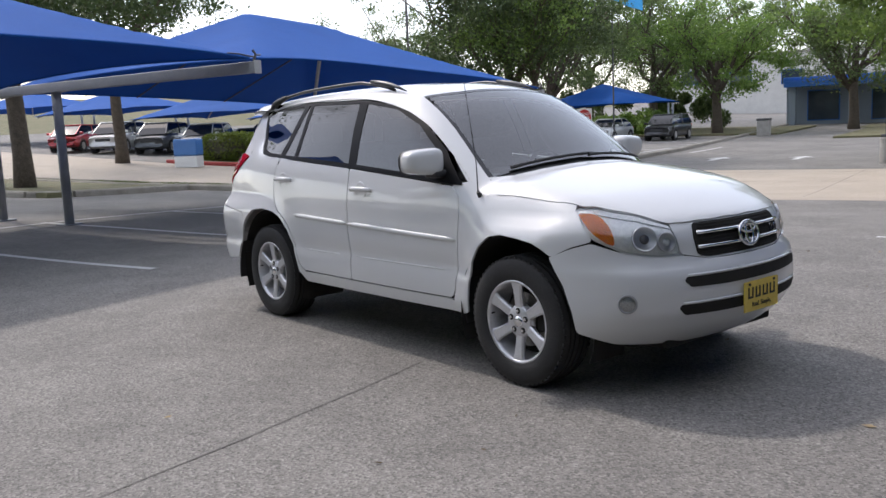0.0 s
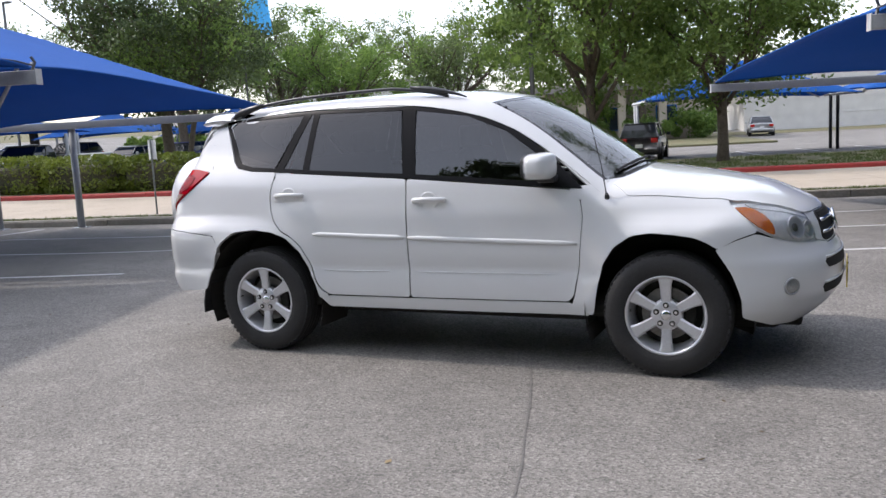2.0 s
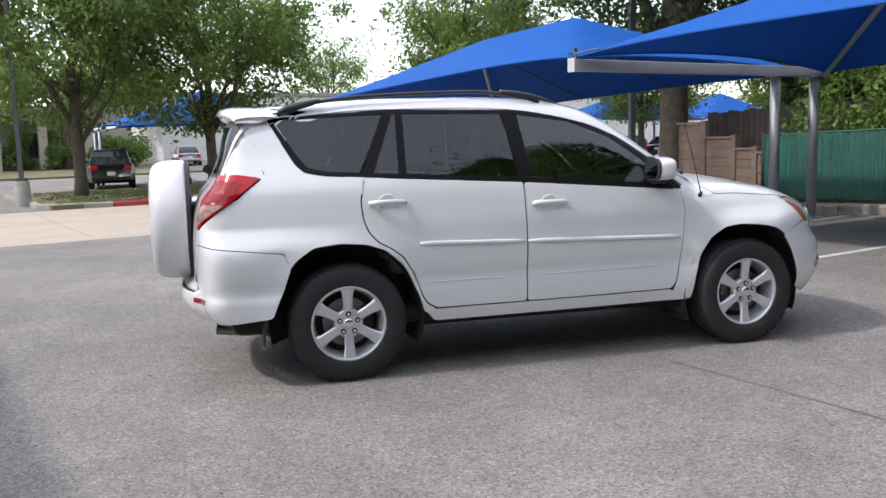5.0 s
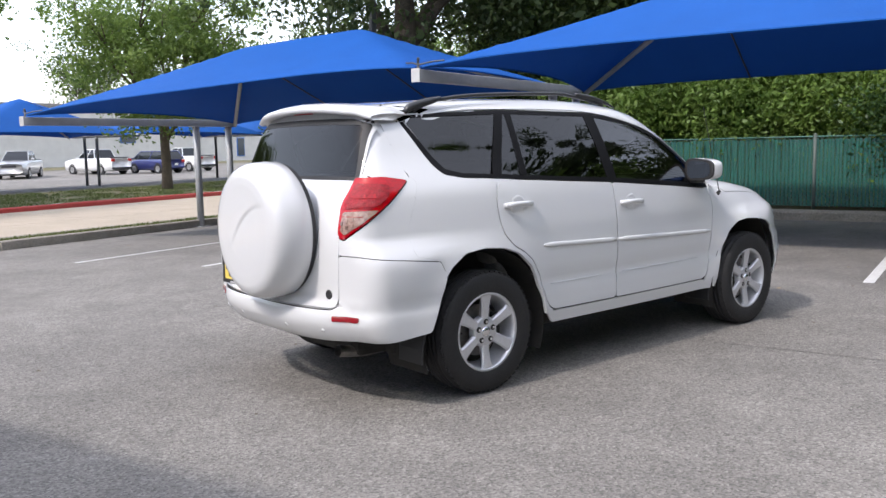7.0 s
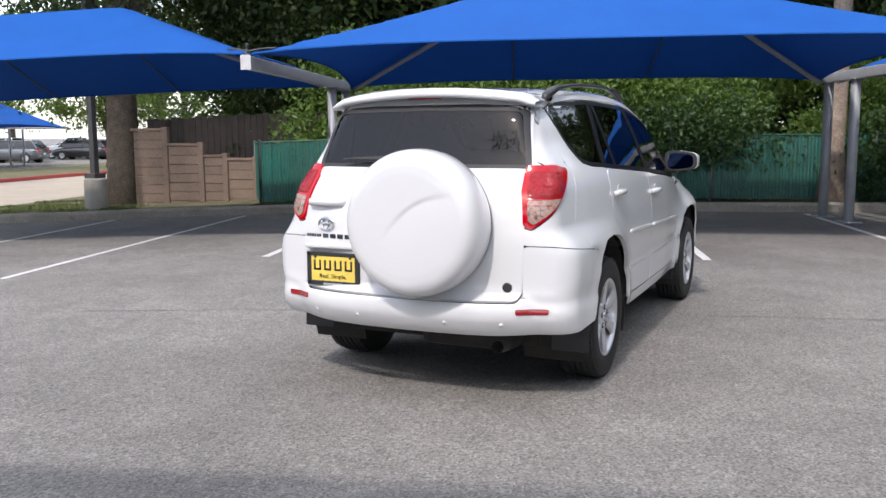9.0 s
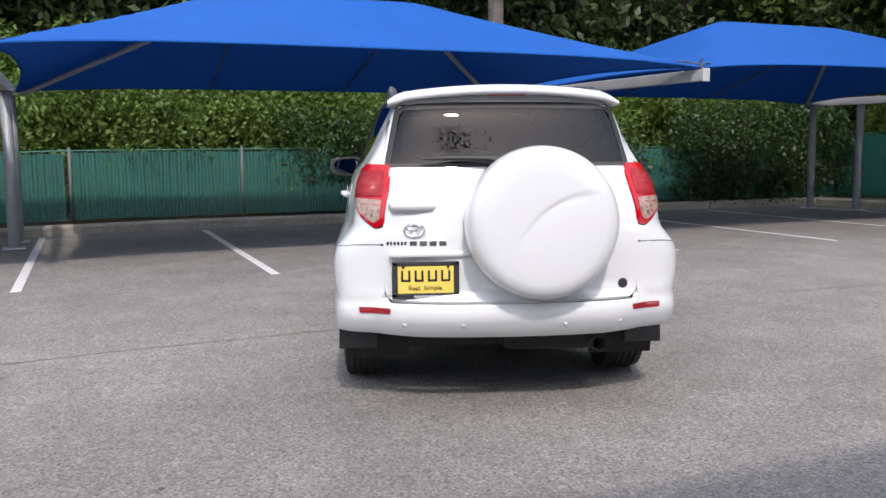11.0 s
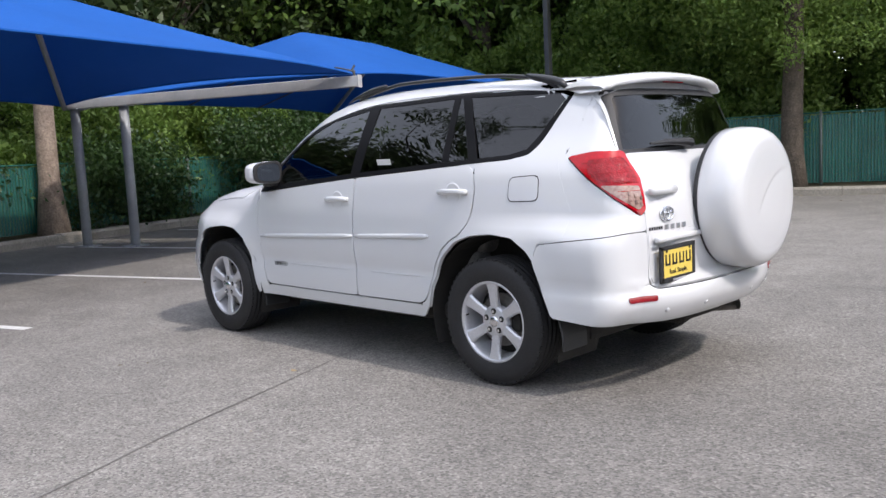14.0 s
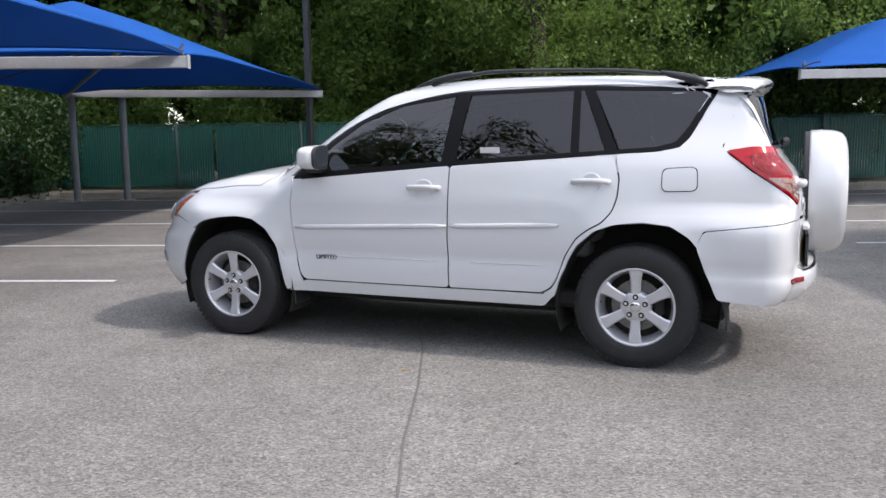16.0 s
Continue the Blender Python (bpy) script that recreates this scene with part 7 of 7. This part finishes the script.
tree("tree", stand(28.0, 30.0), 7.5, 4.0, 0.2, LEAF_VERGE, BARK, 23, "young spreading tree on the verge", 22000, 0.21, 0.27, 8, 0.2, 0.85, "verge trees", clumps=85)
tree("tree", stand(21.5, 37.0), 7.5, 3.8, 0.2, LEAF_VERGE, BARK, 24, "young spreading tree on the verge", 22000, 0.21, 0.27, 8, 0.2, 0.85, "verge trees", clumps=85)
tree("tree", stand(5.9, -24.6), 11, 6.8, 0.24, LEAF_DARK, BARK, 25, "dark live oak on the kerbed island", 42000, 0.17, 0.38, 9, 0.34, 1.0, clumps=70)
tree("tree", stand(23.2, -17.4), 7, 2.6, 0.11, LEAF_MID, BARK, 29, "slim leaning young tree on the verge", 5000, 0.15, 0.45, 6, 0.4, 0.7, lean=1.2)
tree("tree", stand(17.5, -35.5), 9.5, 5.6, 0.26, LEAF_DARK, BARK, 26, "dark live oak beyond the road", 13000, 0.22, 0.35, 9, 0.3, 1.0)
tree("tree", stand(23.8, -18.2), 8.4, 4.1, 0.22, LEAF_DARK, BARK, 27, "dense dark live oak on the verge", 30000, 0.16, 0.33, 9, 0.28, 0.9, clumps=60)
# oaks further out
for k, (a, b, h, mt) in enumerate(((46, -27, 14, 0), (58, -24, 14, 0), (54, -18, 12, 1), (64, -32, 15, 0), (60, -10, 13, 0), (50, -40, 13, 0), (66, -2, 14, 0), (58, 4, 12, 1), (68, -22, 16, 1), (74, 12, 12, 0), (80, -14, 16, 0), (85, -32, 17, 0))):
    tree("tree", stand(a, b), h * 0.68, h * 0.42, 0.32, (LEAF_FAR_HAZE, LEAF_MID)[mt], BARK, 120 + k, "broad live oak beyond the driveway", 15000, 0.22, 0.26, 8, 0.28, 0.85, "far oaks", 0.0, clumps=34)
for k, (a, b, h) in enumerate(((40, 56, 11), (30, 62, 12), (22, 60, 11), (14, 52, 12), (10, 34, 12), (6, 26, 12), (16, 70, 13), (34, 76, 12), (2, 20, 12), (90, 40, 13), (92, 62, 13))):
    tree("tree", stand(a, b), h, h * 0.42, 0.28, (LEAF_MID, LEAF_DARK, LEAF_BRIGHT)[k % 3], BARK, 150 + k, "leafy tree beside the road's far end", 8000, 0.32, 0.22, 8, 0.25, 1.3, "trees along the road")
thicket("shrubs", 57.2, 59.0, -6, 9.5, 0.1, 2.3, 16000, 0.22, LEAF_MID, 183, "shrubs along the front of the beige building", 40, big=1.2)
thicket("shrubs", 53, 58, -36, -22, 0.2, 1.4, 14000, 0.3, LEAF_MID, 181, "shrubs and saplings under the far oaks", 34, big=1.2)
thicket("shrubs", 60, 64, -34, -20, 0.3, 3.0, 12000, 0.3, LEAF_FAR_HAZE, 182, "dark shrubs under the far oaks", 28, big=1.5)
# clipped hedges
for k, (a, b0, b1) in enumerate(((20.6, -33, -15.5),)):
    n = int((b1 - b0) / 2.9)
    for i in range(n):
        rng = np.random.default_rng(200 + i)
        c = on(a + rng.uniform(-0.2, 0.2), b0 + (i + 0.5) * 2.9, 0.1)
        root = thing("hedge", Matrix.Translation(c) @ ROW.to_3x3().to_4x4(), "clipped yellow-green hedge bush on the verge", "hedge", "hedge along the road")
        d = rng.normal(size=(5200, 3))
        d /= np.linalg.norm(d, axis=1)[:, None]
        s = np.array([1.6, 1.0, 0.75]) * rng.uniform(0.9, 1.06)
        e = np.sign(d) * np.abs(d) ** 0.62
        e /= np.maximum(1, np.abs(e).max(1))[:, None]
        pos = e * s * rng.uniform(0.86, 1.02, (5200, 1)) + np.array([0, 0, 0.62])
        pos = pos[pos[:, 2] > 0.02]
        leaf_mesh("foliage", pos, 0.13 * rng.uniform(0.6, 1.3, len(pos)), LEAF_HEDGE, 210 + i, root)["kind"] = "stuff"
        part("core", block(2.6, 1.4, 0.9, Matrix.Translation((0, 0, 0.55)), 0.25), WOOD_FLOOR, root)


def grass(name, patches, blades, seed, size=0.09):
    rng = np.random.default_rng(seed)
    out = []
    for a0, a1, b0, b1 in patches:
        n = int(blades * (a1 - a0) * (b1 - b0))
        a, b = rng.uniform(a0, a1, n), rng.uniform(b0, b1, n)
        keep = np.array([noise.noise(Vector((x * 0.9, y * 0.9, seed))) > -0.15 for x, y in zip(a, b)], bool)
        a, b = a[keep], b[keep]
        m = np.array(ROW)
        out.append(np.stack([m[0, 0] * b + m[0, 1] * a + m[0, 3], m[1, 0] * b + m[1, 1] * a + m[1, 3], level(a, b) + 0.15], 1))
    pos = np.concatenate(out)
    ob = leaf_mesh(name, pos, size * rng.uniform(0.5, 1.4, len(pos)), GRASS, seed + 1, None, -1.6, 0.22)
    return tagged(ob, "short patchy grass blades", "grass", kind="stuff")


grass("grass", [(8.85, 9.42, -0.7, 5.7), (5.0, 9.3, 6.2, 10.5)], 420, 301)
grass("grass", [(8.85, 9.42, -26, -10.2)], 300, 302)
grass("grass", [(19.0, 26.5, -3.0, 22)], 130, 303, 0.13)

# dry leaves and twigs blown over the bays
rng = np.random.default_rng(401)
spots = [(rng.uniform(-12, 6), 5.95 - abs(rng.normal()) * 1.3) for _ in range(150)] + [(rng.uniform(-16, 8), rng.uniform(-8, 5)) for _ in range(90)] + [(-16.95 + abs(rng.normal()) * 0.5, rng.uniform(-14, 5)) for _ in range(160)]
flakes = leaf_mesh("dry_leaves", np.array([tuple(on(a, b, 0.012)) for a, b in spots]), 0.05 * rng.uniform(0.5, 1.5, len(spots)), material("dry_leaf", (0.20, 0.13, 0.06), 0.8, second=(0.36, 0.28, 0.16), scale=3), 402, None, 0.0, 0.6)
for v in flakes.data.vertices:
    p = ROW_INV @ Vector((v.co.x, v.co.y, 0))
    base = float(level(p.y, p.x)) + 0.004
    v.co.z = base + max(0.0, v.co.z - base) * 0.25
tagged(flakes, "scattered dry leaves on the paving", "leaves", kind="stuff")

# ---- parked cars, further off ----
def paint(name, colour, metal=0.0):
    return material(name, colour, 0.3, metal, coat=0.8)


TYRE_FAR = material("far_tyre", (0.02, 0.02, 0.02), 0.8)
RIM_FAR = material("far_rim", (0.5, 0.5, 0.5), 0.35, 0.8)
GLASS_FAR = material("far_glass", (0.015, 0.018, 0.022), 0.06)
LAMP_RED_FAR = material("far_tail_lamp", (0.45, 0.02, 0.015), 0.2)
LAMP_FAR = material("far_head_lamp", (0.7, 0.7, 0.68), 0.15)
BLACK_FAR = material("far_trim", (0.025, 0.025, 0.027), 0.5)

SHAPES = {
    "hatchback": dict(length=4.1, width=1.72, top=1.48, hood=(0.62, 1.0), glass=(0.18, 0.42, -0.36, -0.47), belt=0.95),
    "crossover": dict(length=4.6, width=1.85, top=1.66, hood=(0.60, 1.05), glass=(0.20, 0.38, -0.38, -0.48), belt=1.05),
    "sedan": dict(length=4.75, width=1.82, top=1.45, hood=(0.62, 0.98), glass=(0.12, 0.30, -0.24, -0.40), belt=0.93),
    "pickup": dict(length=5.6, width=1.98, top=1.86, hood=(0.72, 1.18), glass=(0.06, 0.2, -0.12, -0.16), belt=1.2),
}


def parked_car(shape, m, colour, label, group):
    """A whole car in its main parts: lofted body, glasshouse, roof, wheels, lamps, bumpers."""
    s = SHAPES[shape]
    L, W, H = s["length"], s["width"] / 2, s["top"]
    root = thing("car", m, label, "car", group)
    belt = s["belt"]
    n = 26
    lo, rows = 0.24, []
    bed = shape == "pickup"
    for i in range(n + 1):
        t = i / n
        x = L * (t - 0.5)
        end = min(t, 1 - t) * L
        w = W * (1 - 0.16 * max(0, 1 - end / 0.55) ** 2)
        hood = belt - (0.02 + 0.22 * max(0, (t - 0.72) / 0.28) ** 1.6 if t > 0.7 else 0) - (0.10 * max(0, (0.06 - t) / 0.06) if t < 0.06 else 0)
        low = lo + 0.12 * max(0, 1 - end / 0.4)
        rows.append([(x, 0, low), (x, w * 0.8, low), (x, w * 0.97, low + 0.06), (x, w, low + 0.36), (x, w * 0.985, hood - 0.14), (x, w * 0.93, hood - 0.02), (x, w * 0.6, hood + 0.02), (x, 0, hood + 0.035)])
    verts, faces = [], []
    k = len(rows[0])
    for r in rows:
        verts += r + [(x, -y, z) for x, y, z in r]
    for i in range(n):
        for j in range(k - 1):
            a = i * 2 * k + j
            faces.append((a, a + 1, a + 2 * k + 1, a + 2 * k))
            a += k
            faces.append((a + 1, a, a + 2 * k, a + 2 * k + 1))
    for i in (0, n):
        a = i * 2 * k
        faces.append(tuple(range(a, a + k)) if i == 0 else tuple(range(a, a + k))[::-1])
        faces.append(tuple(range(a + k, a + 2 * k))[::-1] if i == 0 else tuple(range(a + k, a + 2 * k)))
    shaped("body", verts, faces, colour, root, smooth=True)
    f0, f1, r1, r0 = [g * L for g in s["glass"]]
    f0, f1 = f1, f0  # windscreen foot and head
    gw = W * 0.9
    house = []
    for x0, x1, y, z in ((r0, f0, gw, belt - 0.02), (r0 + (r1 - r0) * 0.5, f0 + (f1 - f0) * 0.5, gw * 0.93, (belt + H) / 2), (r1, f1, gw * 0.80, H - 0.06)):
        house += [(x0, -y, z), (x1, -y * 0.93, z), (x1, y * 0.93, z), (x0, y, z)]
    shaped("glasshouse", house, [(i + j, i + (j + 1) % 4, i + 4 + (j + 1) % 4, i + 4 + j) for i in (0, 4) for j in range(4)] + [(8, 9, 10, 11)], GLASS_FAR, root, smooth=False)
    bm = block(abs(f1 - r1) + 0.05, gw * 1.6, 0.07, Matrix.Translation(((f1 + r1) / 2, 0, H - 0.035)), 0.03, 3)
    part("roof", bm, colour, root, smooth=True)
    for y in (-1, 1):
        for (xa, ya, za), (xb, yb, zb) in (((f0, gw * 0.93, belt), (f1, gw * 0.75, H - 0.05)), ((r0, gw, belt), (r1, gw * 0.8, H - 0.05)), (((f0 + r0) / 2 - 0.1, gw * 0.99, belt), ((f1 + r1) / 2 - 0.1, gw * 0.80, H - 0.05))):
            part("pillar", tube([(xa, ya * y, za), (xb, yb * y, zb)], 0.032, 6), colour, root)
        mir = part("mirror", block(0.12, 0.2, 0.14, Matrix.Translation((f0 - 0.25, y * (W + 0.06), belt + 0.06)), 0.04), colour, root)
    for x in (-0.295 * L, 0.30 * L):
        for y in (-1, 1):
            r = 0.36 if shape in ("pickup", "crossover") else 0.32
            bm = lathe([(0, 0.1), (r * 0.62, 0.1), (r * 0.95, 0.11), (r, 0.06), (r, -0.06), (r * 0.95, -0.11), (0, -0.11)], 20)
            bmesh.ops.transform(bm, matrix=Matrix.Translation((x, y * (W - 0.1), r)), verts=bm.verts[:])
            wheel = part("wheel", bm, TYRE_FAR, root)
            bm = lathe([(0, 0.004), (r * 0.5, 0.0), (r * 0.62, 0.012), (r * 0.62, -0.01)], 20)
            bmesh.ops.transform(bm, matrix=Matrix.Translation((x, y * (W + 0.008), r)), verts=bm.verts[:])
            part("rim", bm, RIM_FAR, wheel)
            bm = lathe([(r * 1.0, 0.0), (r * 1.16, 0.004), (r * 1.16, -0.02)], 24)
            bmesh.ops.transform(bm, matrix=Matrix.Translation((x, y * (W + 0.002), r * 1.03)), verts=bm.verts[:])
            part("arch", bm, BLACK_FAR, root)
    for y in (-1, 1):
        part("tail_lamp", block(0.1, 0.3, 0.2, Matrix.Translation((-L / 2 + 0.03, y * W * 0.72, belt - 0.16)), 0.03), LAMP_RED_FAR, root)
        part("head_lamp", block(0.14, 0.4, 0.14, Matrix.Translation((L / 2 - 0.08, y * W * 0.62, belt - 0.32)), 0.04), LAMP_FAR, root)
    part("grille", block(0.06, W * 0.9, 0.16, Matrix.Translation((L / 2 - 0.02, 0, belt - 0.36)), 0.02), BLACK_FAR, root)
    part("bumper", block(0.14, W * 1.7, 0.14, Matrix.Translation((-L / 2 + 0.01, 0, 0.46)), 0.04), BLACK_FAR if bed else colour, root)
    part("number_plate", block(0.02, 0.32, 0.16, Matrix.Translation((-L / 2 - 0.035, 0, 0.66 if not bed else 0.75)), 0.005), WHITE_PLATE, root)
    if bed:
        part("load_bed", block(L * 0.32, W * 1.62, 0.05, Matrix.Translation((-L * 0.32, 0, belt + 0.03)), 0.01), BLACK_FAR, root)
    return root


PAINTS = {k: paint(k + "_paint", c, mt) for k, (c, mt) in dict(red=((0.42, 0.02, 0.025), 0.2), white=((0.75, 0.75, 0.74), 0), silver=((0.5, 0.5, 0.5), 0.6), black=((0.012, 0.012, 0.014), 0.1), blue=((0.03, 0.04, 0.16), 0.3), grey=((0.10, 0.11, 0.12), 0.4)).items()}


def park(shape, colour, a, b, turn, label, group="cars in the far lots"):
    parked_car(shape, stand(a, b, turn, 0.0), PAINTS[colour], label, group)


park("crossover", "black", 31.8, 1.2, 78, "black crossover seen from behind, parked beyond the verge")
park("sedan", "silver", 60.0, 13.0, 80, "silver sedan parked by the long building")
park("pickup", "silver", 50.0, 25.5, -135, "silver pickup parked nose out by the long building")
park("pickup", "white", 50.5, 32.0, 90, "white pickup parked tail out by the long building")
park("crossover", "blue", 47.0, 34.5, 88, "dark blue crossover parked in the lot beyond the road")
park("pickup", "white", 48.5, 38.5, 90, "white pickup parked in the lot beyond the road")
park("hatchback", "blue", 44.0, 44.5, 88, "dark blue hatchback parked in the lot beyond the road")
park("sedan", "black", 33.5, 38.5, 20, "black sedan parked in the lot beyond the road")
for k, (shape, colour) in enumerate((("crossover", "grey"), ("pickup", "silver"), ("sedan", "white"), ("crossover", "black"), ("pickup", "white"), ("sedan", "silver"), ("crossover", "blue"))):
    park(shape, colour, 36.0 + 2.5 * (k % 3), 50 + 3.2 * k, 95, "%s %s parked along the far end of the lot" % (colour, shape))
for k, (shape, colour) in enumerate((("hatchback", "red"), ("crossover", "white"), ("crossover", "grey"), ("crossover", "white"), ("sedan", "grey"), ("crossover", "black"))):
    park(shape, colour, 21.5 + 1.0 * k, -44.5 + 2.4 * k, -60, "%s %s parked nose out under the far canopy" % (colour, shape))
for k in range(5):
    shape, colour = (("crossover", "black"), ("sedan", "grey"), ("crossover", "blue"), ("pickup", "black"), ("sedan", "white"))[k % 5]
    park(shape, colour, 27.0, -34.5 + 2.75 * k, -90, "%s %s parked nose out behind the hedge" % (colour, shape))
for k in range(7):
    shape, colour = (("crossover", "blue"), ("sedan", "white"), ("crossover", "black"), ("sedan", "silver"))[k % 4]
    park(shape, colour, 46.5, -43 + 4.0 * k, -90, "%s %s parked in the lot beyond the driveway" % (colour, shape))
